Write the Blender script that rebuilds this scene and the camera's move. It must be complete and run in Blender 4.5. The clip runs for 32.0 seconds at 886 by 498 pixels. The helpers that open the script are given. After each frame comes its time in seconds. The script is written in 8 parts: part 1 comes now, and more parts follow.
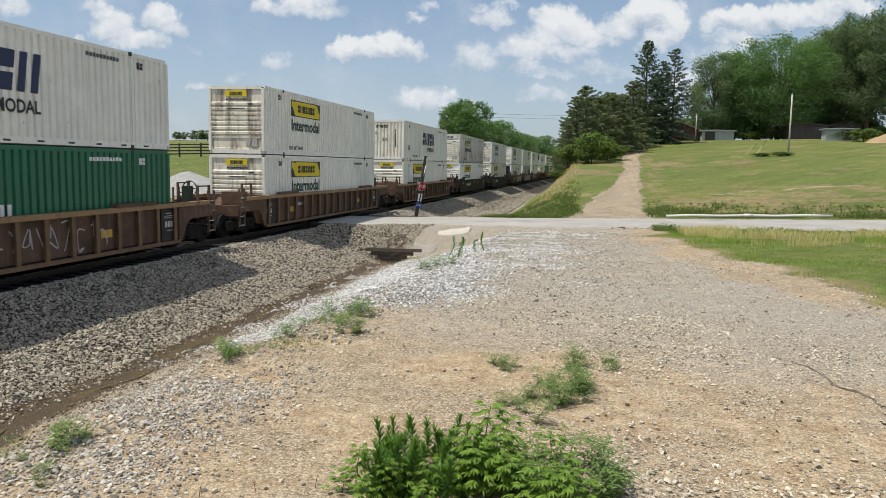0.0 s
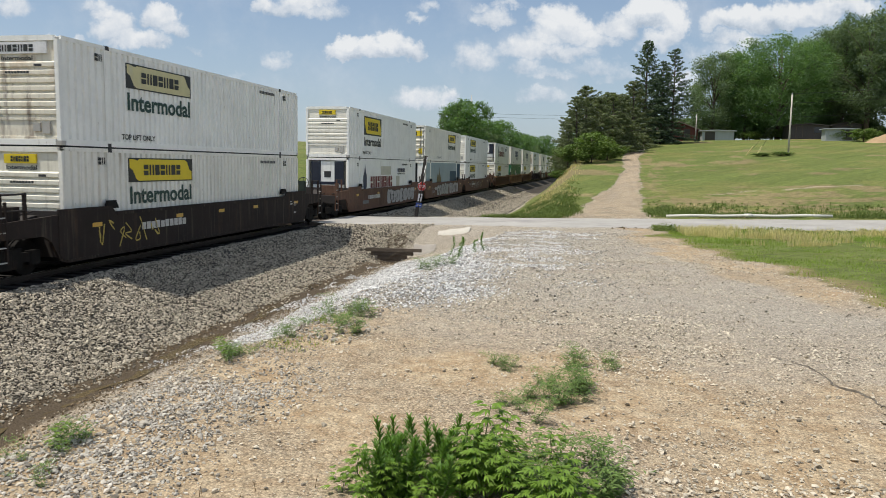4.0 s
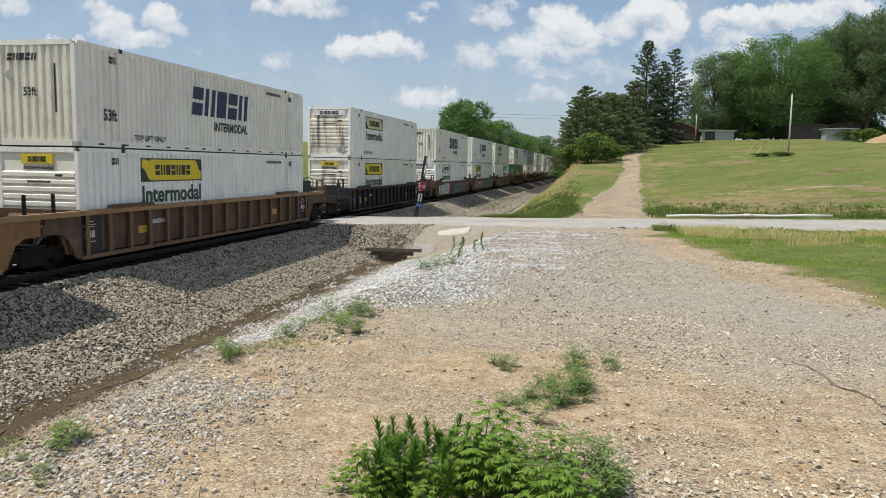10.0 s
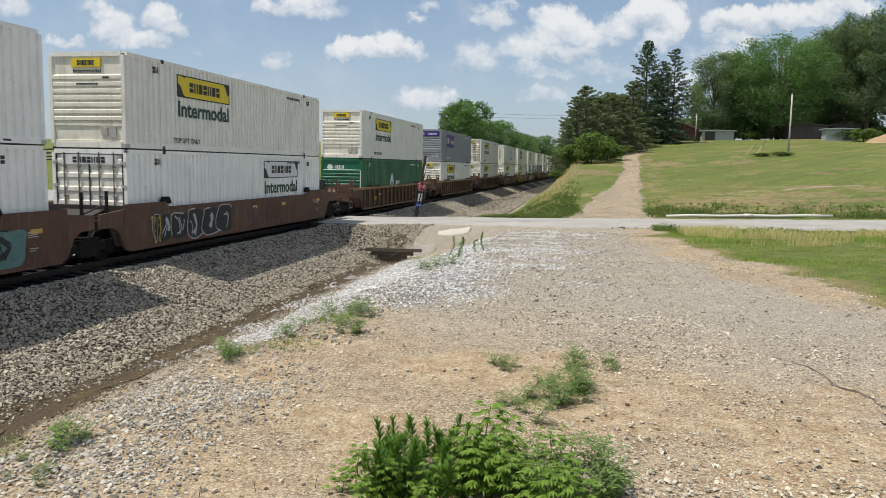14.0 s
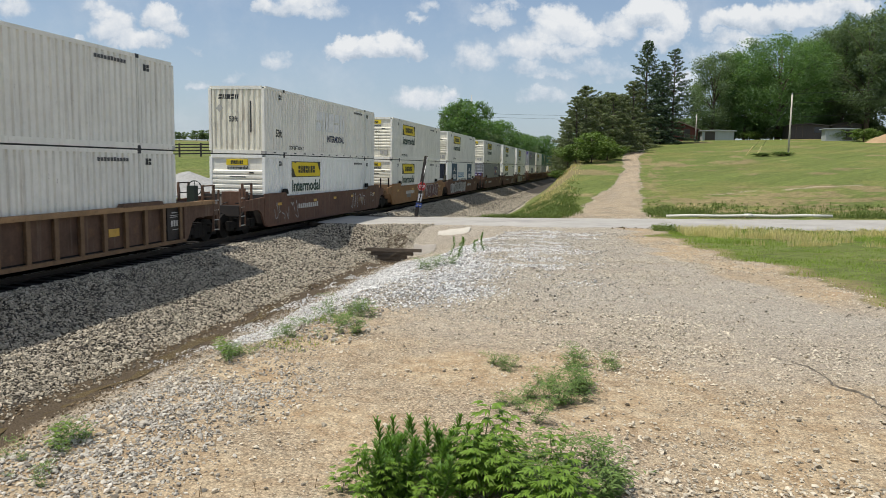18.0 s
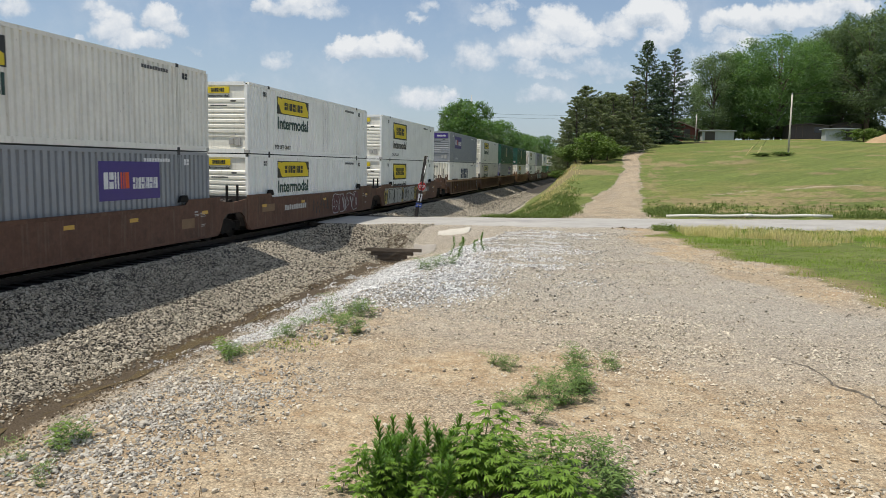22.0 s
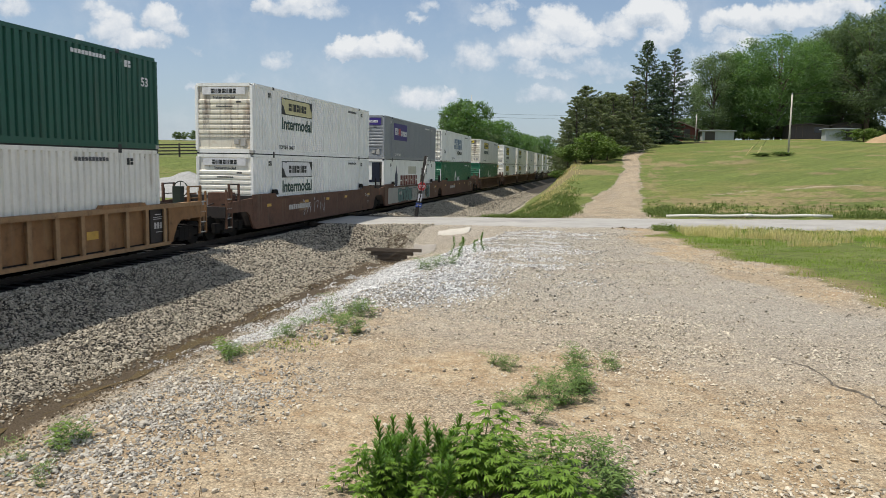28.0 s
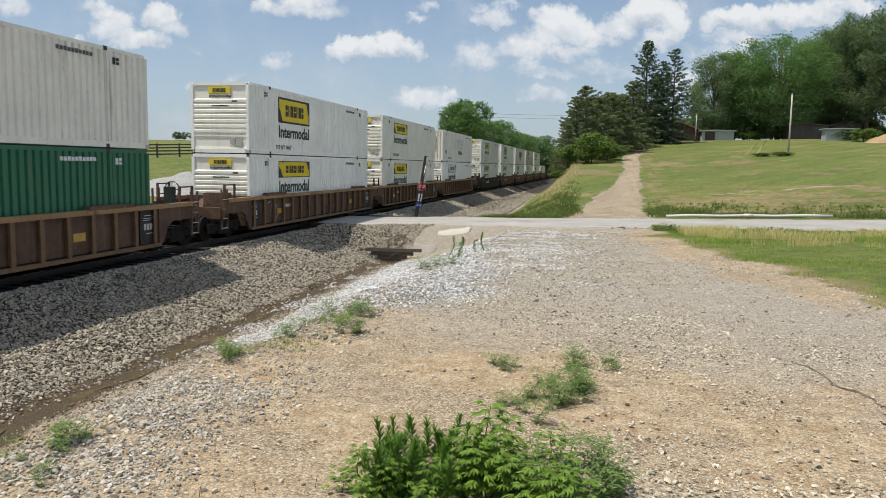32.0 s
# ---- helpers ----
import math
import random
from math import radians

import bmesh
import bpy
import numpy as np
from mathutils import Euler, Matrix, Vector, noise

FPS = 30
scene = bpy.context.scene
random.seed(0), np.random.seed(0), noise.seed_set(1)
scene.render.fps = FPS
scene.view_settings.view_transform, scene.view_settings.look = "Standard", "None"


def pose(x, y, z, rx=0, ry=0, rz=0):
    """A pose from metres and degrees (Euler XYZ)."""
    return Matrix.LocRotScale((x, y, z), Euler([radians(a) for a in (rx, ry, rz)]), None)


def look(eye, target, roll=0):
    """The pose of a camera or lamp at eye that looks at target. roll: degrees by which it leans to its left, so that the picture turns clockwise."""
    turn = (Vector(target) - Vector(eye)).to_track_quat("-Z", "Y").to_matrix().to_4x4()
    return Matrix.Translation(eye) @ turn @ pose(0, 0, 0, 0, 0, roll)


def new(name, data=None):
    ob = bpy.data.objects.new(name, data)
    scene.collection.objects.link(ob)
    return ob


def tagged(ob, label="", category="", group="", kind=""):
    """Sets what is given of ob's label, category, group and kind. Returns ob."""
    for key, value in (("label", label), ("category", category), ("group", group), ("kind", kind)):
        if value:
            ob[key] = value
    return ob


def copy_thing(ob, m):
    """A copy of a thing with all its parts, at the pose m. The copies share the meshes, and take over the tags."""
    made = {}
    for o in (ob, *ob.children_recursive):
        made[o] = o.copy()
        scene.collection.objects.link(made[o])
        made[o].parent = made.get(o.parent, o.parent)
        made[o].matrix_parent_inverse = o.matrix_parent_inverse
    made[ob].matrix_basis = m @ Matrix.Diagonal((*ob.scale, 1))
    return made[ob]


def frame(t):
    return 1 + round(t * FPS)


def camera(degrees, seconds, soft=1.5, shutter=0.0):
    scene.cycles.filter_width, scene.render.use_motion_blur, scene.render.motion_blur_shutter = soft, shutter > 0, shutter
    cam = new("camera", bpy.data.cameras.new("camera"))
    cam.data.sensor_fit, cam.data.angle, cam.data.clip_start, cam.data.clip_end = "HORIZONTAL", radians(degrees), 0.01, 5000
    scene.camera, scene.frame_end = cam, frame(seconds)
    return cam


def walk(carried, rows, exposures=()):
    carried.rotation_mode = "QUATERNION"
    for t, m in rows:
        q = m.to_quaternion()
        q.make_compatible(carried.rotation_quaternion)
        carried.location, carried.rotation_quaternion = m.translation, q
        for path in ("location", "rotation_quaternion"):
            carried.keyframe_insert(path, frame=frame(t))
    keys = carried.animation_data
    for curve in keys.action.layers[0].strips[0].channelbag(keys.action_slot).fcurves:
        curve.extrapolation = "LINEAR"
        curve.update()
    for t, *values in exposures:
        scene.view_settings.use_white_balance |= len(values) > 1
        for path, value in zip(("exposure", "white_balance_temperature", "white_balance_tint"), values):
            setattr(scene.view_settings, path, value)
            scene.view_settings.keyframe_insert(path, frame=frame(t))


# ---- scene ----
# The camera stands still on the verge; X points away from the track, Y runs along it, the rail head lies at z = 0.
EYE = Vector((15.248, 0.0, 3.0))
TURN, TILT = 0.19995, 0.11038
AIM = Vector((-math.sin(TURN) * math.cos(TILT), math.cos(TURN) * math.cos(TILT), -math.sin(TILT)))
cam = camera(60.83, 32.0, soft=0.6, shutter=0.06)
walk(cam, [(0, look(EYE, EYE + AIM, 0.96)), (32.0, look(EYE, EYE + AIM, 0.96))])
import functools

# ---- light ----
SUN = Vector((-2.6, -1.5, 7.1)).normalized()
scene.view_settings.exposure = 0.0
lamp = bpy.data.lights.new("sun", "SUN")
lamp.energy, lamp.angle, lamp.color = 4.5, radians(0.6), (1.0, 0.94, 0.84)
sun = new("sun", lamp)
sun.matrix_world = look(SUN * 50, (0, 0, 0))


class Nodes:
    """Small helper to wire a node tree."""

    def __init__(self, tree):
        self.tree = tree
        tree.nodes.clear()

    def add(self, kind, **inputs):
        n = self.tree.nodes.new(kind)
        for key, value in inputs.items():
            name = key.replace("_", " ")
            sock = n.inputs[int(key[1:])] if key[0] == "i" and key[1:].isdigit() else n.inputs[name]
            if isinstance(value, bpy.types.NodeSocket):
                self.tree.links.new(value, sock)
            else:
                sock.default_value = value
        return n

    def math(self, op, a, b=0.0, c=0.0, clamp=False):
        n = self.add("ShaderNodeMath", i0=a, i1=b, i2=c)
        n.operation, n.use_clamp = op, clamp
        return n.outputs[0]

    def vmath(self, op, a, b=(0, 0, 0)):
        n = self.add("ShaderNodeVectorMath", i0=a, i1=b)
        n.operation = op
        return n.outputs["Value" if op == "DOT_PRODUCT" else "Vector"]

    def noise(self, vec, scale, detail=4.0, rough=0.55, out="Fac"):
        n = self.add("ShaderNodeTexNoise", Scale=scale, Detail=detail, Roughness=rough)
        if vec is not None:
            self.tree.links.new(vec, n.inputs["Vector"])
        return n.outputs[out]

    def ramp(self, fac, stops):
        n = self.add("ShaderNodeValToRGB", Fac=fac)
        el = n.color_ramp.elements
        while len(el) < len(stops):
            el.new(0.5)
        for e, (p, c) in zip(el, stops):
            e.position = p
            e.color = (*c, 1) if isinstance(c, tuple) else (c, c, c, 1)
        return n.outputs["Color"]

    def mix(self, fac, a, b, blend="MIX"):
        n = self.tree.nodes.new("ShaderNodeMix")
        n.data_type, n.blend_type = "RGBA", blend
        for i, v in ((0, fac), (6, a), (7, b)):
            if isinstance(v, bpy.types.NodeSocket):
                self.tree.links.new(v, n.inputs[i])
            elif i == 0:
                n.inputs[i].default_value = v
            else:
                n.inputs[i].default_value = (*v, 1) if len(v) == 3 else v
        return n.outputs[2]

    def step(self, v, lo, hi):
        n = self.add("ShaderNodeMapRange", Value=v, i1=lo, i2=hi)
        n.interpolation_type = "SMOOTHSTEP"
        return n.outputs[0]


def make_world():
    """Hazy summer sky with fair-weather cumulus."""
    w = bpy.data.worlds.new("sky")
    scene.world = w
    w.use_nodes = True
    n = Nodes(w.node_tree)
    sky = n.add("ShaderNodeTexSky")
    sky.sky_type, sky.sun_disc = "NISHITA", False
    sky.sun_elevation = math.asin(SUN.z)
    sky.sun_rotation = math.atan2(SUN.x, SUN.y)
    sky.altitude, sky.air_density, sky.dust_density, sky.ozone_density = 200, 1.0, 1.6, 1.6
    d = n.add("ShaderNodeTexCoord").outputs["Generated"]
    flat = Vector((AIM.x, AIM.y, 0)).normalized()
    side = Vector((flat.y, -flat.x, 0))
    f = n.math("MAXIMUM", n.vmath("DOT_PRODUCT", d, tuple(flat)), 0.02)
    u = n.math("DIVIDE", n.vmath("DOT_PRODUCT", d, tuple(side)), f)
    sep = n.add("ShaderNodeSeparateXYZ", Vector=d)
    v = n.math("DIVIDE", sep.outputs["Z"], f)
    com = n.add("ShaderNodeCombineXYZ", X=u, Y=v, Z=0.0)
    uv = com.outputs[0]
    w1 = n.vmath("SUBTRACT", n.noise(uv, 11.0, 3.0, 0.5, "Color"), (0.5, 0.5, 0.5))
    w2 = n.vmath("SUBTRACT", n.noise(uv, 38.0, 4.0, 0.6, "Color"), (0.5, 0.5, 0.5))
    warp = n.vmath("ADD", n.vmath("MULTIPLY", w1, (0.030, 0.024, 0)), n.vmath("MULTIPLY", w2, (0.042, 0.034, 0)))
    ws = n.add("ShaderNodeSeparateXYZ", Vector=n.vmath("ADD", uv, warp))
    u, v = ws.outputs[0], ws.outputs[1]
    n2 = n.noise(uv, 30.0, 7.0, 0.62)
    total = shade = None
    for x, y, rx, ry, k in CLOUDS:
        du = n.math("MULTIPLY", n.math("SUBTRACT", u, x / 1000), 1000 / rx)
        dv = n.math("MULTIPLY", n.math("SUBTRACT", v, y / 1000), 1000 / ry)
        low = n.math("MULTIPLY", n.math("MINIMUM", dv, 0.0), 0.8)
        lv = n.math("ADD", dv, low)
        r2 = n.math("ADD", n.math("MULTIPLY", du, du), n.math("MULTIPLY", lv, lv))
        m = n.math("MULTIPLY", n.math("SUBTRACT", 1.15, r2), k)
        sh = n.math("MULTIPLY", n.math("MAXIMUM", m, 0.0), dv)
        total = m if total is None else n.math("MAXIMUM", total, m)
        shade = sh if shade is None else n.math("ADD", shade, sh)
    # generic cover elsewhere in the sky
    away = n.add("ShaderNodeMapping", Vector=d)
    away.inputs["Scale"].default_value = (1, 1, 2.2)
    gen = n.noise(away.outputs[0], 3.2, 8.0, 0.6)
    behind = n.step(n.vmath("DOT_PRODUCT", d, tuple(flat)), 0.75, 0.45)
    rest = n.math("MULTIPLY", n.math("SUBTRACT", gen, 0.45), n.math("MULTIPLY", behind, 4.0))
    dens = n.math("MAXIMUM", n.math("ADD", total, n.math("MULTIPLY_ADD", n2, 1.3, -0.72)), rest)
    thin = n.math("MULTIPLY", n.step(n.noise(uv, 7.0, 7.0, 0.62), 0.42, 0.74), 0.42)
    mask = n.math("MAXIMUM", n.step(dens, -0.10, 0.75), thin)
    lit = n.math("MULTIPLY_ADD", shade, 0.75, n.math("MULTIPLY_ADD", n2, 1.1, n.math("MULTIPLY_ADD", dens, 0.22, -0.16)))
    white = n.ramp(lit, [(0.1, (0.42, 0.50, 0.60)), (0.5, (0.62, 0.675, 0.745)), (0.95, (0.81, 0.83, 0.85))])
    above = n.step(sep.outputs["Z"], -0.02, 0.03)
    skyc = n.mix(n.ramp(sep.outputs["Z"], [(0.0, 0.55), (0.25, 0.12)]), n.mix(1.0, sky.outputs[0], (SKY * 0.92, SKY, SKY * 1.06), "MULTIPLY"), (0.55, 0.64, 0.75))
    col = n.mix(n.math("MULTIPLY", mask, above), skyc, white)
    bg = n.add("ShaderNodeBackground", Color=col, Strength=1.0)
    n.tree.links.new(bg.outputs[0], n.add("ShaderNodeOutputWorld").inputs[0])


SKY = 0.105
# where the clouds stand, in thousandths of the distance: aside, up, half width, half height, and their strength
CLOUDS = [
    (-428, 168, 34, 31, 1.00), (-442, 189, 19, 15, 0.70), (-369, 179, 27, 25, 1.00), (-355, 167, 22, 18, 0.80), (-399, 151, 46, 18, 0.90), (-456, 199, 22, 15, 0.60), (-490, 150, 33, 9, 0.70), (-562, 193, 34, 25, 0.60), (-234, 199, 21, 18, 0.80), (-205, 197, 34, 19, 0.75),
    (-161, 192, 39, 18, 0.60), (-183, 206, 45, 18, 0.70), (-133, 138, 31, 19, 1.10), (-126, 150, 18, 16, 1.00), (-99, 143, 37, 22, 1.10), (-70, 149, 33, 24, 1.20), (-44, 144, 22, 16, 1.00), (-41, 183, 18, 10, 0.55), (-26, 199, 15, 10, 0.50), (-223, 125, 25, 18, 0.50),
    (-277, 109, 15, 10, 0.40), (-329, 142, 18, 7, 0.40), (-32, 82, 45, 21, 0.70), (1, 84, 18, 12, 0.70), (-323, 99, 15, 9, 0.50), (59, 189, 34, 19, 0.80), (43, 202, 22, 12, 0.60), (142, 186, 39, 28, 1.10), (128, 167, 37, 22, 0.80), (171, 171, 39, 24, 0.90),
    (106, 149, 56, 24, 0.70), (41, 137, 34, 30, 0.60), (97, 128, 22, 16, 0.50), (154, 149, 52, 18, 0.70), (222, 178, 31, 25, 1.00), (197, 160, 33, 18, 0.70), (251, 192, 31, 30, 1.20), (278, 191, 36, 33, 1.30), (295, 173, 25, 30, 1.10), (274, 159, 37, 19, 0.80),
    (137, 117, 49, 12, 0.50), (126, 88, 36, 18, 0.50), (199, 128, 45, 16, 0.50), (228, 116, 37, 15, 0.40), (314, 99, 27, 30, 0.55), (353, 189, 31, 22, 1.00), (393, 193, 48, 25, 1.20), (440, 195, 45, 25, 1.20), (483, 203, 45, 22, 1.10), (522, 210, 37, 18, 1.00),
    (372, 168, 45, 16, 0.70), (366, 149, 49, 19, 0.45), (326, 139, 30, 22, 0.40), (65, 207, 45, 7, 0.40),
]
make_world()


# ---- materials ----
def material(name, color, rough=0.6, metal=0.0, vary=0.25, scale=4.0, bump=0.0, bump_scale=60.0, dirt=None, dirt_amount=0.0, dirt_scale=1.5,
             streak=False, low=None, island=0.0, each=0.0, spec=None, translucent=0.0, dirt2=None, speck=0.0, own=False):
    """Procedural surface: base colour broken up at two scales, with stains, streaks, fine relief and random tint per object or island."""
    m = bpy.data.materials.new(name)
    m.use_nodes = True
    n = Nodes(m.node_tree)
    place = co = n.add("ShaderNodeTexCoord").outputs["Object"]
    if own:  # each object has its own stains
        co = n.vmath("ADD", place, n.vmath("MULTIPLY", n.add("ShaderNodeCombineXYZ", **{k: n.add("ShaderNodeObjectInfo").outputs["Random"] for k in "XYZ"}).outputs[0], (37.0, 61.0, 0.0)))
    big = n.noise(co, scale, 5.0, 0.6)
    fine = n.noise(co, scale * 9, 4.0, 0.6)
    f = n.math("MULTIPLY_ADD", big, 0.6, n.math("MULTIPLY", fine, 0.4))
    dark = tuple(c * (1 - vary) for c in color)
    light = tuple(min(1.0, c * (1 + vary * 0.7)) for c in color)
    col = n.ramp(f, [(0.3, dark), (0.7, light)])
    if dirt:
        mp = n.add("ShaderNodeMapping", Vector=co)
        mp.inputs["Scale"].default_value = (1, 1, 0.12) if streak else (1, 1, 1)
        dn = n.noise(mp.outputs[0], dirt_scale, 7.0, 0.65)
        k = n.step(dn, 0.72 - 0.4 * dirt_amount, 0.86 - 0.3 * dirt_amount)
        if low:  # stains that creep up from the bottom rail
            sep = n.add("ShaderNodeSeparateXYZ", Vector=place)
            k = n.math("MULTIPLY", k, n.math("SUBTRACT", 1.0, n.step(n.math("ADD", sep.outputs[2], n.math("MULTIPLY_ADD", big, 1.6, -0.8)), low[0], low[1])))
        col = n.mix(n.math("MULTIPLY", k, 0.85), col, dirt)
        if dirt2:
            dn2 = n.noise(co, dirt_scale * 0.6, 6.0, 0.6)
            col = n.mix(n.math("MULTIPLY", n.step(dn2, 0.52, 0.7), 0.5), col, dirt2)
    if speck:  # scuffs and pin-points of rust, with short runs below them
        mp = n.add("ShaderNodeMapping", Vector=co)
        mp.inputs["Scale"].default_value = (1, 1, 0.35)
        dots = n.math("MULTIPLY", n.step(n.noise(mp.outputs[0], 11.0, 3.0, 0.7), 0.64, 0.74), n.step(n.noise(co, 0.9, 3.0, 0.5), 0.42, 0.62))
        col = n.mix(n.math("MULTIPLY", dots, speck), col, (0.13, 0.085, 0.055))
        mp = n.add("ShaderNodeMapping", Vector=co)
        mp.inputs["Scale"].default_value = (1, 1, 0.05)
        runs = n.step(n.noise(mp.outputs[0], 5.5, 5.0, 0.7), 0.52, 0.74)
        col = n.mix(n.math("MULTIPLY", runs, speck * 0.55), col, (0.25, 0.21, 0.155))
    if island:
        r = n.add("ShaderNodeNewGeometry").outputs["Random Per Island"]
        col = n.mix(1.0, col, n.ramp(r, [(0.0, 1 - island), (0.35, 1 - island * 0.45), (1.0, 1.0)]), "MULTIPLY")
    if each:
        r = n.add("ShaderNodeObjectInfo").outputs["Random"]
        col = n.mix(1.0, col, n.ramp(r, [(0.0, 1 - each), (1.0, 1.0)]), "MULTIPLY")
    b = n.add("ShaderNodeBsdfPrincipled", Base_Color=col, Metallic=metal)
    n.tree.links.new(n.math("MULTIPLY_ADD", fine, 0.25, rough - 0.12, clamp=True), b.inputs["Roughness"])
    if spec is not None:
        b.inputs["Specular IOR Level"].default_value = spec
    if bump:
        bp = n.add("ShaderNodeBump", Strength=bump, Distance=0.02, Height=n.noise(co, bump_scale, 4.0, 0.6))
        n.tree.links.new(bp.outputs[0], b.inputs["Normal"])
    out = b.outputs[0]
    if translucent:
        t = n.add("ShaderNodeBsdfTranslucent", Color=n.mix(1.0, col, (1.3, 1.45, 0.6), "MULTIPLY"))
        ms = n.add("ShaderNodeMixShader", Fac=translucent)
        n.tree.links.new(out, ms.inputs[1])
        n.tree.links.new(t.outputs[0], ms.inputs[2])
        out = ms.outputs[0]
    n.tree.links.new(out, n.add("ShaderNodeOutputMaterial").inputs[0])
    return m


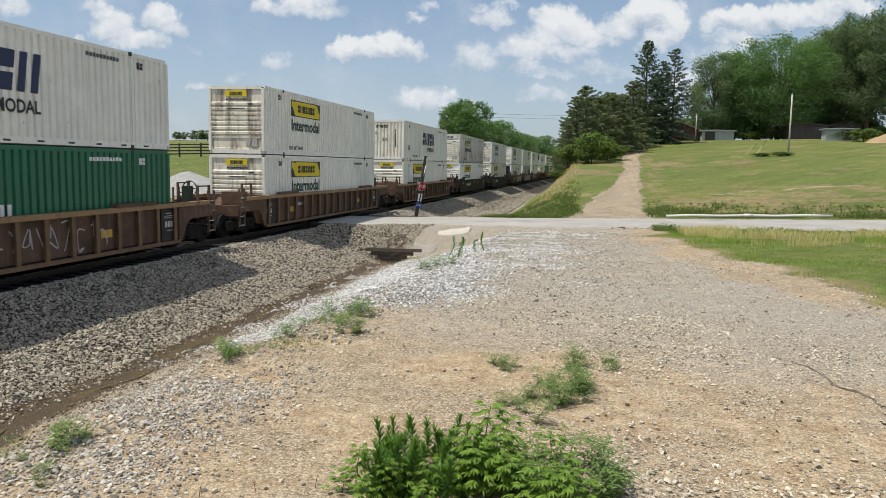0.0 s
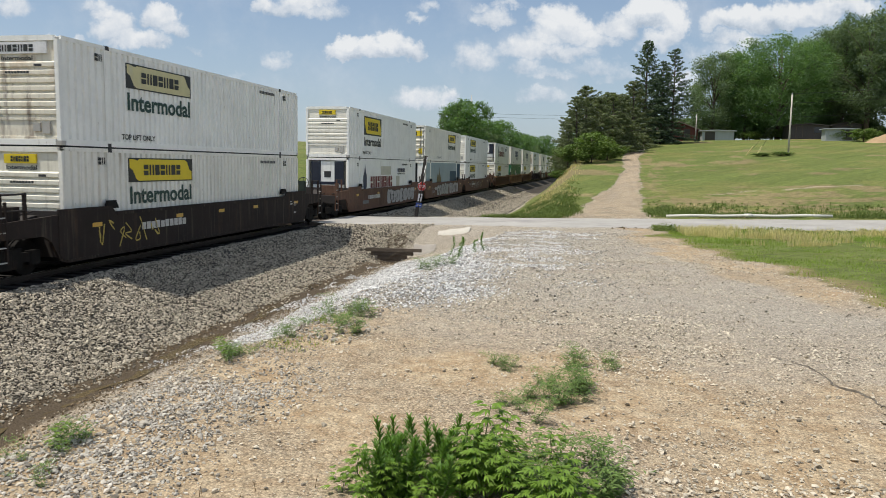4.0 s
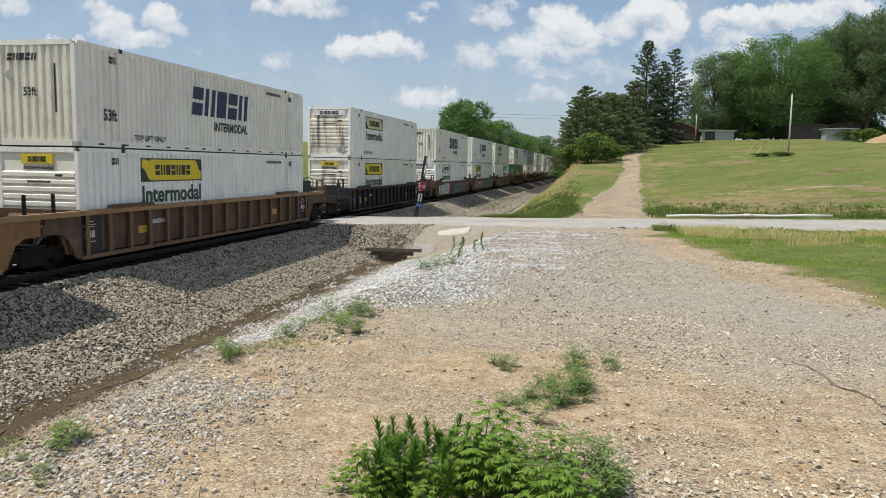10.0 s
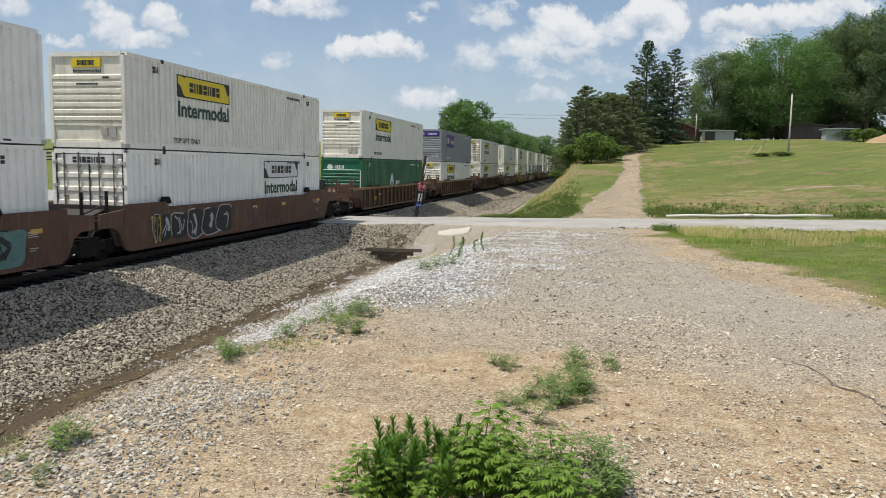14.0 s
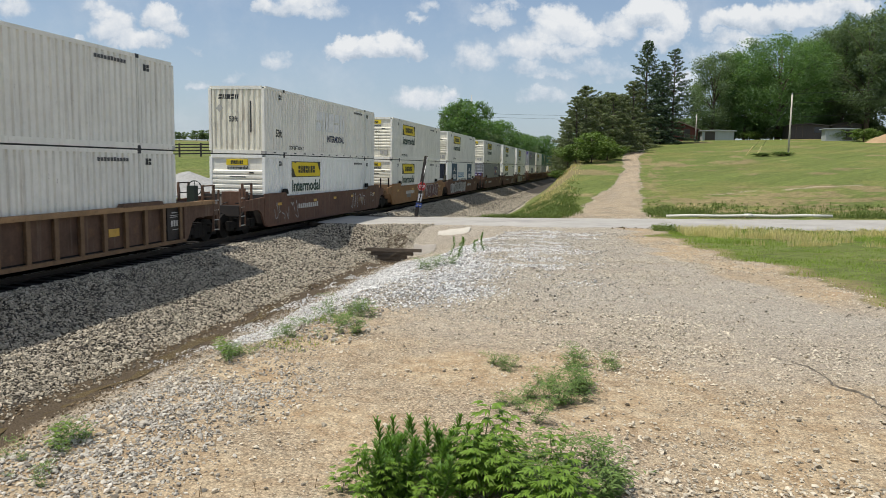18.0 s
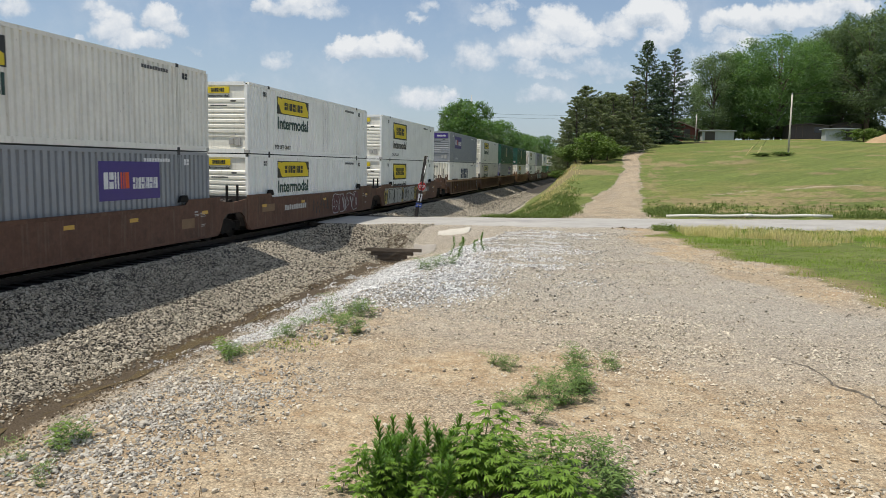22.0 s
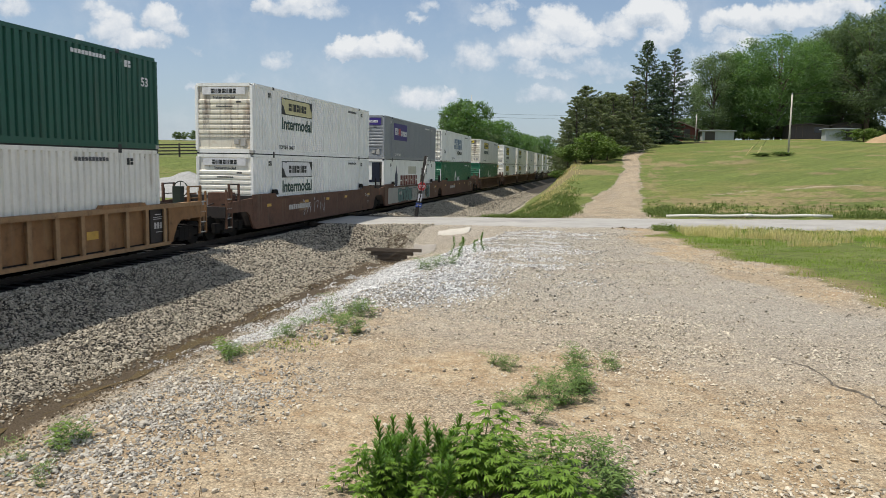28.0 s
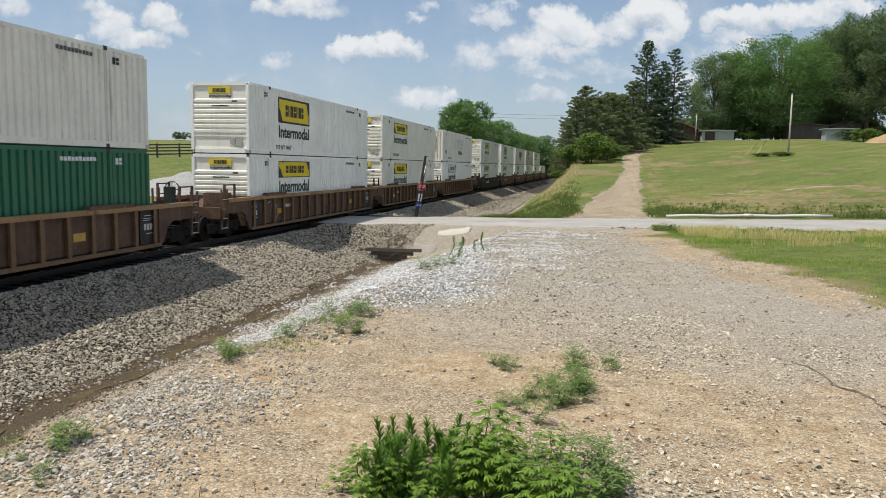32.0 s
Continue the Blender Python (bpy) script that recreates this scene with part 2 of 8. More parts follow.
RUST, GRIME = (0.16, 0.075, 0.035), (0.10, 0.085, 0.07)
M = {
    "white": material("white container paint", (0.87, 0.87, 0.825), 0.45, vary=0.10, scale=0.8, dirt=(0.50, 0.47, 0.41), dirt_amount=0.16, streak=True, dirt2=(0.74, 0.735, 0.69), speck=0.45, own=True),
    "cream": material("aged off-white container paint", (0.82, 0.80, 0.72), 0.5, vary=0.13, scale=0.8, dirt=(0.40, 0.32, 0.22), dirt_amount=0.26, streak=True, dirt2=(0.70, 0.68, 0.60), speck=0.60, own=True),
    "rusty": material("rust-streaked white paint", (0.66, 0.63, 0.56), 0.55, vary=0.14, scale=0.8, dirt=(0.15, 0.065, 0.04), dirt_amount=0.72, dirt_scale=3.4, streak=True, low=(0.7, 1.9), dirt2=(0.46, 0.41, 0.34), speck=0.70, own=True),
    "white_end": material("yellowed white end wall", (0.85, 0.82, 0.72), 0.5, vary=0.10, scale=0.8, dirt=(0.48, 0.38, 0.25), dirt_amount=0.22, dirt_scale=3.0, streak=True, dirt2=(0.66, 0.61, 0.50), speck=0.50, own=True),
    "cream_end": material("rust-stained off-white end wall", (0.80, 0.765, 0.64), 0.5, vary=0.12, scale=0.8, dirt=(0.30, 0.17, 0.09), dirt_amount=0.34, dirt_scale=3.2, streak=True, dirt2=(0.52, 0.47, 0.38), speck=0.70, own=True),
    "green": material("dark green container paint", (0.012, 0.135, 0.068), 0.4, vary=0.16, scale=0.9, dirt=(0.03, 0.10, 0.06), dirt_amount=0.25, streak=True, speck=0.30, own=True),
    "deep_green": material("deep green container paint", (0.010, 0.085, 0.055), 0.4, vary=0.16, scale=0.9, dirt=(0.02, 0.06, 0.045), dirt_amount=0.25, streak=True, speck=0.30, own=True),
    "grey": material("grey container paint", (0.27, 0.285, 0.30), 0.45, vary=0.10, scale=0.9, dirt=(0.18, 0.18, 0.175), dirt_amount=0.25, streak=True, speck=0.40, own=True),
    "blue_mural": material("pale blue mural paint", (0.27, 0.35, 0.40), 0.4, vary=0.22, scale=0.35, dirt=(0.42, 0.43, 0.41), dirt_amount=0.4, dirt_scale=0.35, dirt2=(0.16, 0.24, 0.30)),
    "rail_grey": material("grimy container underframe", (0.42, 0.41, 0.38), 0.6, vary=0.2, scale=2.0, dirt=GRIME, dirt_amount=0.4),
    "rod_steel": material("rust-stained galvanised steel", (0.20, 0.165, 0.13), 0.6, vary=0.35, scale=6),
    "casting": material("black steel casting", (0.03, 0.03, 0.032), 0.6, vary=0.3),
    "grille": material("dark navy louvre", (0.012, 0.016, 0.032), 0.45, vary=0.3, scale=8),
    "dark": material("dark gap", (0.02, 0.02, 0.02), 0.7),
    "yellow": material("yellow sign vinyl", (0.72, 0.55, 0.02), 0.4, vary=0.08, dirt=(0.45, 0.36, 0.06), dirt_amount=0.2, streak=True),
    "old_yellow": material("faded yellow sign vinyl", (0.60, 0.55, 0.30), 0.5, vary=0.12, dirt=(0.5, 0.5, 0.45), dirt_amount=0.4, streak=True),
    "ink": material("black lettering", (0.02, 0.022, 0.022), 0.5),
    "ink_green": material("dark green lettering", (0.012, 0.05, 0.04), 0.5),
    "navy": material("navy blue lettering", (0.012, 0.022, 0.075), 0.5, vary=0.2),
    "pale_blue": material("faded blue lettering", (0.19, 0.26, 0.36), 0.5, vary=0.2),
    "ghost": material("faded white lettering", (0.74, 0.74, 0.72), 0.5),
    "purple": material("purple sign vinyl", (0.045, 0.025, 0.19), 0.4, vary=0.1),
    "orange_ink": material("red-orange lettering", (0.65, 0.09, 0.02), 0.5),
    "sign_white": material("white lettering", (0.72, 0.72, 0.72), 0.5),
    "maroon": material("maroon lettering", (0.16, 0.02, 0.025), 0.5, vary=0.2),
    "teal": material("dark teal panel", (0.008, 0.05, 0.10), 0.55),
    "sky_ink": material("bright blue lettering", (0.03, 0.22, 0.42), 0.5),
    "sepia": material("brown mural paint", (0.14, 0.11, 0.05), 0.6, vary=0.5, scale=6),
    "stencil": material("worn white stencil paint", (0.50, 0.49, 0.46), 0.6, vary=0.3, scale=4, dirt=(0.2, 0.17, 0.14), dirt_amount=0.35),
    "end_steel": material("grimy black-brown frame steel", (0.028, 0.022, 0.019), 0.7, vary=0.4, scale=2.0, dirt=(0.07, 0.04, 0.025), dirt_amount=0.3, bump=0.1),
    "brake_green": material("dark green machine paint", (0.02, 0.035, 0.025), 0.6, vary=0.3, scale=3),
    "car_rust": material("rusty brown wagon paint", (0.125, 0.076, 0.052), 0.8, vary=0.45, scale=0.8, dirt=(0.20, 0.115, 0.06), dirt_amount=0.42, dirt2=(0.035, 0.022, 0.017), bump=0.15, spec=0.25, speck=0.60, own=True),
    "end_rust": material("rust-brown frame steel", (0.11, 0.066, 0.042), 0.8, vary=0.45, scale=1.6, dirt=(0.22, 0.12, 0.06), dirt_amount=0.4, dirt2=(0.03, 0.021, 0.016), bump=0.12, spec=0.25),
    "end_tan": material("tan-painted frame steel", (0.20, 0.125, 0.07), 0.75, vary=0.4, scale=1.6, dirt=(0.07, 0.042, 0.026), dirt_amount=0.42, dirt2=(0.05, 0.03, 0.02), bump=0.12, spec=0.25),
    "patch_tan": material("newer tan paint patch", (0.23, 0.15, 0.085), 0.7, vary=0.25, scale=2.0, spec=0.25),
    "patch_cream": material("dull cream overpaint", (0.55, 0.53, 0.42), 0.6, vary=0.15, scale=2.0),
    "patch_grey": material("grey overpainted patch", (0.19, 0.185, 0.175), 0.7, vary=0.3, scale=2.0, spec=0.25),
    "chord": material("weathered tan wagon sill", (0.33, 0.205, 0.105), 0.75, vary=0.35, scale=0.9, dirt=(0.07, 0.045, 0.03), dirt_amount=0.4, bump=0.15, spec=0.25, speck=0.60, own=True),
    "rust_end": material("heavily rust-stained end wall", (0.80, 0.75, 0.62), 0.5, vary=0.12, scale=0.8, dirt=(0.10, 0.05, 0.03), dirt_amount=0.62, dirt_scale=2.6, streak=True, dirt2=(0.46, 0.33, 0.2), speck=0.70, own=True),
    "car_brown": material("oxide brown wagon paint", (0.135, 0.074, 0.05), 0.75, vary=0.5, scale=0.7, dirt=(0.06, 0.04, 0.03), dirt_amount=0.5, dirt_scale=0.7, dirt2=(0.17, 0.09, 0.052), bump=0.12, spec=0.25, speck=0.60, own=True),
    "car_tan": material("faded yellow-brown wagon paint", (0.26, 0.14, 0.062), 0.7, vary=0.3, scale=1.0, dirt=(0.10, 0.055, 0.03), dirt_amount=0.45, dirt2=(0.28, 0.17, 0.07), bump=0.12, spec=0.25, speck=0.60, own=True),
    "car_black": material("dark grey-brown wagon paint", (0.026, 0.019, 0.016), 0.75, vary=0.35, scale=1.0, dirt=(0.085, 0.05, 0.03), dirt_amount=0.42, streak=True, dirt2=(0.012, 0.011, 0.011), bump=0.12, spec=0.22, speck=0.40, own=True),
    "car_plum": material("dull plum wagon paint", (0.036, 0.027, 0.033), 0.65, vary=0.3, scale=1.0, dirt=(0.09, 0.065, 0.06), dirt_amount=0.4, bump=0.12, spec=0.25, speck=0.40, own=True),
    # bogie, rail and tie colours also hold the deep shade under the train
    "bogie": material("black oily steel", (0.012, 0.011, 0.010), 0.8, vary=0.4, dirt=(0.035, 0.024, 0.016), dirt_amount=0.3, spec=0.2),
    "tread": material("polished wheel tread", (0.35, 0.34, 0.33), 0.35, metal=0.9),
    "rail": material("rusty rail web", (0.028, 0.02, 0.015), 0.6, vary=0.3),
    "rail_top": material("polished rail head", (0.55, 0.54, 0.52), 0.25, metal=1.0),
    "tie": material("creosoted timber", (0.015, 0.013, 0.012), 0.9, vary=0.4, scale=5, bump=0.4),
    "tag_white": material("white spray paint", (0.42, 0.41, 0.41), 0.6, vary=0.3),
    "tag_bright": material("chalky white spray paint", (0.60, 0.60, 0.57), 0.6, vary=0.15),
    "tag_silver": material("silver spray paint", (0.34, 0.35, 0.34), 0.5, vary=0.25),
    "tag_pink": material("faded pink spray paint", (0.24, 0.085, 0.115), 0.6, vary=0.35),
    "tag_maroon": material("dark red spray paint", (0.09, 0.022, 0.022), 0.6, vary=0.3),
    "faint": material("worn dark grey lettering", (0.10, 0.10, 0.10), 0.6, vary=0.3),
    "tag_pale": material("pale grey-cream paint", (0.36, 0.35, 0.32), 0.6, vary=0.3, scale=1.2, dirt=(0.22, 0.15, 0.10), dirt_amount=0.35, dirt_scale=1.2),
    "tag_teal": material("teal spray paint", (0.10, 0.20, 0.19), 0.6, vary=0.35),
    "tag_yellow": material("yellow spray paint", (0.50, 0.38, 0.08), 0.6, vary=0.3),
    "tag_black": material("black spray paint", (0.015, 0.015, 0.016), 0.6),
    "reflector": material("yellow reflective tape", (0.55, 0.33, 0.05), 0.4),
}


# ---- mesh building ----
class Build:
    """Collects vertices and faces of one mesh."""

    def __init__(self):
        self.v, self.f = [], []

    def poly(self, pts):
        i = len(self.v)
        self.v += [tuple(p) for p in pts]
        self.f.append(tuple(range(i, i + len(pts))))
        return self

    def prism(self, a, b):
        """Closed solid between two outlines of equal length."""
        i, n = len(self.v), len(a)
        self.v += [tuple(p) for p in a] + [tuple(p) for p in b]
        self.f.append(tuple(range(i + n - 1, i - 1, -1)))
        self.f.append(tuple(range(i + n, i + 2 * n)))
        self.f += [(i + j, i + (j + 1) % n, i + n + (j + 1) % n, i + n + j) for j in range(n)]
        return self

    def box(self, x0, x1, y0, y1, z0, z1, c=0.0):
        """Box; c cuts the long edges round z."""
        x0, x1, y0, y1, z0, z1 = min(x0, x1), max(x0, x1), min(y0, y1), max(y0, y1), min(z0, z1), max(z0, z1)
        c = min(c, (x1 - x0) / 3, (y1 - y0) / 3)
        o = [(x0 + c, y0), (x1 - c, y0), (x1, y0 + c), (x1, y1 - c), (x1 - c, y1), (x0 + c, y1), (x0, y1 - c), (x0, y0 + c)] if c else [(x0, y0), (x1, y0), (x1, y1), (x0, y1)]
        return self.prism([(x, y, z0) for x, y in o], [(x, y, z1) for x, y in o])

    def tube(self, path, r, n=6, taper=None):
        """Round bar along a path of points."""
        pts = [Vector(p) for p in path]
        i0 = len(self.v)
        for k, p in enumerate(pts):
            d = (pts[min(k + 1, len(pts) - 1)] - pts[max(k - 1, 0)]).normalized()
            a = d.orthogonal().normalized()
            b = d.cross(a)
            rr = r if taper is None else r + (taper - r) * k / (len(pts) - 1)
            self.v += [tuple(p + (a * math.cos(t) + b * math.sin(t)) * rr) for t in (2 * math.pi * j / n for j in range(n))]
        for k in range(len(pts) - 1):
            for j in range(n):
                a, b = i0 + k * n + j, i0 + k * n + (j + 1) % n
                self.f.append((a, b, b + n, a + n))
        self.f.append(tuple(range(i0 + n - 1, i0 - 1, -1)))
        self.f.append(tuple(range(i0 + (len(pts) - 1) * n, i0 + len(pts) * n)))
        return self

    def disc(self, x0, x1, y, z, r, n=20):
        """Wheel-like cylinder along x."""
        a = [(x0, y + r * math.cos(2 * math.pi * j / n), z + r * math.sin(2 * math.pi * j / n)) for j in range(n)]
        return self.prism(a, [(x1, p[1], p[2]) for p in a])

    def mesh(self, name, mat, smooth=False):
        me = bpy.data.meshes.new(name)
        me.from_pydata(self.v, [], self.f)
        me.materials.append(M[mat] if isinstance(mat, str) else mat)
        bm = bmesh.new()
        bm.from_mesh(me)
        bmesh.ops.recalc_face_normals(bm, faces=bm.faces)
        bm.to_mesh(me)
        bm.free()
        if smooth:
            me.polygons.foreach_set("use_smooth", [True] * len(me.polygons))
        me.update()
        return me


def raw_mesh(name, verts, faces, mat, smooth=False):
    """Mesh straight from arrays; faces is an (n, k) array."""
    me = bpy.data.meshes.new(name)
    verts, faces = np.asarray(verts, np.float32), np.asarray(faces, np.int32)
    n, k = faces.shape
    me.vertices.add(len(verts))
    me.vertices.foreach_set("co", verts.ravel())
    me.loops.add(n * k)
    me.loops.foreach_set("vertex_index", faces.ravel())
    me.polygons.add(n)
    me.polygons.foreach_set("loop_start", np.arange(0, n * k, k, dtype=np.int32))
    me.polygons.foreach_set("use_smooth", np.full(n, smooth))
    me.materials.append(mat)
    me.update(calc_edges=True)
    return me


def part(name, me, parent, label="", at=None):
    ob = new(name, me)
    ob.parent = parent
    if at is not None:
        ob.matrix_basis = at
    if label:
        ob["label"] = label
    if me is not None and me.name.startswith(("bars", "lettering")):
        ob["kind"] = "stuff"  # strokes too small to tell apart
    return ob


SHARED = {}


def shared(key, make):
    """The mesh of that key, made once."""
    if key not in SHARED:
        SHARED[key] = make()
    return SHARED[key]


def word_mesh(word, height, width, mat):
    """Flat lettering of the built-in font, scaled to a size, lower left corner at the origin."""
    def make():
        cu = bpy.data.curves.new("lettering", "FONT")
        cu.body, cu.size, cu.offset, cu.resolution_u = word, 1.0, 0.028, 3
        ob = bpy.data.objects.new("lettering", cu)
        scene.collection.objects.link(ob)
        dg = bpy.context.evaluated_depsgraph_get()
        me = bpy.data.meshes.new_from_object(ob.evaluated_get(dg))
        bpy.data.objects.remove(ob)
        co = np.empty(len(me.vertices) * 3, np.float32)
        me.vertices.foreach_get("co", co)
        co = co.reshape(-1, 3)
        lo, hi = co.min(0), co.max(0)
        co[:, 0] = (co[:, 0] - lo[0]) / (hi[0] - lo[0]) * width
        co[:, 1] = (co[:, 1] - lo[1]) / (hi[1] - lo[1]) * height
        me.vertices.foreach_set("co", co.ravel())
        me.materials.clear()
        me.materials.append(M[mat])
        me.update()
        return me
    return shared(("word", word, height, width, mat), make)


def bars_mesh(n, width, height, mat, slant=0.0, seed=1, notch=True):
    """A row of plain blocks that stands for a mark or for writing that is not spelled out."""
    def make():
        r = random.Random(seed)
        b, step = Build(), width / n
        for i in range(n):
            x0, x1 = i * step + step * 0.09, (i + 1) * step - step * 0.09
            top = height if notch else height * r.uniform(0.85, 1)
            cut = (i + seed) % 3 if notch else 0
            at_ = lambda q, z: (q + slant * z, z, 0)
            quad = lambda a, c, z0, z1: b.poly([at_(a, z0), at_(c, z0), at_(c, z1), at_(a, z1)])
            if cut == 1:  # two bars, one over the other
                quad(x0, x1, 0, top * 0.44), quad(x0, x1, top * 0.56, top)
            elif cut == 2:  # two upright bars
                quad(x0, x0 + (x1 - x0) * 0.36, 0, top), quad(x1 - (x1 - x0) * 0.36, x1, 0, top)
            else:
                quad(x0, x1, 0, top)
        return b.mesh("bars", mat)
    return shared(("bars", n, width, height, mat, slant, seed, notch), make)


def on_side(y, z, x=1.297):
    """Pose for flat lettering on the side that faces the verge."""
    return Matrix(((0, 0, 1, x), (1, 0, 0, y), (0, 1, 0, z), (0, 0, 0, 1)))


def on_end(x, z, y=-0.004):
    """Pose for flat lettering on the end that faces back along the track."""
    return Matrix(((1, 0, 0, x), (0, 0, -1, y), (0, 1, 0, z), (0, 0, 0, 1)))


# ---- containers: origin under the near end, length along +y ----
CL, CW, CH = 16.15, 1.295, 2.86


def wave(y0, y1, z0, z1, x, depth, pitch, sign):
    """Vertical corrugation along y, proud at x, recessed by depth."""
    b = Build()
    n = max(1, round((y1 - y0) / pitch))
    p = (y1 - y0) / n
    ys = []
    for i in range(n):
        o = y0 + i * p
        ys += [(o, 0), (o + 0.56 * p, 0), (o + 0.66 * p, 1), (o + 0.90 * p, 1)]
    ys.append((y1, 0))
    b.v = [(x - sign * depth * s, y, z) for y, s in ys for z in (z0, z1)]
    b.f = [(2 * i, 2 * i + 2, 2 * i + 3, 2 * i + 1) for i in range(len(ys) - 1)]
    return b


def side_mesh(kind, mat, sign):
    def make():
        z0, z1, x = 0.17, CH - 0.11, sign * (CW - 0.006)
        if kind == "corrugated":
            # three bays between the lifting posts, with a narrow joint on either side of each post
            b, cuts = Build(), (0.13, 1.93, CL - 1.93, CL - 0.13)
            for y0, y1 in zip(cuts, cuts[1:]):
                w = wave(y0 + (0.075 if y0 > 1 else 0), y1 - (0.075 if y1 < CL - 1 else 0), z0, z1, x, 0.06, 0.268, sign)
                b.f += [tuple(i + len(b.v) for i in f) for f in w.f]
                b.v += w.v
            for y in cuts[1:3]:
                b.box(x - sign * 0.06, x + sign * 0.004, y - 0.05, y + 0.05, z0, z1)
            return b.mesh("side_panel", mat)
        b, prof = Build(), [(0.13, 0.0)]
        for i in range(1, 13):
            e = 0.13 + (CL - 0.26) * i / 13
            prof += [(e - 0.035, 0.0), (e - 0.03, 0.004), (e + 0.025, 0.004), (e + 0.03, 0.0)]
        prof.append((CL - 0.13, 0.0))
        b.v = [(x + sign * q, y, z) for y, q in prof for z in (z0, z1)]
        b.f = [(2 * i, 2 * i + 2, 2 * i + 3, 2 * i + 1) for i in range(len(prof) - 1)]
        return b.mesh("side_panel", mat)
    return shared(("side", kind, mat, sign), make)


def end_mesh(kind, mat):
    """The wall or doors at y = 0."""
    def make():
        b = Build()
        w, z0, z1 = CW - 0.14, 0.16, CH - 0.14
        if kind == "ribbed":  # horizontal pressed ribs between a plain head and a plain foot
            zt, zb, n = z1 - 0.50, z0 + 0.62, 7
            prof = [(z0, 0.02), (z0 + 0.06, 0.02), (z0 + 0.07, 0.05), (z0 + 0.49, 0.05), (z0 + 0.50, 0.02), (z0 + 0.56, 0.02), (z0 + 0.57, 0.05)]
            for i in range(n):
                c = zb + (zt - zb) * (i + 0.5) / n
                h = (zt - zb) / n * 0.30
                prof += [(c - h * 1.4, 0.05), (c - h, 0.004), (c + h * 0.6, 0.004), (c + h * 1.3, 0.05)]
            prof.append((z1, 0.05))
            b.v = [(x, y, z) for z, y in prof for x in (-w, w)]
            b.f = [(2 * i, 2 * i + 1, 2 * i + 3, 2 * i + 2) for i in range(len(prof) - 1)]
        elif kind == "upright":  # vertical pressed ribs
            n = 9
            p = 2 * w / n
            prof = []
            for i in range(n):
                o = -w + i * p
                prof += [(o, 0.06), (o + 0.12 * p, 0.012), (o + 0.5 * p, 0.012), (o + 0.62 * p, 0.06)]
            prof.append((w, 0.06))
            b.v = [(x, y, z) for x, y in prof for z in (z0, z1)]
            b.f = [(2 * i, 2 * i + 2, 2 * i + 3, 2 * i + 1) for i in range(len(prof) - 1)]
        elif kind == "doors":
            prof = [(z0, 0.03)]
            for i in range(6):
                c = z0 + 0.22 + i * 0.42
                prof += [(c - 0.10, 0.03), (c - 0.06, 0.006), (c + 0.05, 0.006), (c + 0.09, 0.03)]
            prof.append((z1, 0.03))
            b.v = [(x, y, z) for z, y in prof for x in (0.014, w)]
            b.f = [(2 * i, 2 * i + 1, 2 * i + 3, 2 * i + 2) for i in range(len(prof) - 1)]
        else:  # refrigerated: plain recessed wall behind the machine
            b.box(-w, w, 0.75, 0.80, z0, z1)
            b.box(-w, -w + 0.04, 0.02, 0.75, z0, z1).box(w - 0.04, w, 0.02, 0.75, z0, z1).box(-w, w, 0.02, 0.75, z0, z0 + 0.05)
        return b.mesh("end_panel", mat)
    return shared(("end", kind, mat), make)


def box_mesh(key, mat, *boxes, c=0.0):
    def make():
        b = Build()
        for q in boxes:
            b.box(*q, c=c)
        return b.mesh(key, mat)
    return shared((key, mat, boxes), make)


PLACE = {"near": (0.180, 0.405), "far": (0.595, 0.820)}


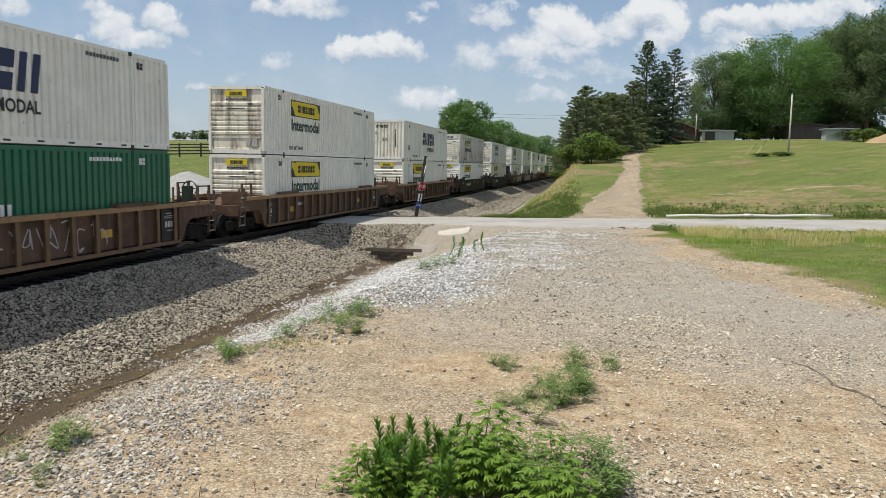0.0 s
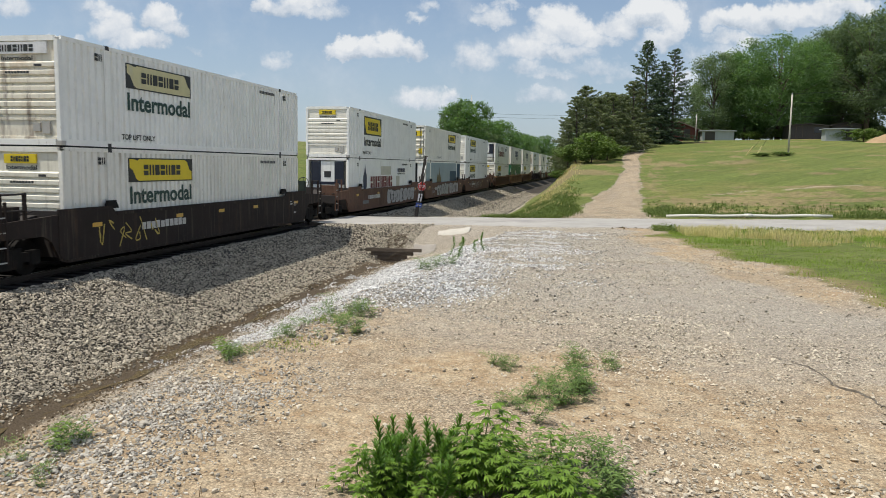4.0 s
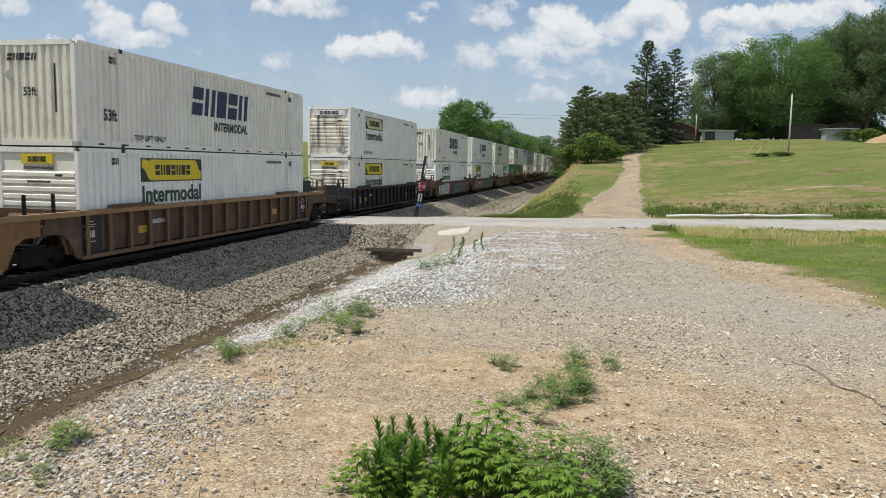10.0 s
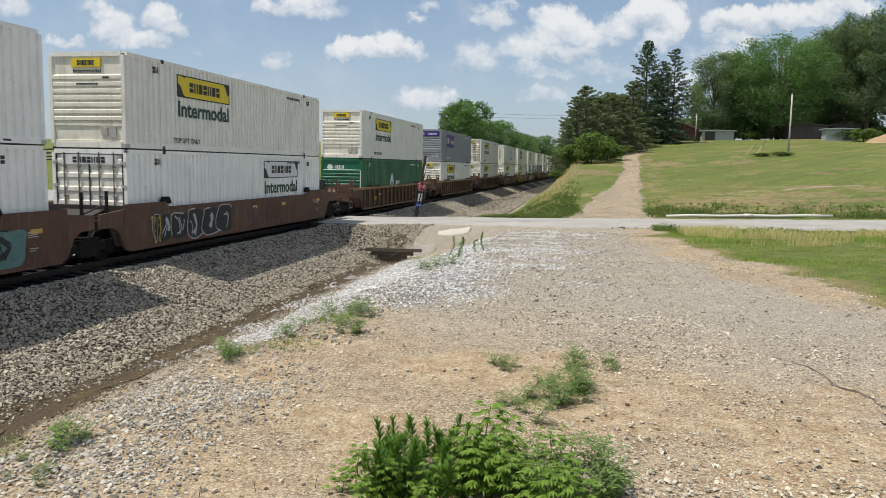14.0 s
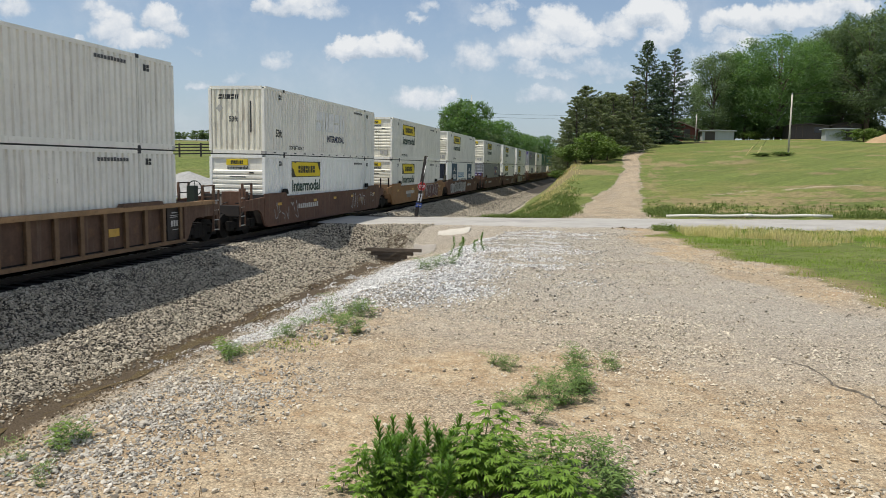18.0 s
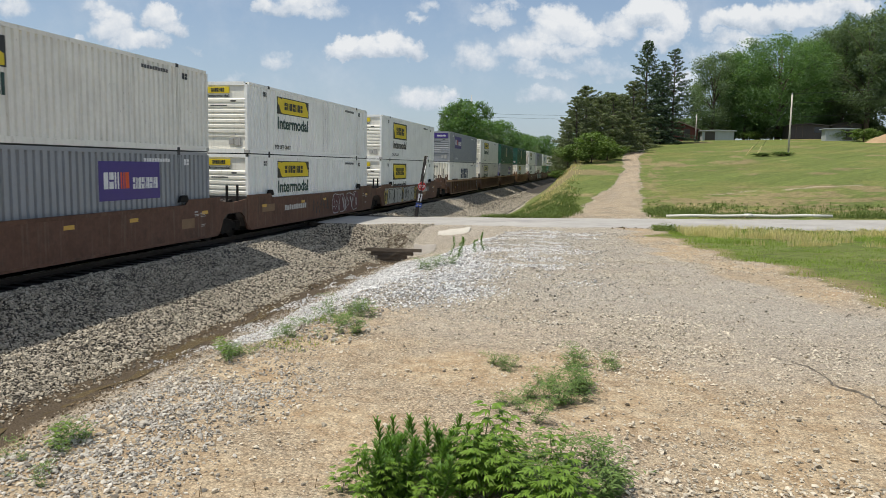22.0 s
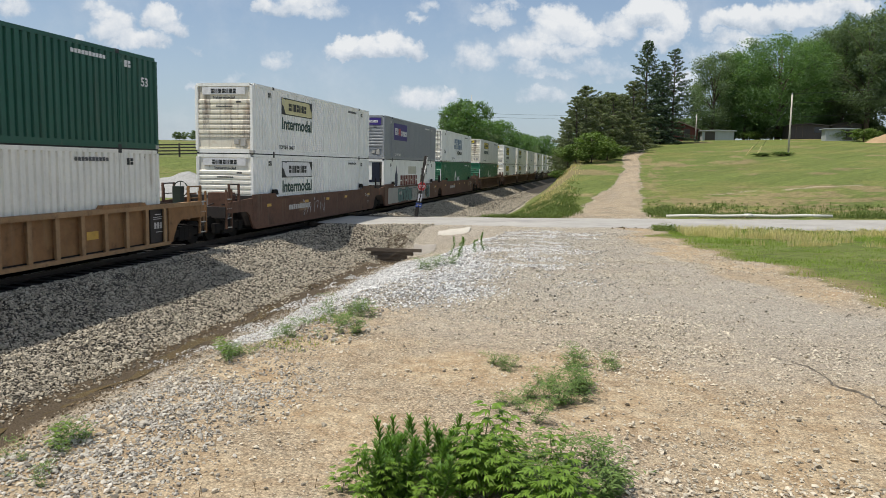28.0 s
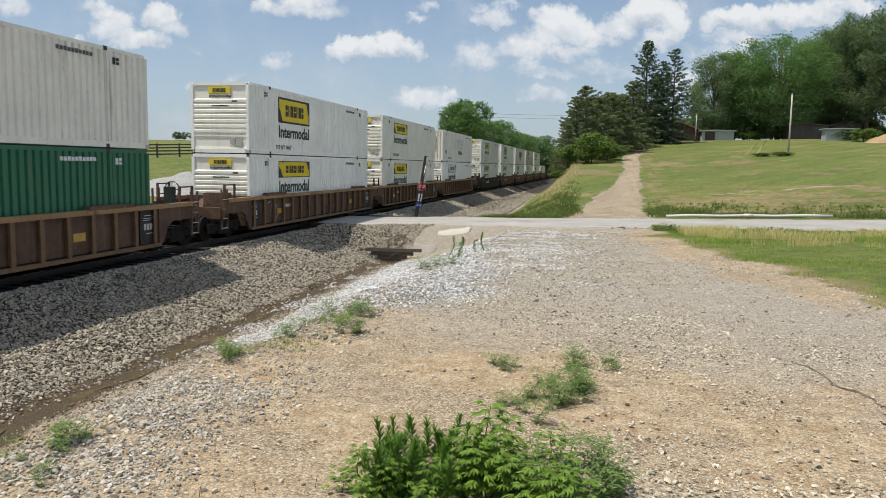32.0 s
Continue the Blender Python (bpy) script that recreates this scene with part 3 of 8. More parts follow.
def add_marks(ob, mark, lower, end, body):
    """Signs and lettering of one container."""
    where = "far" if end == "doors" else "near"
    y0, y1 = (f * CL for f in PLACE[where])
    w = y1 - y0
    top = CH - (0.34 if not lower else 0.26)
    if mark in ("yellow", "faded", "framed", "grey_sign"):
        tone = {"yellow": "yellow", "faded": "old_yellow", "framed": "yellow", "grey_sign": "sign_white"}[mark]
        h = 0.72 if mark != "framed" else 1.10
        z = top - h
        sgn = part("sign", box_mesh("sign%.2f%s" % (h, where), tone, (CW - 0.03, CW + 0.004, y0, y1, z, z + h)), ob, "yellow advertising panel" if tone == "yellow" else "")
        t = 0.075 if mark == "framed" else 0.028
        x0, x1 = CW - 0.02, CW + 0.008
        part("sign_border", box_mesh("border%.3f%.2f%s" % (t, h, where), "ink", (x0, x1, y0 - 0.02, y1 + 0.02, z + h - t, z + h + 0.01), (x0, x1, y0 - 0.02, y1 + 0.02, z - 0.01, z + t),
                                     (x0, x1, y0 - 0.02, y0 + t, z + t, z + h - t), (x0, x1, y1 - t, y1 + 0.02, z + t, z + h - t)), sgn)
        part("sign_mark", bars_mesh(7, w * 0.60, h * 0.46, "ink", 0.0, 4), sgn, at=on_side(y0 + w * 0.20, z + h * 0.27, CW + 0.012))
        part("sign_flourish", shared(("flourish", h, where), lambda: Build().poly([(0, 0, 0), (w * 0.15, 0, 0), (w * 0.10, h * 0.12, 0), (w * 0.05, h * 0.5, 0), (0, h * 0.62, 0)]).poly([(w * 0.02, h, 0), (w * 0.16, h, 0), (w * 0.12, h * 0.9, 0)]).poly([(w, h, 0), (w * 0.86, h, 0), (w * 0.91, h * 0.88, 0), (w * 0.955, h * 0.5, 0), (w, h * 0.4, 0)]).mesh("flourish", "ink")), sgn, at=on_side(y0, z, CW + 0.011))
        part("lettering", word_mesh("Intermodal", 0.54, w * 0.98, "ink_green" if mark != "framed" else "ink"), ob, at=on_side(y0 + 0.02, z - 0.68, CW + 0.006))
        if end != "reefer":
            ew, eh = (0.98, 0.25) if end == "ribbed" else (1.95, 0.42)
            ez = CH - (0.45 if end == "ribbed" else 0.86)
            tone2 = "sign_white" if mark in ("faded", "grey_sign") else "yellow"
            if mark in ("faded", "grey_sign"):
                ew, eh, ez = 1.9, 0.30, CH - 0.47
            es = part("end_sign", box_mesh("endsign%.2f" % ew, tone2, (-ew / 2, ew / 2, -0.006, 0.05, ez, ez + eh)), ob)
            part("sign_mark", bars_mesh(7, ew * 0.6, eh * 0.6, "ink", 0.0, 4), es, at=on_end(-ew * 0.3, ez + eh * 0.18, -0.012))
            if end == "ribbed":
                part("lettering", word_mesh("Intermodal", 0.12, 0.95, "ink"), ob, at=on_end(-0.47, ez - 0.17, 0.044))
    elif mark in ("navy", "faded_navy", "ghost", "shield"):
        ink = {"navy": "navy", "faded_navy": "pale_blue", "ghost": "ghost", "shield": "ink"}[mark]
        a, c = 0.365 * CL, 0.635 * CL
        if mark == "shield":
            a += 1.1
            part("emblem", shared("emblem", lambda: Build().poly([(0, 1.3, 0), (0.85, 1.3, 0), (0.85, 0.5, 0), (0.42, 0, 0), (0, 0.5, 0)]).mesh("emblem", "navy")), ob, "dark shield emblem", at=on_side(a - 1.15, CH - 1.95, CW + 0.006))
            part("emblem_stripe", shared("emblem_stripe", lambda: Build().poly([(0.12, 0.35, 0), (0.3, 0.35, 0), (0.75, 1.2, 0), (0.5, 1.2, 0)]).mesh("stripe", "ghost")), ob, at=on_side(a - 1.15, CH - 1.95, CW + 0.009))
        hz = 0.98 if mark != "shield" else 0.75
        part("wordmark", bars_mesh(5, c - a, hz, ink, 0.16, 7), ob, "slanting dark blue wordmark", at=on_side(a, CH - 0.62 - hz, CW + 0.006))
        part("lettering", word_mesh("INTERMODAL", 0.34, 2.7, "ink" if mark != "ghost" else "navy"), ob, at=on_side(0.635 * CL - 2.7, CH - 2.12, CW + 0.006))
        part("size_mark", word_mesh("53ft", 0.34, 0.62, "ink"), ob, at=on_side(1.15, 0.75, CW + 0.006))
        if end == "upright":
            part("end_mark", bars_mesh(5, 0.95, 0.20, "ink", 0.16, 7), ob, at=on_end(-0.85, CH - 0.55, 0.008))
            part("size_mark", word_mesh("53ft", 0.24, 0.42, "ink"), ob, at=on_end(-0.35, 1.35, 0.008))
            part("end_code", bars_mesh(1, 0.08, 1.5, "ink", 0.0, 3, False), ob, at=on_end(0.62, 0.9, 0.008))
            part("placard", shared("placard", lambda: Build().poly([(0.17, 0, 0), (0.34, 0.17, 0), (0.17, 0.34, 0), (0, 0.17, 0)]).mesh("placard", "rail_grey")), ob, at=on_end(-0.95, 1.75, 0.008))
    elif mark == "arrow":
        part("emblem", shared("arrow_emblem", lambda: Build().poly([(0, 0, 0), (0.28, 0, 0), (0.28, 1.05, 0), (0.42, 1.35, 0), (0.55, 1.05, 0), (0.55, 0, 0), (0.83, 0, 0), (0.83, 1.25, 0), (0.42, 1.75, 0), (0, 1.25, 0)]).poly([(0.28, 0.42, 0), (0.55, 0.42, 0), (0.55, 0.62, 0), (0.28, 0.62, 0)]).mesh("emblem", "sign_white")), ob,
             "white arrow-shaped emblem", at=on_side(0.40 * CL, 0.28, CW + 0.006))
        part("wordmark", bars_mesh(3, 1.35, 0.5, "sign_white", 0.0, 12), ob, at=on_side(0.40 * CL + 1.35, 0.92, CW + 0.006))
        part("wordmark", bars_mesh(5, 1.75, 0.42, "sign_white", 0.0, 21), ob, at=on_side(0.40 * CL + 1.35, 0.28, CW + 0.006))
        part("size_mark", word_mesh("53", 0.34, 0.42, "sign_white"), ob, at=on_side(1.05, 0.42, CW + 0.006))
        part("end_emblem", shared("hex", lambda: Build().poly([(0.2 * math.cos(a * math.pi / 3), 0.2 * math.sin(a * math.pi / 3), 0) for a in range(6)]).mesh("emblem", "sign_white")), ob, at=on_end(-0.72, CH - 0.55, 0.044))
        part("end_mark", bars_mesh(5, 0.6, 0.24, "sign_white", 0.0, 5), ob, at=on_end(-0.42, CH - 0.66, 0.044))
        part("end_code", bars_mesh(1, 0.07, 1.6, "sign_white", 0.0, 3, False), ob, at=on_end(CW - 0.11, 0.75, -0.004))
    elif mark == "parcels":
        a, c = 0.150 * CL, 0.375 * CL
        if end == "doors":
            a, c = 0.61 * CL, 0.80 * CL
        z, h = CH - 1.52, 1.16
        sgn = part("sign", box_mesh("parcel%.1f" % a, "purple", (CW - 0.03, CW + 0.004, a, c, z, z + h)), ob, "purple advertising panel")
        part("sign_mark", bars_mesh(3, (c - a) * 0.25, h * 0.42, "sign_white", 0.0, 9), sgn, at=on_side(a + (c - a) * 0.06, z + h * 0.3, CW + 0.010))
        part("sign_mark", bars_mesh(2, (c - a) * 0.15, h * 0.42, "orange_ink", 0.0, 8), sgn, at=on_side(a + (c - a) * 0.32, z + h * 0.3, CW + 0.010))
        part("sign_mark", bars_mesh(9, (c - a) * 0.44, h * 0.30, "sign_white", 0.0, 10), sgn, at=on_side(a + (c - a) * 0.52, z + h * 0.28, CW + 0.010))
        ez = CH - 0.62 if end != "doors" else 1.25
        es = part("end_sign", box_mesh("parcelend%.1f" % ez, "purple", (-1.05, 1.05, -0.008, 0.05, ez, ez + 0.46)), ob, "purple sign across the end")
        part("sign_mark", bars_mesh(5, 0.62, 0.22, "sign_white", 0.0, 9), es, at=on_end(-0.92, ez + 0.13, -0.014))
        part("sign_mark", bars_mesh(8, 0.85, 0.15, "sign_white", 0.0, 10), es, at=on_end(0.0, ez + 0.14, -0.014))
    elif mark == "emp":
        sgn = part("sign", box_mesh("emp", "old_yellow", (CW - 0.03, CW + 0.004, 0.385 * CL, 0.385 * CL + 1.55, CH - 1.75, CH - 0.45)), ob, "square cream sign")
        part("sign_mark", bars_mesh(2, 0.55, 0.95, "ink", 0.0, 6), sgn, at=on_side(0.385 * CL + 0.12, CH - 1.58, CW + 0.010))
        part("sign_mark", bars_mesh(2, 0.7, 0.5, "pale_blue", 0.2, 8), sgn, at=on_side(0.385 * CL + 0.7, CH - 1.3, CW + 0.010))
        part("size_mark", word_mesh("53", 0.28, 0.36, "sign_white"), ob, at=on_side(CL - 0.9, CH - 0.95, CW + 0.006))
        part("size_mark", word_mesh("53", 0.34, 0.42, "sign_white"), ob, at=on_side(1.05, 0.42, CW + 0.006))
    elif mark == "crested":
        part("emblem", shared("crest", lambda: Build().poly([(0, 0.55, 0), (0.35, 0, 0), (0.7, 0.55, 0), (0.7, 1.2, 0), (0.5, 1.45, 0), (0.35, 1.9, 0), (0.2, 1.45, 0), (0, 1.2, 0)]).mesh("emblem", "navy")), ob, "dark heraldic emblem", at=on_side(0.17 * CL, 0.62, CW + 0.006))
        part("wordmark", bars_mesh(10, 0.32 * CL, 0.72, "maroon", 0.0, 31), ob, "maroon blackletter-style wordmark", at=on_side(0.26 * CL, 1.05, CW + 0.006))
        for a, c, z0, z1 in ((0.405, 0.56, 1.85, 2.42), (0.645, 0.70, 1.0, 1.75)):
            part("paint_patch", box_mesh("cpatch%.2f" % a, "patch_cream", (CW - 0.03, CW + 0.003, a * CL, c * CL, z0, z1)), ob, "dull cream overpainted patch")
        part("small_mark", bars_mesh(9, 2.1, 0.28, "navy", 0.0, 14), ob, at=on_side(0.665 * CL, 2.0, CW + 0.006))
        part("lettering", word_mesh("REFRIGERATED INTERMODAL NETWORK", 0.10, 2.1, "ink"), ob, at=on_side(0.665 * CL, 1.84, CW + 0.006))
    elif mark == "panelled":
        for a, l in ((0.1325, 0.175), (0.6775, 0.177)):
            sgn = part("sign", box_mesh("panelled%.2f" % a, "teal", (CW - 0.03, CW + 0.004, a * CL, (a + l) * CL, 0.2, CH - 0.12)), ob, "dark teal panel")
            part("sign_mark", bars_mesh(4, l * CL * 0.62, 0.48, "sign_white", 0.0, 17), sgn, at=on_side((a + l * 0.2) * CL, 1.2, CW + 0.010))
            part("sign_flash", shared(("fox", l), lambda: Build().poly([(0, 0.1, 0), (0.35, 0.35, 0), (0.8, 0.3, 0), (1.2, 0.05, 0), (0.8, 0.2, 0), (0.4, 0.22, 0)]).poly([(0.2, 0.3, 0), (0.6, 0.5, 0), (1.1, 0.35, 0), (0.6, 0.42, 0)]).mesh("flash", "sign_white")), sgn, at=on_side((a + l * 0.25) * CL, 1.78, CW + 0.010) @ Matrix.Scale(1.15, 4))
        part("lettering", word_mesh("EXCELLENCE", 0.5, 3.3, "sky_ink"), ob, at=on_side(0.34 * CL, 1.35, CW + 0.006))
        part("lettering", word_mesh("THROUGH", 0.26, 1.5, "ink"), ob, at=on_side(0.345 * CL, 0.92, CW + 0.006))
        part("lettering", word_mesh("EXECUTION", 0.42, 3.1, "ink"), ob, at=on_side(0.445 * CL, 0.82, CW + 0.006))
    elif mark == "mural":
        part("mural_band", box_mesh("mural_band", "teal", (CW - 0.03, CW + 0.004, 0.20 * CL, 0.78 * CL, 0.2, 0.72)), ob, "dark painted skyline")
        part("mural_tower", shared("tower", lambda: Build().poly([(0, 0.6, 0), (1.9, 0.6, 0), (1.9, 1.25, 0), (1.75, 1.9, 0), (1.5, 1.45, 0), (1.2, 1.75, 0), (0.98, 2.4, 0), (0.75, 1.75, 0), (0.4, 1.45, 0), (0.2, 1.9, 0), (0, 1.25, 0)]).mesh("tower", "sepia")), ob, "brown painted tower", at=on_side(0.29 * CL, 0.0, CW + 0.006))
        part("sign", box_mesh("mural_sign", "teal", (CW - 0.03, CW + 0.005, 0.66 * CL, 0.86 * CL, 0.75, 2.0)), ob, "dark green painted panel")
        part("lettering", word_mesh("COMMITTED TO", 0.17, 1.45, "sign_white"), ob, at=on_side(0.67 * CL, 0.8, CW + 0.010))
        part("mural_edge", box_mesh("mural_edge", "white", (CW - 0.03, CW + 0.006, 0.118 * CL, 0.14 * CL, 0.15, CH - 0.05), (CW - 0.03, CW + 0.006, 0.86 * CL, 0.874 * CL, 0.15, CH - 0.05), (CW - 0.03, CW + 0.006, 0.0, 0.02 * CL, 0.1, CH - 0.02)), ob)
        part("mural_end", box_mesh("mural_end", "teal", (CW - 0.03, CW + 0.005, 0.885 * CL, 0.985 * CL, 0.2, CH - 0.15)), ob)


def container(body, mark, lower, end, kind="corrugated", label=""):
    """A 53-foot intermodal box, in parts."""
    ob = new("intermodal_container")
    L, W, H = CL, CW, CH
    edge = body if body not in ("blue_mural",) else "white"
    reefer = end == "reefer"
    for s in (1, -1):
        part("side_panel", side_mesh("flat" if reefer or body == "blue_mural" else kind if kind == "flat" else "corrugated", body, s), ob)
        part("top_rail", box_mesh("trail%d" % s, edge, (s * (W - 0.06), s * W, 0.13, L - 0.13, H - 0.11, H)), ob)
        low = [(s * (W - 0.07), s * W, 0.13, L - 0.13, 0.0, 0.17)]
        part("bottom_rail", box_mesh("brail%d" % s, edge if body in ("green", "deep_green", "grey") else "rail_grey" if body == "rusty" else edge, *low), ob)
        if s == 1 and not lower and mark in ("navy", "faded_navy", "ghost", "shield"):
            part("rail_slots", box_mesh("rslot", "casting", *[(W - 0.03, W + 0.003, 0.9 + k * 1.15, 1.15 + k * 1.15, 0.05, 0.10) for k in range(13)]), ob)["kind"] = "stuff"
        for y in (0.0, L - 0.13):
            part("corner_post", box_mesh("post%d%.1f" % (s, y), edge, (s * (W - 0.14), s * W, y, y + 0.13, 0.12, H - 0.10), c=0.015), ob)
        for y in (1.98, L - 1.98 - 0.11) if s > 0 else ():
            part("lifting_post", box_mesh("lpost%d%.1f" % (s, y), edge, (s * (W - 0.05), s * (W + 0.004), y, y + 0.03, 0.17, H - 0.1), (s * (W - 0.05), s * (W + 0.004), y + 0.08, y + 0.11, 0.17, H - 0.1)), ob)
            part("lifting_casting", box_mesh("lcast%d%.1f" % (s, y), "casting", (s * (W - 0.16), s * (W + 0.006), y - 0.05, y + 0.14, H - 0.11, H + 0.012), c=0.01), ob)
            part("lifting_casting", box_mesh("lfoot%d%.1f" % (s, y), "casting", (s * (W - 0.16), s * (W + 0.006), y - 0.04, y + 0.13, -0.012, 0.10), c=0.01), ob)
        for y in (0.0, L - 0.18) if s > 0 else ():
            part("corner_casting", box_mesh("cast%d%.1f" % (s, y), "rail_grey", (s * (W - 0.17), s * (W + 0.003), y - 0.003, y + 0.18, 0.0, 0.12)), ob)
    part("roof", box_mesh("roof", "white" if body == "blue_mural" else body, (-W + 0.06, W - 0.06, 0.13, L - 0.13, H - 0.05, H - 0.02)), ob)
    tail = {"cream": "cream_end", "rusty": "cream_end", "white": "white_end"}.get(edge, edge)
    tail = "rust_end" if mark == "faded" and body == "white" else tail
    tail = "rust_end" if mark == "yellow" and body == "cream" and kind == "stained" else tail
    # added dark box that stands for the shade between stacked containers
    part("stack_gap", box_mesh("gap", "dark", (-W + 0.03, W - 0.03, 0.04, L - 0.04, -0.03, 0.02)), ob) if not lower else None
    part("end_header", box_mesh("header", edge, (-W + 0.14, W - 0.14, 0.0, 0.10, H - 0.14, H)), ob)
    part("end_sill", box_mesh("sill", edge, (-W + 0.17, W - 0.17, 0.0, 0.12, 0.0, 0.16)), ob)
    if end == "doors":
        part("door", end_mesh(end, tail), ob, "ribbed door leaf")
        part("door", end_mesh(end, tail), ob, "ribbed door leaf", at=Matrix.Diagonal((-1, 1, 1, 1)))
    else:
        part("end_panel", end_mesh(end, tail), ob, {"ribbed": "end wall with pressed horizontal ribs", "upright": "end wall with vertical ribs", "doors": "double doors with locking bars", "reefer": "recessed end wall"}[end])
    part("end_panel", box_mesh("farend", edge, (-W + 0.14, W - 0.14, L - 0.10, L - 0.05, 0.1, H - 0.1)), ob)
    if end == "ribbed":
        part("document_box", box_mesh("docbox", "rail_grey", (0.45, 0.66, 0.0, 0.05, 0.36, 0.58), (0.74, 0.96, -0.01, 0.05, 0.30, 0.62)), ob)
        part("code_mark", bars_mesh(8, 0.75, 0.06, "ink", 0.0, 40, False), ob, at=on_end(-0.35, H - 0.98, -0.001))
        part("vent_plate", box_mesh("ventp", "casting", (0.55, 0.78, -0.002, 0.04, H - 0.80, H - 0.74)), ob)
        part("code_strip", bars_mesh(9, 1.3, 0.05, "casting", 0.0, 41, False), ob, at=Matrix(((0, 0, 0, W - 0.07), (0, 0, -1, -0.004), (1, 0, 0, 0.8), (0, 0, 0, 1))) @ pose(0, 0, 0))
    elif end == "doors":
        for x in (-0.85, -0.35, 0.35, 0.85):
            rod = part("locking_bar", shared(("rod", x), lambda x=x: Build().tube([(x, -0.02, 0.12), (x, -0.02, H - 0.1)], 0.02).box(x - 0.05, x + 0.05, -0.03, 0.03, 0.3, 0.34).box(x - 0.05, x + 0.05, -0.03, 0.03, 1.4, 1.44).box(x - 0.05, x + 0.05, -0.03, 0.03, 2.3, 2.34).mesh("rod", "rod_steel")), ob)
            part("handle", box_mesh("bar_handle%.1f" % x, "casting", (x - 0.03, x + 0.27 * (1 if x < 0 else -1), -0.05, -0.03, 0.78, 0.82)), rod)
        for s in (-1, 1):
            for z in (0.35, 1.0, 1.7, 2.4):
                part("hinge", box_mesh("hinge%d%.1f" % (s, z), "rail_grey", (s * (W - 0.2), s * (W - 0.04), -0.02, 0.03, z, z + 0.09)), ob)
        part("door_seal", box_mesh("seal", "casting", (-0.02, 0.02, -0.004, 0.07, 0.16, H - 0.14), (-W + 0.14, -W + 0.175, -0.004, 0.07, 0.16, H - 0.14), (W - 0.175, W - 0.14, -0.004, 0.07, 0.16, H - 0.14), (-W + 0.175, W - 0.175, -0.004, 0.07, H - 0.17, H - 0.14), (-W + 0.175, W - 0.175, -0.004, 0.07, 0.16, 0.19)), ob, "black rubber door seal")
        if mark == "yellow":
            part("label_plate", box_mesh("lplate", "yellow", (0.72, 1.02, -0.004, 0.04, 0.55, 1.0)), ob)
    elif reefer:
        if body == "blue_mural":
            unit = part("cooling_unit", box_mesh("munit", "white", (-1.14, 1.14, 0.14, 0.75, 0.75, H - 0.12), (-1.14, -0.72, 0.05, 0.14, 0.75, H - 0.12), (0.66, 1.14, 0.05, 0.14, 0.75, H - 0.12), (-0.72, 0.66, 0.07, 0.14, 0.75, 1.05)), ob, "pale end wall with a dark louvred grille")
            part("grille", box_mesh("mgrille", "dark", (-0.66, 0.60, 0.09, 0.15, 1.1, H - 0.18), c=0.02), unit)
            for k in range(14):
                part("louvre", box_mesh("louvre", "casting", (-0.6, 0.56, 0.06, 0.10, 0.0, 0.05)), unit, at=pose(-0.02, 0, 1.14 + 0.108 * k))
        else:
            unit = part("cooling_unit", box_mesh("cunit", "white", (-0.95, 0.95, 0.06, 0.75, 0.95, H - 0.18), c=0.08), ob, "refrigeration unit with black grilles")
            part("grille", box_mesh("grille", "grille", (-0.98, -0.42, 0.02, 0.2, 1.35, H - 0.2), (0.42, 0.98, 0.02, 0.2, 1.35, H - 0.2), (-0.44, 0.44, 0.03, 0.2, 1.35, 1.5), c=0.03), unit)
        if body != "blue_mural":
            part("control_panel", box_mesh("rpanel", "casting", (-0.2, 0.2, 0.045, 0.08, 1.75, 2.1)), unit)
        if body != "blue_mural":
            part("generator_cover", box_mesh("genset", "white_end", (-0.9, 0.9, 0.10, 0.7, 0.42, 0.9), c=0.06), ob, "stained pale generator cover")
        part("fuel_tank", shared("rtank", lambda: Build().tube([(-0.8, 0.34, 0.24), (0.8, 0.34, 0.24)], 0.17, 14).mesh("tank", "rail_grey", True)), ob, "steel fuel tank")
        part("guard_frame", shared("rguard", lambda: Build().tube([(-1.2, 0.03, 0.1), (-1.2, 0.03, H)], 0.03).tube([(1.2, 0.03, 0.1), (1.2, 0.03, H)], 0.03).tube([(-1.2, 0.03, 0.8), (1.2, 0.03, 0.8)], 0.025).tube([(-1.1, 0.05, 0.1), (-1.1, 0.7, 0.8)], 0.025).tube([(1.1, 0.05, 0.1), (1.1, 0.7, 0.8)], 0.025).mesh("guard", "casting")), ob)
    add_marks(ob, mark, lower, end, body)
    if body != "blue_mural" and mark != "panelled":
        ink = "sign_white" if body in ("green", "deep_green", "grey") else "ink"
        part("lettering", word_mesh("TOP LIFT ONLY", 0.17, 1.75, ink), ob, at=on_side(0.30 * CL if end == "doors" else 2.6, 0.24, CW + 0.006))
        part("code_mark", bars_mesh(10, 1.5, 0.12, "faint" if ink == "ink" else ink, 0.0, 50, False), ob, at=on_side(L - 4.1, H - 0.36, CW + 0.006))
        part("code_mark", bars_mesh(2, 0.34, 0.2, ink, 0.0, 51, True), ob, at=on_side(L - 1.75, H - 0.46, CW + 0.006))
        part("code_mark", bars_mesh(2, 0.34, 0.2, ink, 0.0, 52, True), ob, at=on_side(1.45, H - 0.46, CW + 0.006))
    tagged(ob, label, "container", "containers on the train")
    return ob


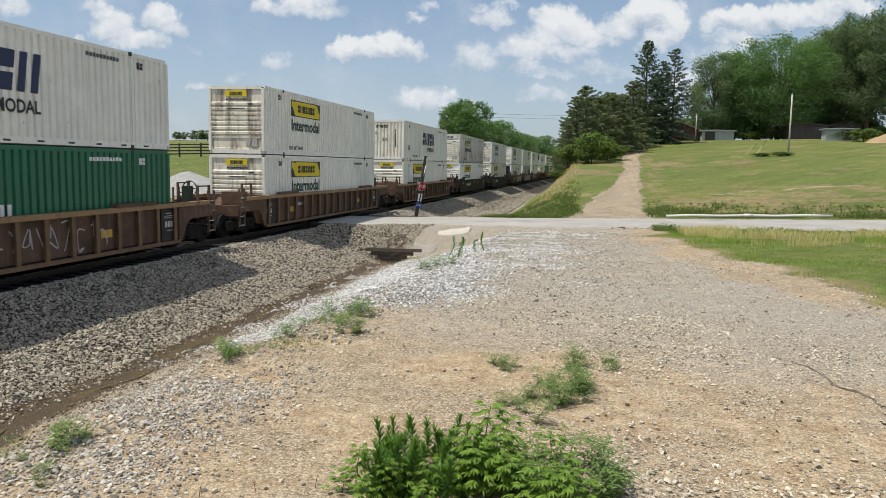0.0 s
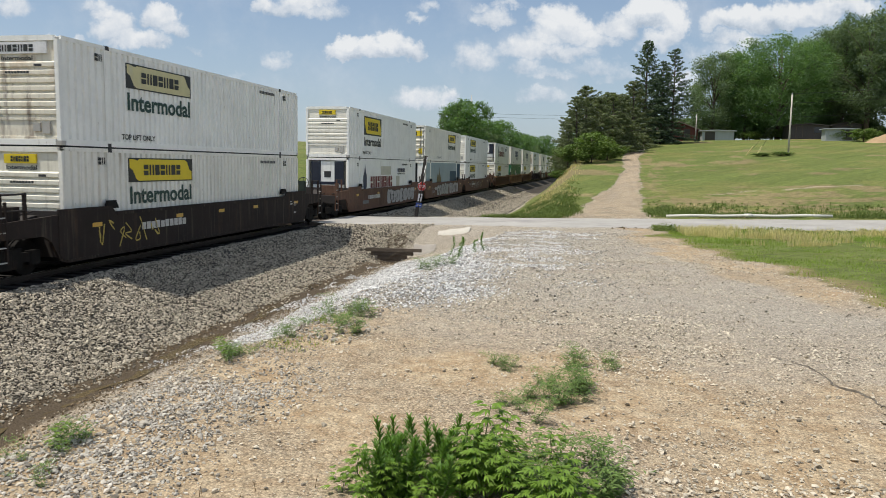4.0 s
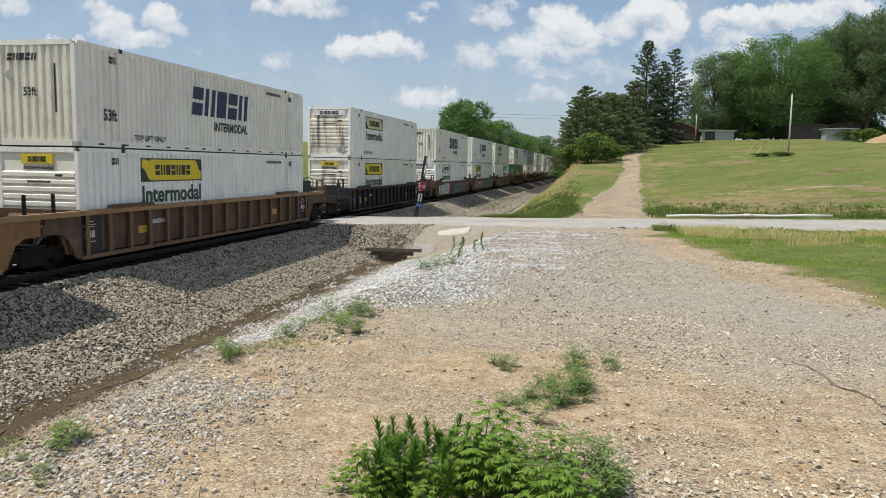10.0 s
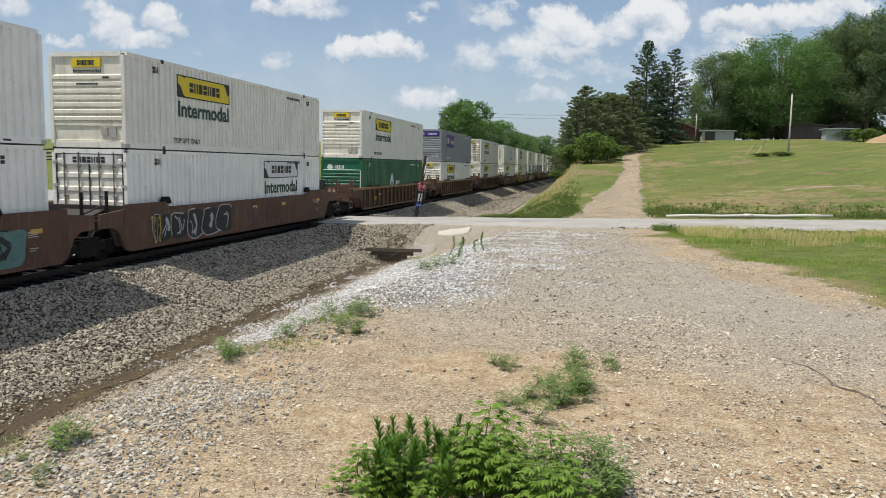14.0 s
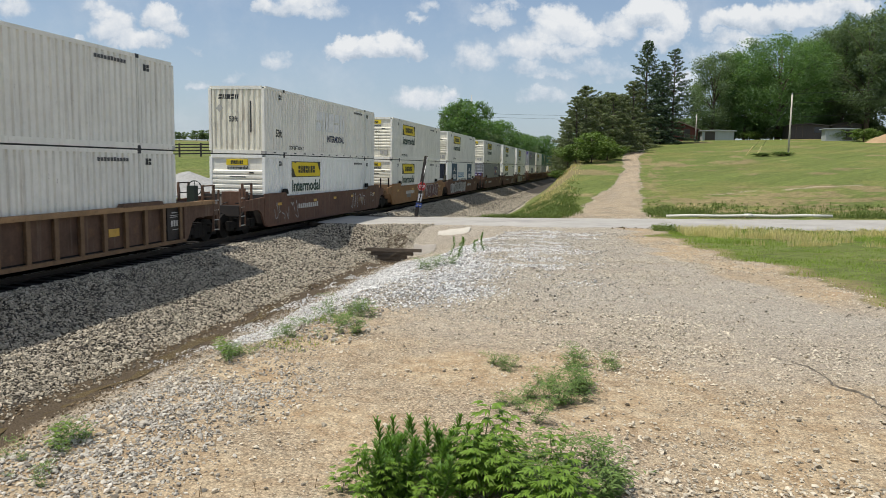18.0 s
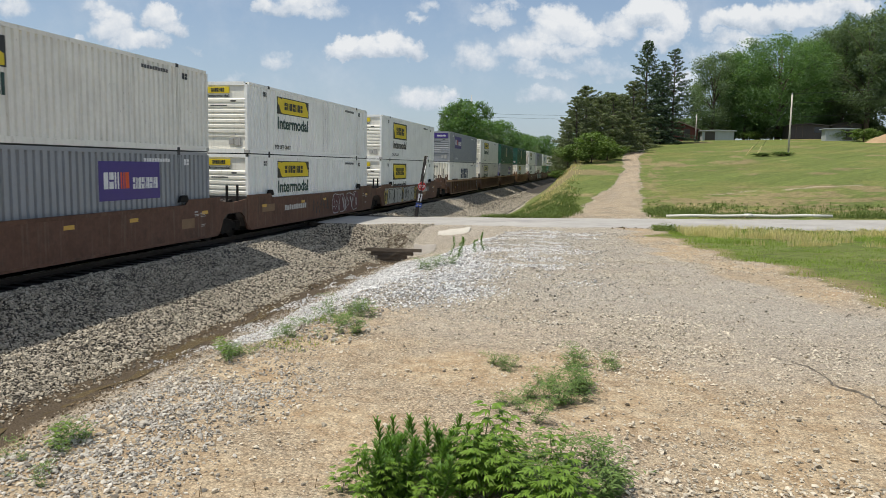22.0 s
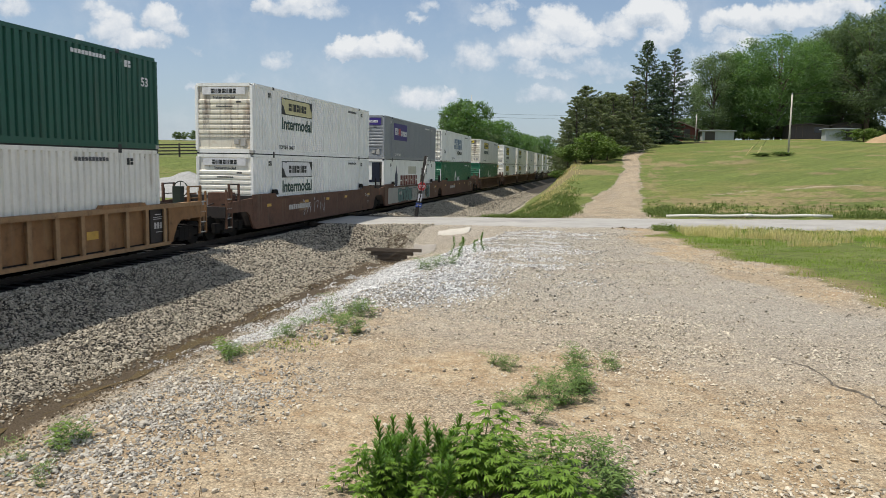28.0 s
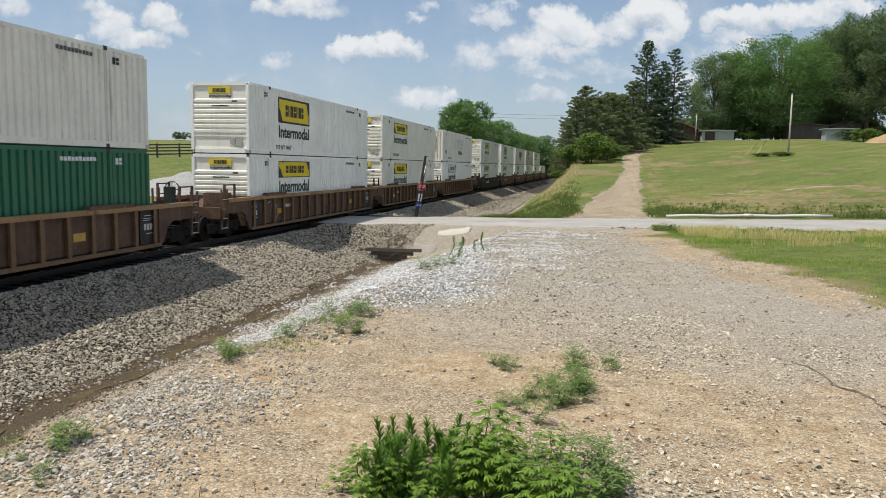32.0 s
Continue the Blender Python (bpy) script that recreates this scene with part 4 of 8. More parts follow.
# ---- well cars: origin at rail height under the near end of the container ----
def truck_parts(car, yc):
    """Two-axle truck."""
    tr = part("truck", shared("truck", lambda: Build().box(-1.12, -0.98, -1.1, 1.1, 0.38, 0.62).box(0.98, 1.12, -1.1, 1.1, 0.38, 0.62).box(-1.1, 1.1, -0.25, 0.25, 0.42, 0.78)
                                .box(0.95, 1.16, -1.12, -0.72, 0.30, 0.66, c=0.05).box(0.95, 1.16, 0.72, 1.12, 0.30, 0.66, c=0.05).box(0.98, 1.14, -0.5, 0.5, 0.24, 0.74, c=0.05)
                                .tube([(1.06, -0.14, 0.3), (1.06, -0.14, 0.72)], 0.09, 8).tube([(1.06, 0.14, 0.3), (1.06, 0.14, 0.72)], 0.09, 8).mesh("truck", "bogie")), car, "black cast-steel truck", at=pose(0, yc, 0))
    for y in (-0.92, 0.92):
        for s in (-1, 1):
            wh = part("wheel", shared(("wheel", s), lambda s=s: Build().disc(s * 0.70, s * 0.83, 0, 0, 0.47, 24).disc(s * 0.66, s * 0.70, 0, 0, 0.50, 24).disc(s * 0.83, s * 0.88, 0, 0, 0.13, 12).mesh("wheel", "bogie")), tr, at=pose(0, y, 0.47))
    for y in (-0.92, 0.92):
        part("axle", shared("axle", lambda: Build().disc(-0.9, 0.9, 0, 0.47, 0.08, 10).mesh("axle", "bogie")), tr, at=pose(0, y, 0))


def ribbon(b, pts, width, x):
    """A flat stroke of paint through points (y, z), with blunt ends."""
    fine = []
    for i in range(len(pts) - 1):
        p0, p1, p2, p3 = pts[max(i - 1, 0)], pts[i], pts[i + 1], pts[min(i + 2, len(pts) - 1)]
        for k in range(5):
            t = k / 5
            fine.append(tuple(0.5 * (2 * p1[j] + (p2[j] - p0[j]) * t + (2 * p0[j] - 5 * p1[j] + 4 * p2[j] - p3[j]) * t * t + (3 * p1[j] - p0[j] - 3 * p2[j] + p3[j]) * t ** 3) for j in (0, 1)))
    fine.append(pts[-1])
    edge = []
    for i, (y, z) in enumerate(fine):
        (a, c), (d, e) = fine[max(i - 1, 0)], fine[min(i + 1, len(fine) - 1)]
        l = math.hypot(d - a, e - c) or 1.0
        w = width * (0.82 + 0.18 * math.sin(i * 0.9)) / 2
        edge.append(((y - (e - c) / l * w, z + (d - a) / l * w), (y + (e - c) / l * w, z - (d - a) / l * w)))
    for (p, q), (u, v) in zip(edge, edge[1:]):
        b.poly([(x, *p), (x, *q), (x, *v), (x, *u)])


def graffiti(car, paint, rim, y0, y1, seed, face):
    """Sprayed overlapping bubbles with outlines and inner strokes; they spell nothing."""
    r = random.Random(seed)
    n = max(2, int((y1 - y0) / 1.0))
    step = (y1 - y0) / n
    k = 0
    for i in range(n):
        fill, rims = Build(), Build()
        c, w = y0 + (i + 0.5) * step, step * r.uniform(0.50, 0.60)
        low, top = r.uniform(0.32, 0.40), r.uniform(1.26, 1.43)
        m, h, lean, q = (low + top) / 2, (top - low) / 2, r.uniform(-0.08, 0.2), r.uniform(0.45, 0.7)
        ring = []
        for t in range(20):
            a = 2 * math.pi * t / 20
            u, v = math.copysign(abs(math.cos(a)) ** q, math.cos(a)), math.copysign(abs(math.sin(a)) ** q, math.sin(a))
            f = 1 + 0.09 * math.sin(3 * a + i) + 0.05 * math.sin(5 * a + seed)
            ring.append((c + w * u * f + lean * v * h, m + h * v * min(1.0, f)))
        fill.poly([(face + 0.004 + 0.0006 * i, y, z) for y, z in ring])
        ways = [ring[r.randrange(0, 6):r.randrange(12, 20)]]
        for _ in range(r.choice((2, 3, 3))):
            u = r.uniform(-0.7, 0.5)
            ways.append([(c + w * (u + r.uniform(-0.25, 0.25)), m + h * r.uniform(0.2, 0.85)), (c + w * (u + 0.25), m + h * r.uniform(-0.3, 0.3)), (c + w * (u + r.uniform(-0.3, 0.4)), m - h * r.uniform(0.3, 0.85))])
        for j, pts in enumerate(ways):
            ribbon(rims, pts, 0.055 if j == 0 else r.choice((0.05, 0.06, 0.15)), face + 0.014 + 0.0004 * k)
            k += 1
        blob = part("graffiti", fill.mesh("graffiti", paint), car, "sprayed graffiti bubble")
        part("outline", rims.mesh("outline", rim), blob)


def wash(car, paint, y0, y1, seed, face):
    """A broad ragged field of paint rolled over the wagon's side."""
    n = int((y1 - y0) / 0.35)
    r = random.Random(seed)
    up = [(y0 + (y1 - y0) * k / n, r.uniform(1.36, 1.44)) for k in range(n + 1)]
    down = [(y0 + (y1 - y0) * k / n, r.uniform(0.27, 0.40)) for k in range(n, -1, -1)]
    part("paint_wash", Build().prism([(face - 0.001, y, z) for y, z in up + down], [(face + 0.0025, y, z) for y, z in up + down]).mesh("wash", paint), car, "broad field of rolled paint")


def scrawl(car, paint, y0, y1, seed, face):
    """Thin sprayed loops."""
    r = random.Random(seed)
    b, y, k = Build(), y0, 0
    while y < y1:
        ribbon(b, [(y + r.uniform(-0.08, 0.32), r.uniform(0.45, 1.32)) for _ in range(r.choice((3, 4, 5)))], 0.045, face + 0.003 + 0.0003 * k)
        y += r.uniform(0.28, 0.5)
        k += 1
    part("graffiti_scrawl", b.mesh("scrawl", paint), car)["kind"] = "stuff"


def well_car(style, paint, near, far, seed, tags=(), label=""):
    """style 'ribbed' or 'plate'; near and far are the clear lengths to the neighbouring unit; 'A' shares a truck, 'C' couples."""
    car = new("well_car")
    L = CL
    X = 1.475
    key = (style, paint)
    frame_mat = {"car_rust": "end_rust", "car_tan": "end_tan"}.get(paint, "end_steel")
    # worn ribs and lower chord, lightened too for the sky light ribs catch
    worn = {"car_rust": "end_tan", "car_tan": "chord"}.get(paint, paint)
    for s in (1, -1):
        if style == "ribbed":
            b = Build().box(s * 1.325, s * 1.35, -0.25, L + 0.25, 0.27, 1.50)
            part("side_plate", shared(("rplate", s) + key, lambda: b.mesh("plate", paint)), car)
            part("top_chord", box_mesh("rtop%d" % s, "chord" if paint in ("car_rust", "car_tan") else paint, (s * 1.34, s * 1.52, -2.2, L + 2.2, 1.46, 1.60)), car)
            part("bottom_chord", box_mesh("rbot%d" % s, worn, (s * 1.36, s * 1.50, -0.25, L + 0.25, 0.25, 0.36)), car)
            for i in range(17 if s > 0 else 0):
                y = 0.05 + (L - 0.1) * i / 16
                part("rib", shared(("rib", s, paint), lambda: Build().box(s * 1.465, s * 1.49, -0.075, 0.075, 0.36, 1.46).prism([(s * 1.35, -0.02, 0.36), (s * 1.465, -0.02, 0.36), (s * 1.465, 0.02, 0.36), (s * 1.35, 0.02, 0.36)],
                                                                        [(s * 1.35, -0.02, 1.46), (s * 1.465, -0.02, 1.46), (s * 1.465, 0.02, 1.46), (s * 1.35, 0.02, 1.46)]).mesh("rib", worn)), car, at=pose(0, y, 0))
        else:
            o = [(-0.2, 0.25), (L + 0.2, 0.25), (L + 0.45, 0.5), (L + 0.45, 1.68), (L - 1.75, 1.68), (L - 2.0, 1.46), (2.0, 1.46), (1.75, 1.68), (-0.45, 1.68), (-0.45, 0.5)]
            part("side_plate", shared(("splate", s) + key, lambda: Build().prism([(s * 1.43, y, z) for y, z in o], [(s * X, y, z) for y, z in o]).mesh("plate", paint)), car)
            part("top_chord", box_mesh("stop%d" % s, paint, (s * 1.36, s * 1.49, 2.0, L - 2.0, 1.40, 1.50)), car)
            part("bottom_chord", box_mesh("sbot%d" % s, paint, (s * 1.36, s * 1.49, -0.2, L + 0.2, 0.25, 0.33)), car)
    face = 1.352 if style == "ribbed" else X + 0.002
    part("well_floor", box_mesh("wfloor", "bogie", (-1.38, 1.38, -0.2, L + 0.2, 0.27, 0.40)), car)
    for side, kind in ((-1, near), (1, far)):
        y0 = 0.0 if side < 0 else L
        e = 1.58 if kind == "A" else 2.55
        yy = lambda d: y0 + side * d
        for s in (1, -1):
            o = [(0.2, 0.27), (0.42, 0.34), (0.72, 0.86), (1.0, 1.02), (e, 1.04), (e, 1.44), (0.2, 1.55)]
            part("end_arch", shared(("arch", s, side, kind, paint), lambda: Build().prism([(s * 1.38, yy(d), z) for d, z in o], [(s * 1.46, yy(d), z) for d, z in o]).mesh("arch", paint)), car)
        part("end_platform", shared(("plat", side, kind, paint, frame_mat), lambda: Build().box(-1.42, 1.42, yy(0.15), yy(0.30), 0.4, 1.62).box(-0.38, 0.38, yy(0.3), yy(e), 0.72, 1.18)
                                    .prism([(-0.7, yy(0.3), 1.0), (0.7, yy(0.3), 1.0), (0.7, yy(0.3), 1.5), (-0.7, yy(0.3), 1.5)], [(-0.38, yy(e * 0.6), 1.0), (0.38, yy(e * 0.6), 1.0), (0.38, yy(e * 0.6), 1.2), (-0.38, yy(e * 0.6), 1.2)]).mesh("platform", frame_mat)), car, "grimy dark end frame")
        for d in ((0.75, e - 0.12) if kind == "A" else (0.8, 1.6, 2.4)):
            part("cross_beam", shared(("xbeam", side, d, kind, frame_mat), lambda: Build().box(-1.38, 1.38, yy(d) - 0.06, yy(d) + 0.06, 0.98, 1.2).mesh("beam", frame_mat)), car)
        part("walkway", shared(("grate", side, kind, frame_mat), lambda: functools.reduce(lambda b, q: b.box(0.86 + q * 0.1, 0.90 + q * 0.1, min(yy(0.4), yy(e)), max(yy(0.4), yy(e)), 1.21, 1.25), range(5), Build().box(0.86, 1.3, yy(0.9), yy(0.96), 1.19, 1.22)).mesh("bar", frame_mat)), car, "dark steel grating walkway")
        part("brake_pipe", shared(("bpipe", side, kind, frame_mat), lambda: Build().tube([(1.2, yy(0.35), 1.46), (1.16, yy(0.9), 1.34), (1.2, yy(e), 1.36)], 0.028, 6).tube([(0.6, yy(0.35), 1.6), (0.62, yy(e), 1.32)], 0.022, 6).mesh("pipe", frame_mat)), car)
        if kind == "C":
            truck_parts(car, yy(1.85))
            part("coupler", shared(("coupler", side), lambda: Build().box(-0.14, 0.14, yy(2.5), yy(3.42), 0.74, 1.0, c=0.03).box(-0.24, 0.24, yy(3.3), yy(3.54), 0.68, 1.06, c=0.05).tube([(0.5, yy(2.55), 0.9), (0.45, yy(3.0), 0.42), (0.2, yy(3.5), 0.5)], 0.03).mesh("coupler", "bogie")), car, "black knuckle coupler with air hose")
            part("end_beam", box_mesh("ebeam%d" % side, frame_mat, (-1.42, 1.42, yy(2.5), yy(2.72), 0.86, 1.28)), car)
            for s in (1, -1):
                for d in (1.55, 2.35):
                    part("handrail_post", shared(("hpost", s, side, d, paint), lambda: Build().box(s * 1.36, s * 1.44, yy(d) - 0.035, yy(d) + 0.035, 1.3, 2.15).mesh("post", paint)), car)
                part("handrail", shared(("hrail", s, side, frame_mat), lambda: Build().tube([(s * 1.40, yy(1.55), 2.12), (s * 1.40, yy(2.35), 2.12)], 0.025, 6).tube([(s * 1.40, yy(1.55), 1.72), (s * 1.40, yy(2.35), 1.72)], 0.02, 6).mesh("rail", frame_mat)), car)
                lad = part("ladder", shared(("ladder", s, side, paint), lambda: Build().box(s * 1.40, s * 1.47, yy(2.2), yy(2.25), 0.45, 1.95).box(s * 1.40, s * 1.47, yy(2.62), yy(2.67), 0.45, 1.95).mesh("ladder", paint)), car, "steel step ladder")
                for z in (0.48, 0.84, 1.2, 1.56):
                    part("rung", box_mesh("rung%d%d%.1f" % (s, side, z), "rail_grey", (s * 1.41, s * 1.46, yy(2.24), yy(2.63), z, z + 0.03)), lad)
            if side > 0:
                part("brake_wheel", shared("bwheel", lambda: Build().tube([(0.55 + 0.28 * math.cos(t * math.pi / 8), L + 2.5, 2.0 + 0.28 * math.sin(t * math.pi / 8)) for t in range(17)], 0.022)
                                           .tube([(0.27, L + 2.5, 2.0), (0.83, L + 2.5, 2.0)], 0.015).tube([(0.55, L + 2.5, 1.72), (0.55, L + 2.5, 2.28)], 0.015).box(0.4, 0.7, L + 2.2, L + 2.48, 1.3, 2.1).mesh("brake", "brake_green")), car, "dark hand-brake wheel on its housing")
            else:
                part("valve_box", box_mesh("valvebox", paint, (0.35, 1.25, -2.1, -1.5, 1.22, 1.8), c=0.04), car)
        else:
            if side < 0:
                truck_parts(car, yy(1.6))
                part("articulation", shared("artic", lambda: Build().box(-0.35, 0.35, -2.1, -1.1, 0.8, 1.12, c=0.06).mesh("artic", "bogie")), car)
            for s in (1, -1):
                part("handrail_post", shared(("hpostA", s, side), lambda: Build().box(s * 1.34, s * 1.42, yy(1.15) - 0.03, yy(1.15) + 0.03, 1.3, 2.1).mesh("post", "bogie")), car)
    if style == "plate":
        for y in (0.9, 5.2, 8.1, 11.0, L - 0.9):
            part("reflector", box_mesh("refl", "reflector", (X - 0.01, X + 0.004, 0, 0.42, 1.12, 1.24)), car, at=pose(0, y, 0))
        part("number_mark", bars_mesh(10, 2.6, 0.24, "stencil", 0.0, 60 + seed % 5, False), car, at=on_side({20: 10.0, 23: 10.1}.get(seed, 3.2), 0.87, X + (0.024 if seed in (12, 13, 19) else 0.006)))
        part("stencil_marks", shared("stencil_small", lambda: functools.reduce(lambda b, q: b.poly([(q[0], q[1], 0), (q[2], q[1], 0), (q[2], q[3], 0), (q[0], q[3], 0)]), ((0.1, 0.66, 0.3, 0.70), (0.1, 0.58, 0.42, 0.60), (0.1, 0.53, 0.36, 0.55), (0.5, 0.60, 0.85, 0.63), (0.5, 0.54, 0.8, 0.56), (0.5, 0.49, 0.85, 0.51), (0.55, 0.2, 0.85, 0.22), (0.55, 0.14, 0.75, 0.16)), Build()).mesh("marks", "stencil")), car, at=on_side(L - 1.5, 0.55, X + 0.004))
        for y in (1.85, L - 2.0):
            part("lock_hump", shared(("hump", y), lambda: Build().prism([(1.36, y - 0.3, 1.6), (1.36, y + 0.3, 1.6), (1.36, y + 0.17, 1.83), (1.36, y - 0.17, 1.83)], [(1.46, y - 0.3, 1.6), (1.46, y + 0.3, 1.6), (1.46, y + 0.17, 1.83), (1.46, y - 0.17, 1.83)]).mesh("hump", "bogie")), car)
    else:
        for y in (2.6, 12.4):
            part("reflector", box_mesh("refl2", "reflector", (1.345, 1.358, 0, 0.5, 0.75, 0.98)), car, at=pose(0, y, 0))
        part("number_mark", bars_mesh(7, 1.0, 0.15, "stencil", 0.0, 60 + seed % 5, False), car, at=on_side(3.2, 1.0, 1.358))
        for y in (-0.2, L - 0.75):
            pl = part("stencil_panel", box_mesh("stencil", "end_steel", (1.35, 1.40, 0, 0.95, 0.38, 1.46)), car, "black panel with white stencilled data", at=pose(0, y, 0))
            part("stencil_marks", shared("stencil_marks", lambda: functools.reduce(lambda b, q: b.poly([(q[0], q[1], 0), (q[2], q[1], 0), (q[2], q[3], 0), (q[0], q[3], 0)]), ((0.25, 0.86, 0.6, 0.89), (0.15, 0.78, 0.72, 0.80), (0.15, 0.72, 0.62, 0.74), (0.2, 0.42, 0.32, 0.62), (0.36, 0.42, 0.48, 0.62), (0.52, 0.42, 0.64, 0.62), (0.3, 0.3, 0.66, 0.325)), Build()).mesh("marks", "stencil")), pl, at=on_side(0, 0.4, 1.404))
        for y in (1.2, L - 3.2):
            part("guide_rail", shared(("guide", y, paint), lambda: Build().prism([(1.32, y - 0.1, 1.58), (1.32, y + 2.1, 1.58), (1.32, y + 2.0, 1.70), (1.32, y, 1.70)], [(1.52, y - 0.1, 1.58), (1.52, y + 2.1, 1.58), (1.52, y + 2.0, 1.70), (1.52, y, 1.70)]).mesh("guide", paint)), car)
    r = random.Random(900 + seed)
    if style == "plate" and paint != "car_black":
        for mat in ("patch_tan", "patch_grey") if seed % 2 else ("patch_tan",):
            y, z, w, h = r.uniform(0.2, L - 2.0), r.uniform(0.55, 0.95), r.uniform(0.5, 1.3), r.uniform(0.2, 0.42)
            part("paint_patch", Build().poly([(X + 0.0015, y, z), (X + 0.0015, y + w, z), (X + 0.0015, y + w, z + h), (X + 0.0015, y, z + h)]).mesh("patch", mat), car)
    if paint == "car_plum":
        part("size_mark", word_mesh("53", 0.46, 0.62, "stencil"), car, at=on_side(1.15, 0.62, 1.358))
    for k, t in enumerate(tags):
        if t[0] == "wash":
            wash(car, t[1], t[2], t[3], seed * 7 + k, face)
        elif t[0] == "scrawl":
            scrawl(car, t[1], t[2], t[3], seed * 7 + k, face + 0.004)
        else:
            graffiti(car, t[0], t[1], t[2], t[3], seed * 7 + k, face)
    tagged(car, label, "railway wagon", "wagons of the train")
    return car


# ---- track ----
def rail_profile():
    return [(-0.07, -0.17), (0.07, -0.17), (0.07, -0.155), (0.012, -0.13), (0.012, -0.045), (0.036, -0.035), (0.036, -0.004), (0.03, 0.0), (-0.03, 0.0), (-0.036, -0.004), (-0.036, -0.035), (-0.012, -0.045), (-0.012, -0.13), (-0.07, -0.155)]


def build_track():
    for s in (-0.755, 0.755):
        o = rail_profile()
        r = new("rail", Build().prism([(s + x, -60, z) for x, z in o], [(s + x, 900, z) for x, z in o]).mesh("rail", "rail"))
        tagged(r, "rusty steel rail with a polished head on timber ties", "rail", "rails", "structure")
        part("rail_head", box_mesh("head%.2f" % s, "rail_top", (s - 0.028, s + 0.028, -60, 900, -0.004, 0.0015)), r)


build_track()


# ---- ground ----
def smooth(a, lo, hi):
    t = np.clip((a - lo) / (hi - lo), 0, 1)
    return t * t * (3 - 2 * t)


def road_z(X):
    return 0.02 + 0.0245 * np.clip(X - 4.0, 0, 60) + 0.012 * np.clip(-4.0 - X, 0, 60)


def hill(Y, edge=44.0):
    """Rise of the field beyond the road."""
    d = np.clip(Y - edge, 0, None)
    return 0.075 * np.minimum(d, 100) * smooth(d, -6, 12) + 0.02 * np.clip(d - 100, 0, 120)


def ground_z(X, Y):
    X, Y = np.asarray(X, float), np.asarray(Y, float)
    near = 1.40
    t = smooth(Y, -2, 40)
    t = 0.35 * np.clip(Y / 37.0, 0, 1) + 0.65 * t
    plat = near * (1 - t) + road_z(X) * t + hill(Y)
    # the drain between ballast and verge
    drain = -1.42 + 0.004 * np.clip(Y, 0, 40)
    inroad = smooth(Y, 33.3, 36.0) * (1 - smooth(Y, 42.8, 45.5))
    edge = 11.9 + 0.9 * smooth(Y, 44, 52) + 1.2 * np.sin(Y * 0.21) * 0.15
    Xs = X + 0.12 * np.sin(Y * 1.3) + 0.08 * np.sin(Y * 3.1 + 1)
    w = np.clip((Xs - 6.25) / (edge - 6.25), 0, 1)
    bank = drain + (plat - drain) * (w ** 1.5)
    right = np.where(X > edge, plat, bank)
    ball = -0.21 - 0.362 * np.clip(X - 2.05, 0, None)
    right = np.where(X < 5.35, np.maximum(ball, drain), np.where(X < 5.9, drain, right))
    right = right * (1 - inroad) + np.where(X > 1.9, road_z(X) - 0.03, -0.21) * inroad
    right = right - 0.36 * np.exp(-((X - 6.05) / 0.7) ** 2 - ((Y - 32.7) / 0.8) ** 2)
    # far side of the track
    d = -X
    lf = 0.05 + 0.13 * np.clip(Y - 47, 0, 24) * smooth(d, 6, 16) + 0.048 * np.clip(Y - 71, 0, 110)
    lf = lf * (1 - 0.35 * smooth(Y, 120, 160) * smooth(22 - d, 0, 15)) 
    lw = smooth(d, 5.5, 9.0)
    left = np.maximum(-0.21 - 0.3 * np.clip(d - 2.05, 0, None), -0.9) * (1 - lw) + lf * lw
    left = left * (1 - inroad) + np.where(d > 1.9, road_z(X) - 0.03, -0.21) * inroad
    z = np.where(X >= 0, right, left)
    far = smooth(np.hypot(X, Y), 350, 900)
    return z * (1 - far) + 6.0 * far * 1.0


def grid_axis(lo, hi, f0, f1, fine, grow):
    a = list(np.arange(f0, f1 + 1e-6, fine))
    s = fine
    while a[-1] < hi:
        s = min(s * grow, 400)
        a.append(a[-1] + s)
    s = fine
    while a[0] > lo:
        s = min(s * 1.25, 400)
        a.insert(0, a[0] - s)
    return np.array(a)


def fbm(X, Y, scale, seed=0):
    """Cheap smooth value noise on arrays."""
    out, amp = np.zeros_like(X), 1.0
    for o in range(4):
        r = np.random.RandomState(seed + o)
        tab = r.rand(256, 256)
        x, y = X * scale, Y * scale
        xi, yi = np.floor(x).astype(int), np.floor(y).astype(int)
        fx, fy = x - xi, y - yi
        fx, fy = fx * fx * (3 - 2 * fx), fy * fy * (3 - 2 * fy)
        g = lambda a, b: tab[(xi + a) % 256, (yi + b) % 256]
        out += amp * ((g(0, 0) * (1 - fx) + g(1, 0) * fx) * (1 - fy) + (g(0, 1) * (1 - fx) + g(1, 1) * fx) * fy - 0.5)
        amp, scale = amp * 0.5, scale * 2.03
    return out


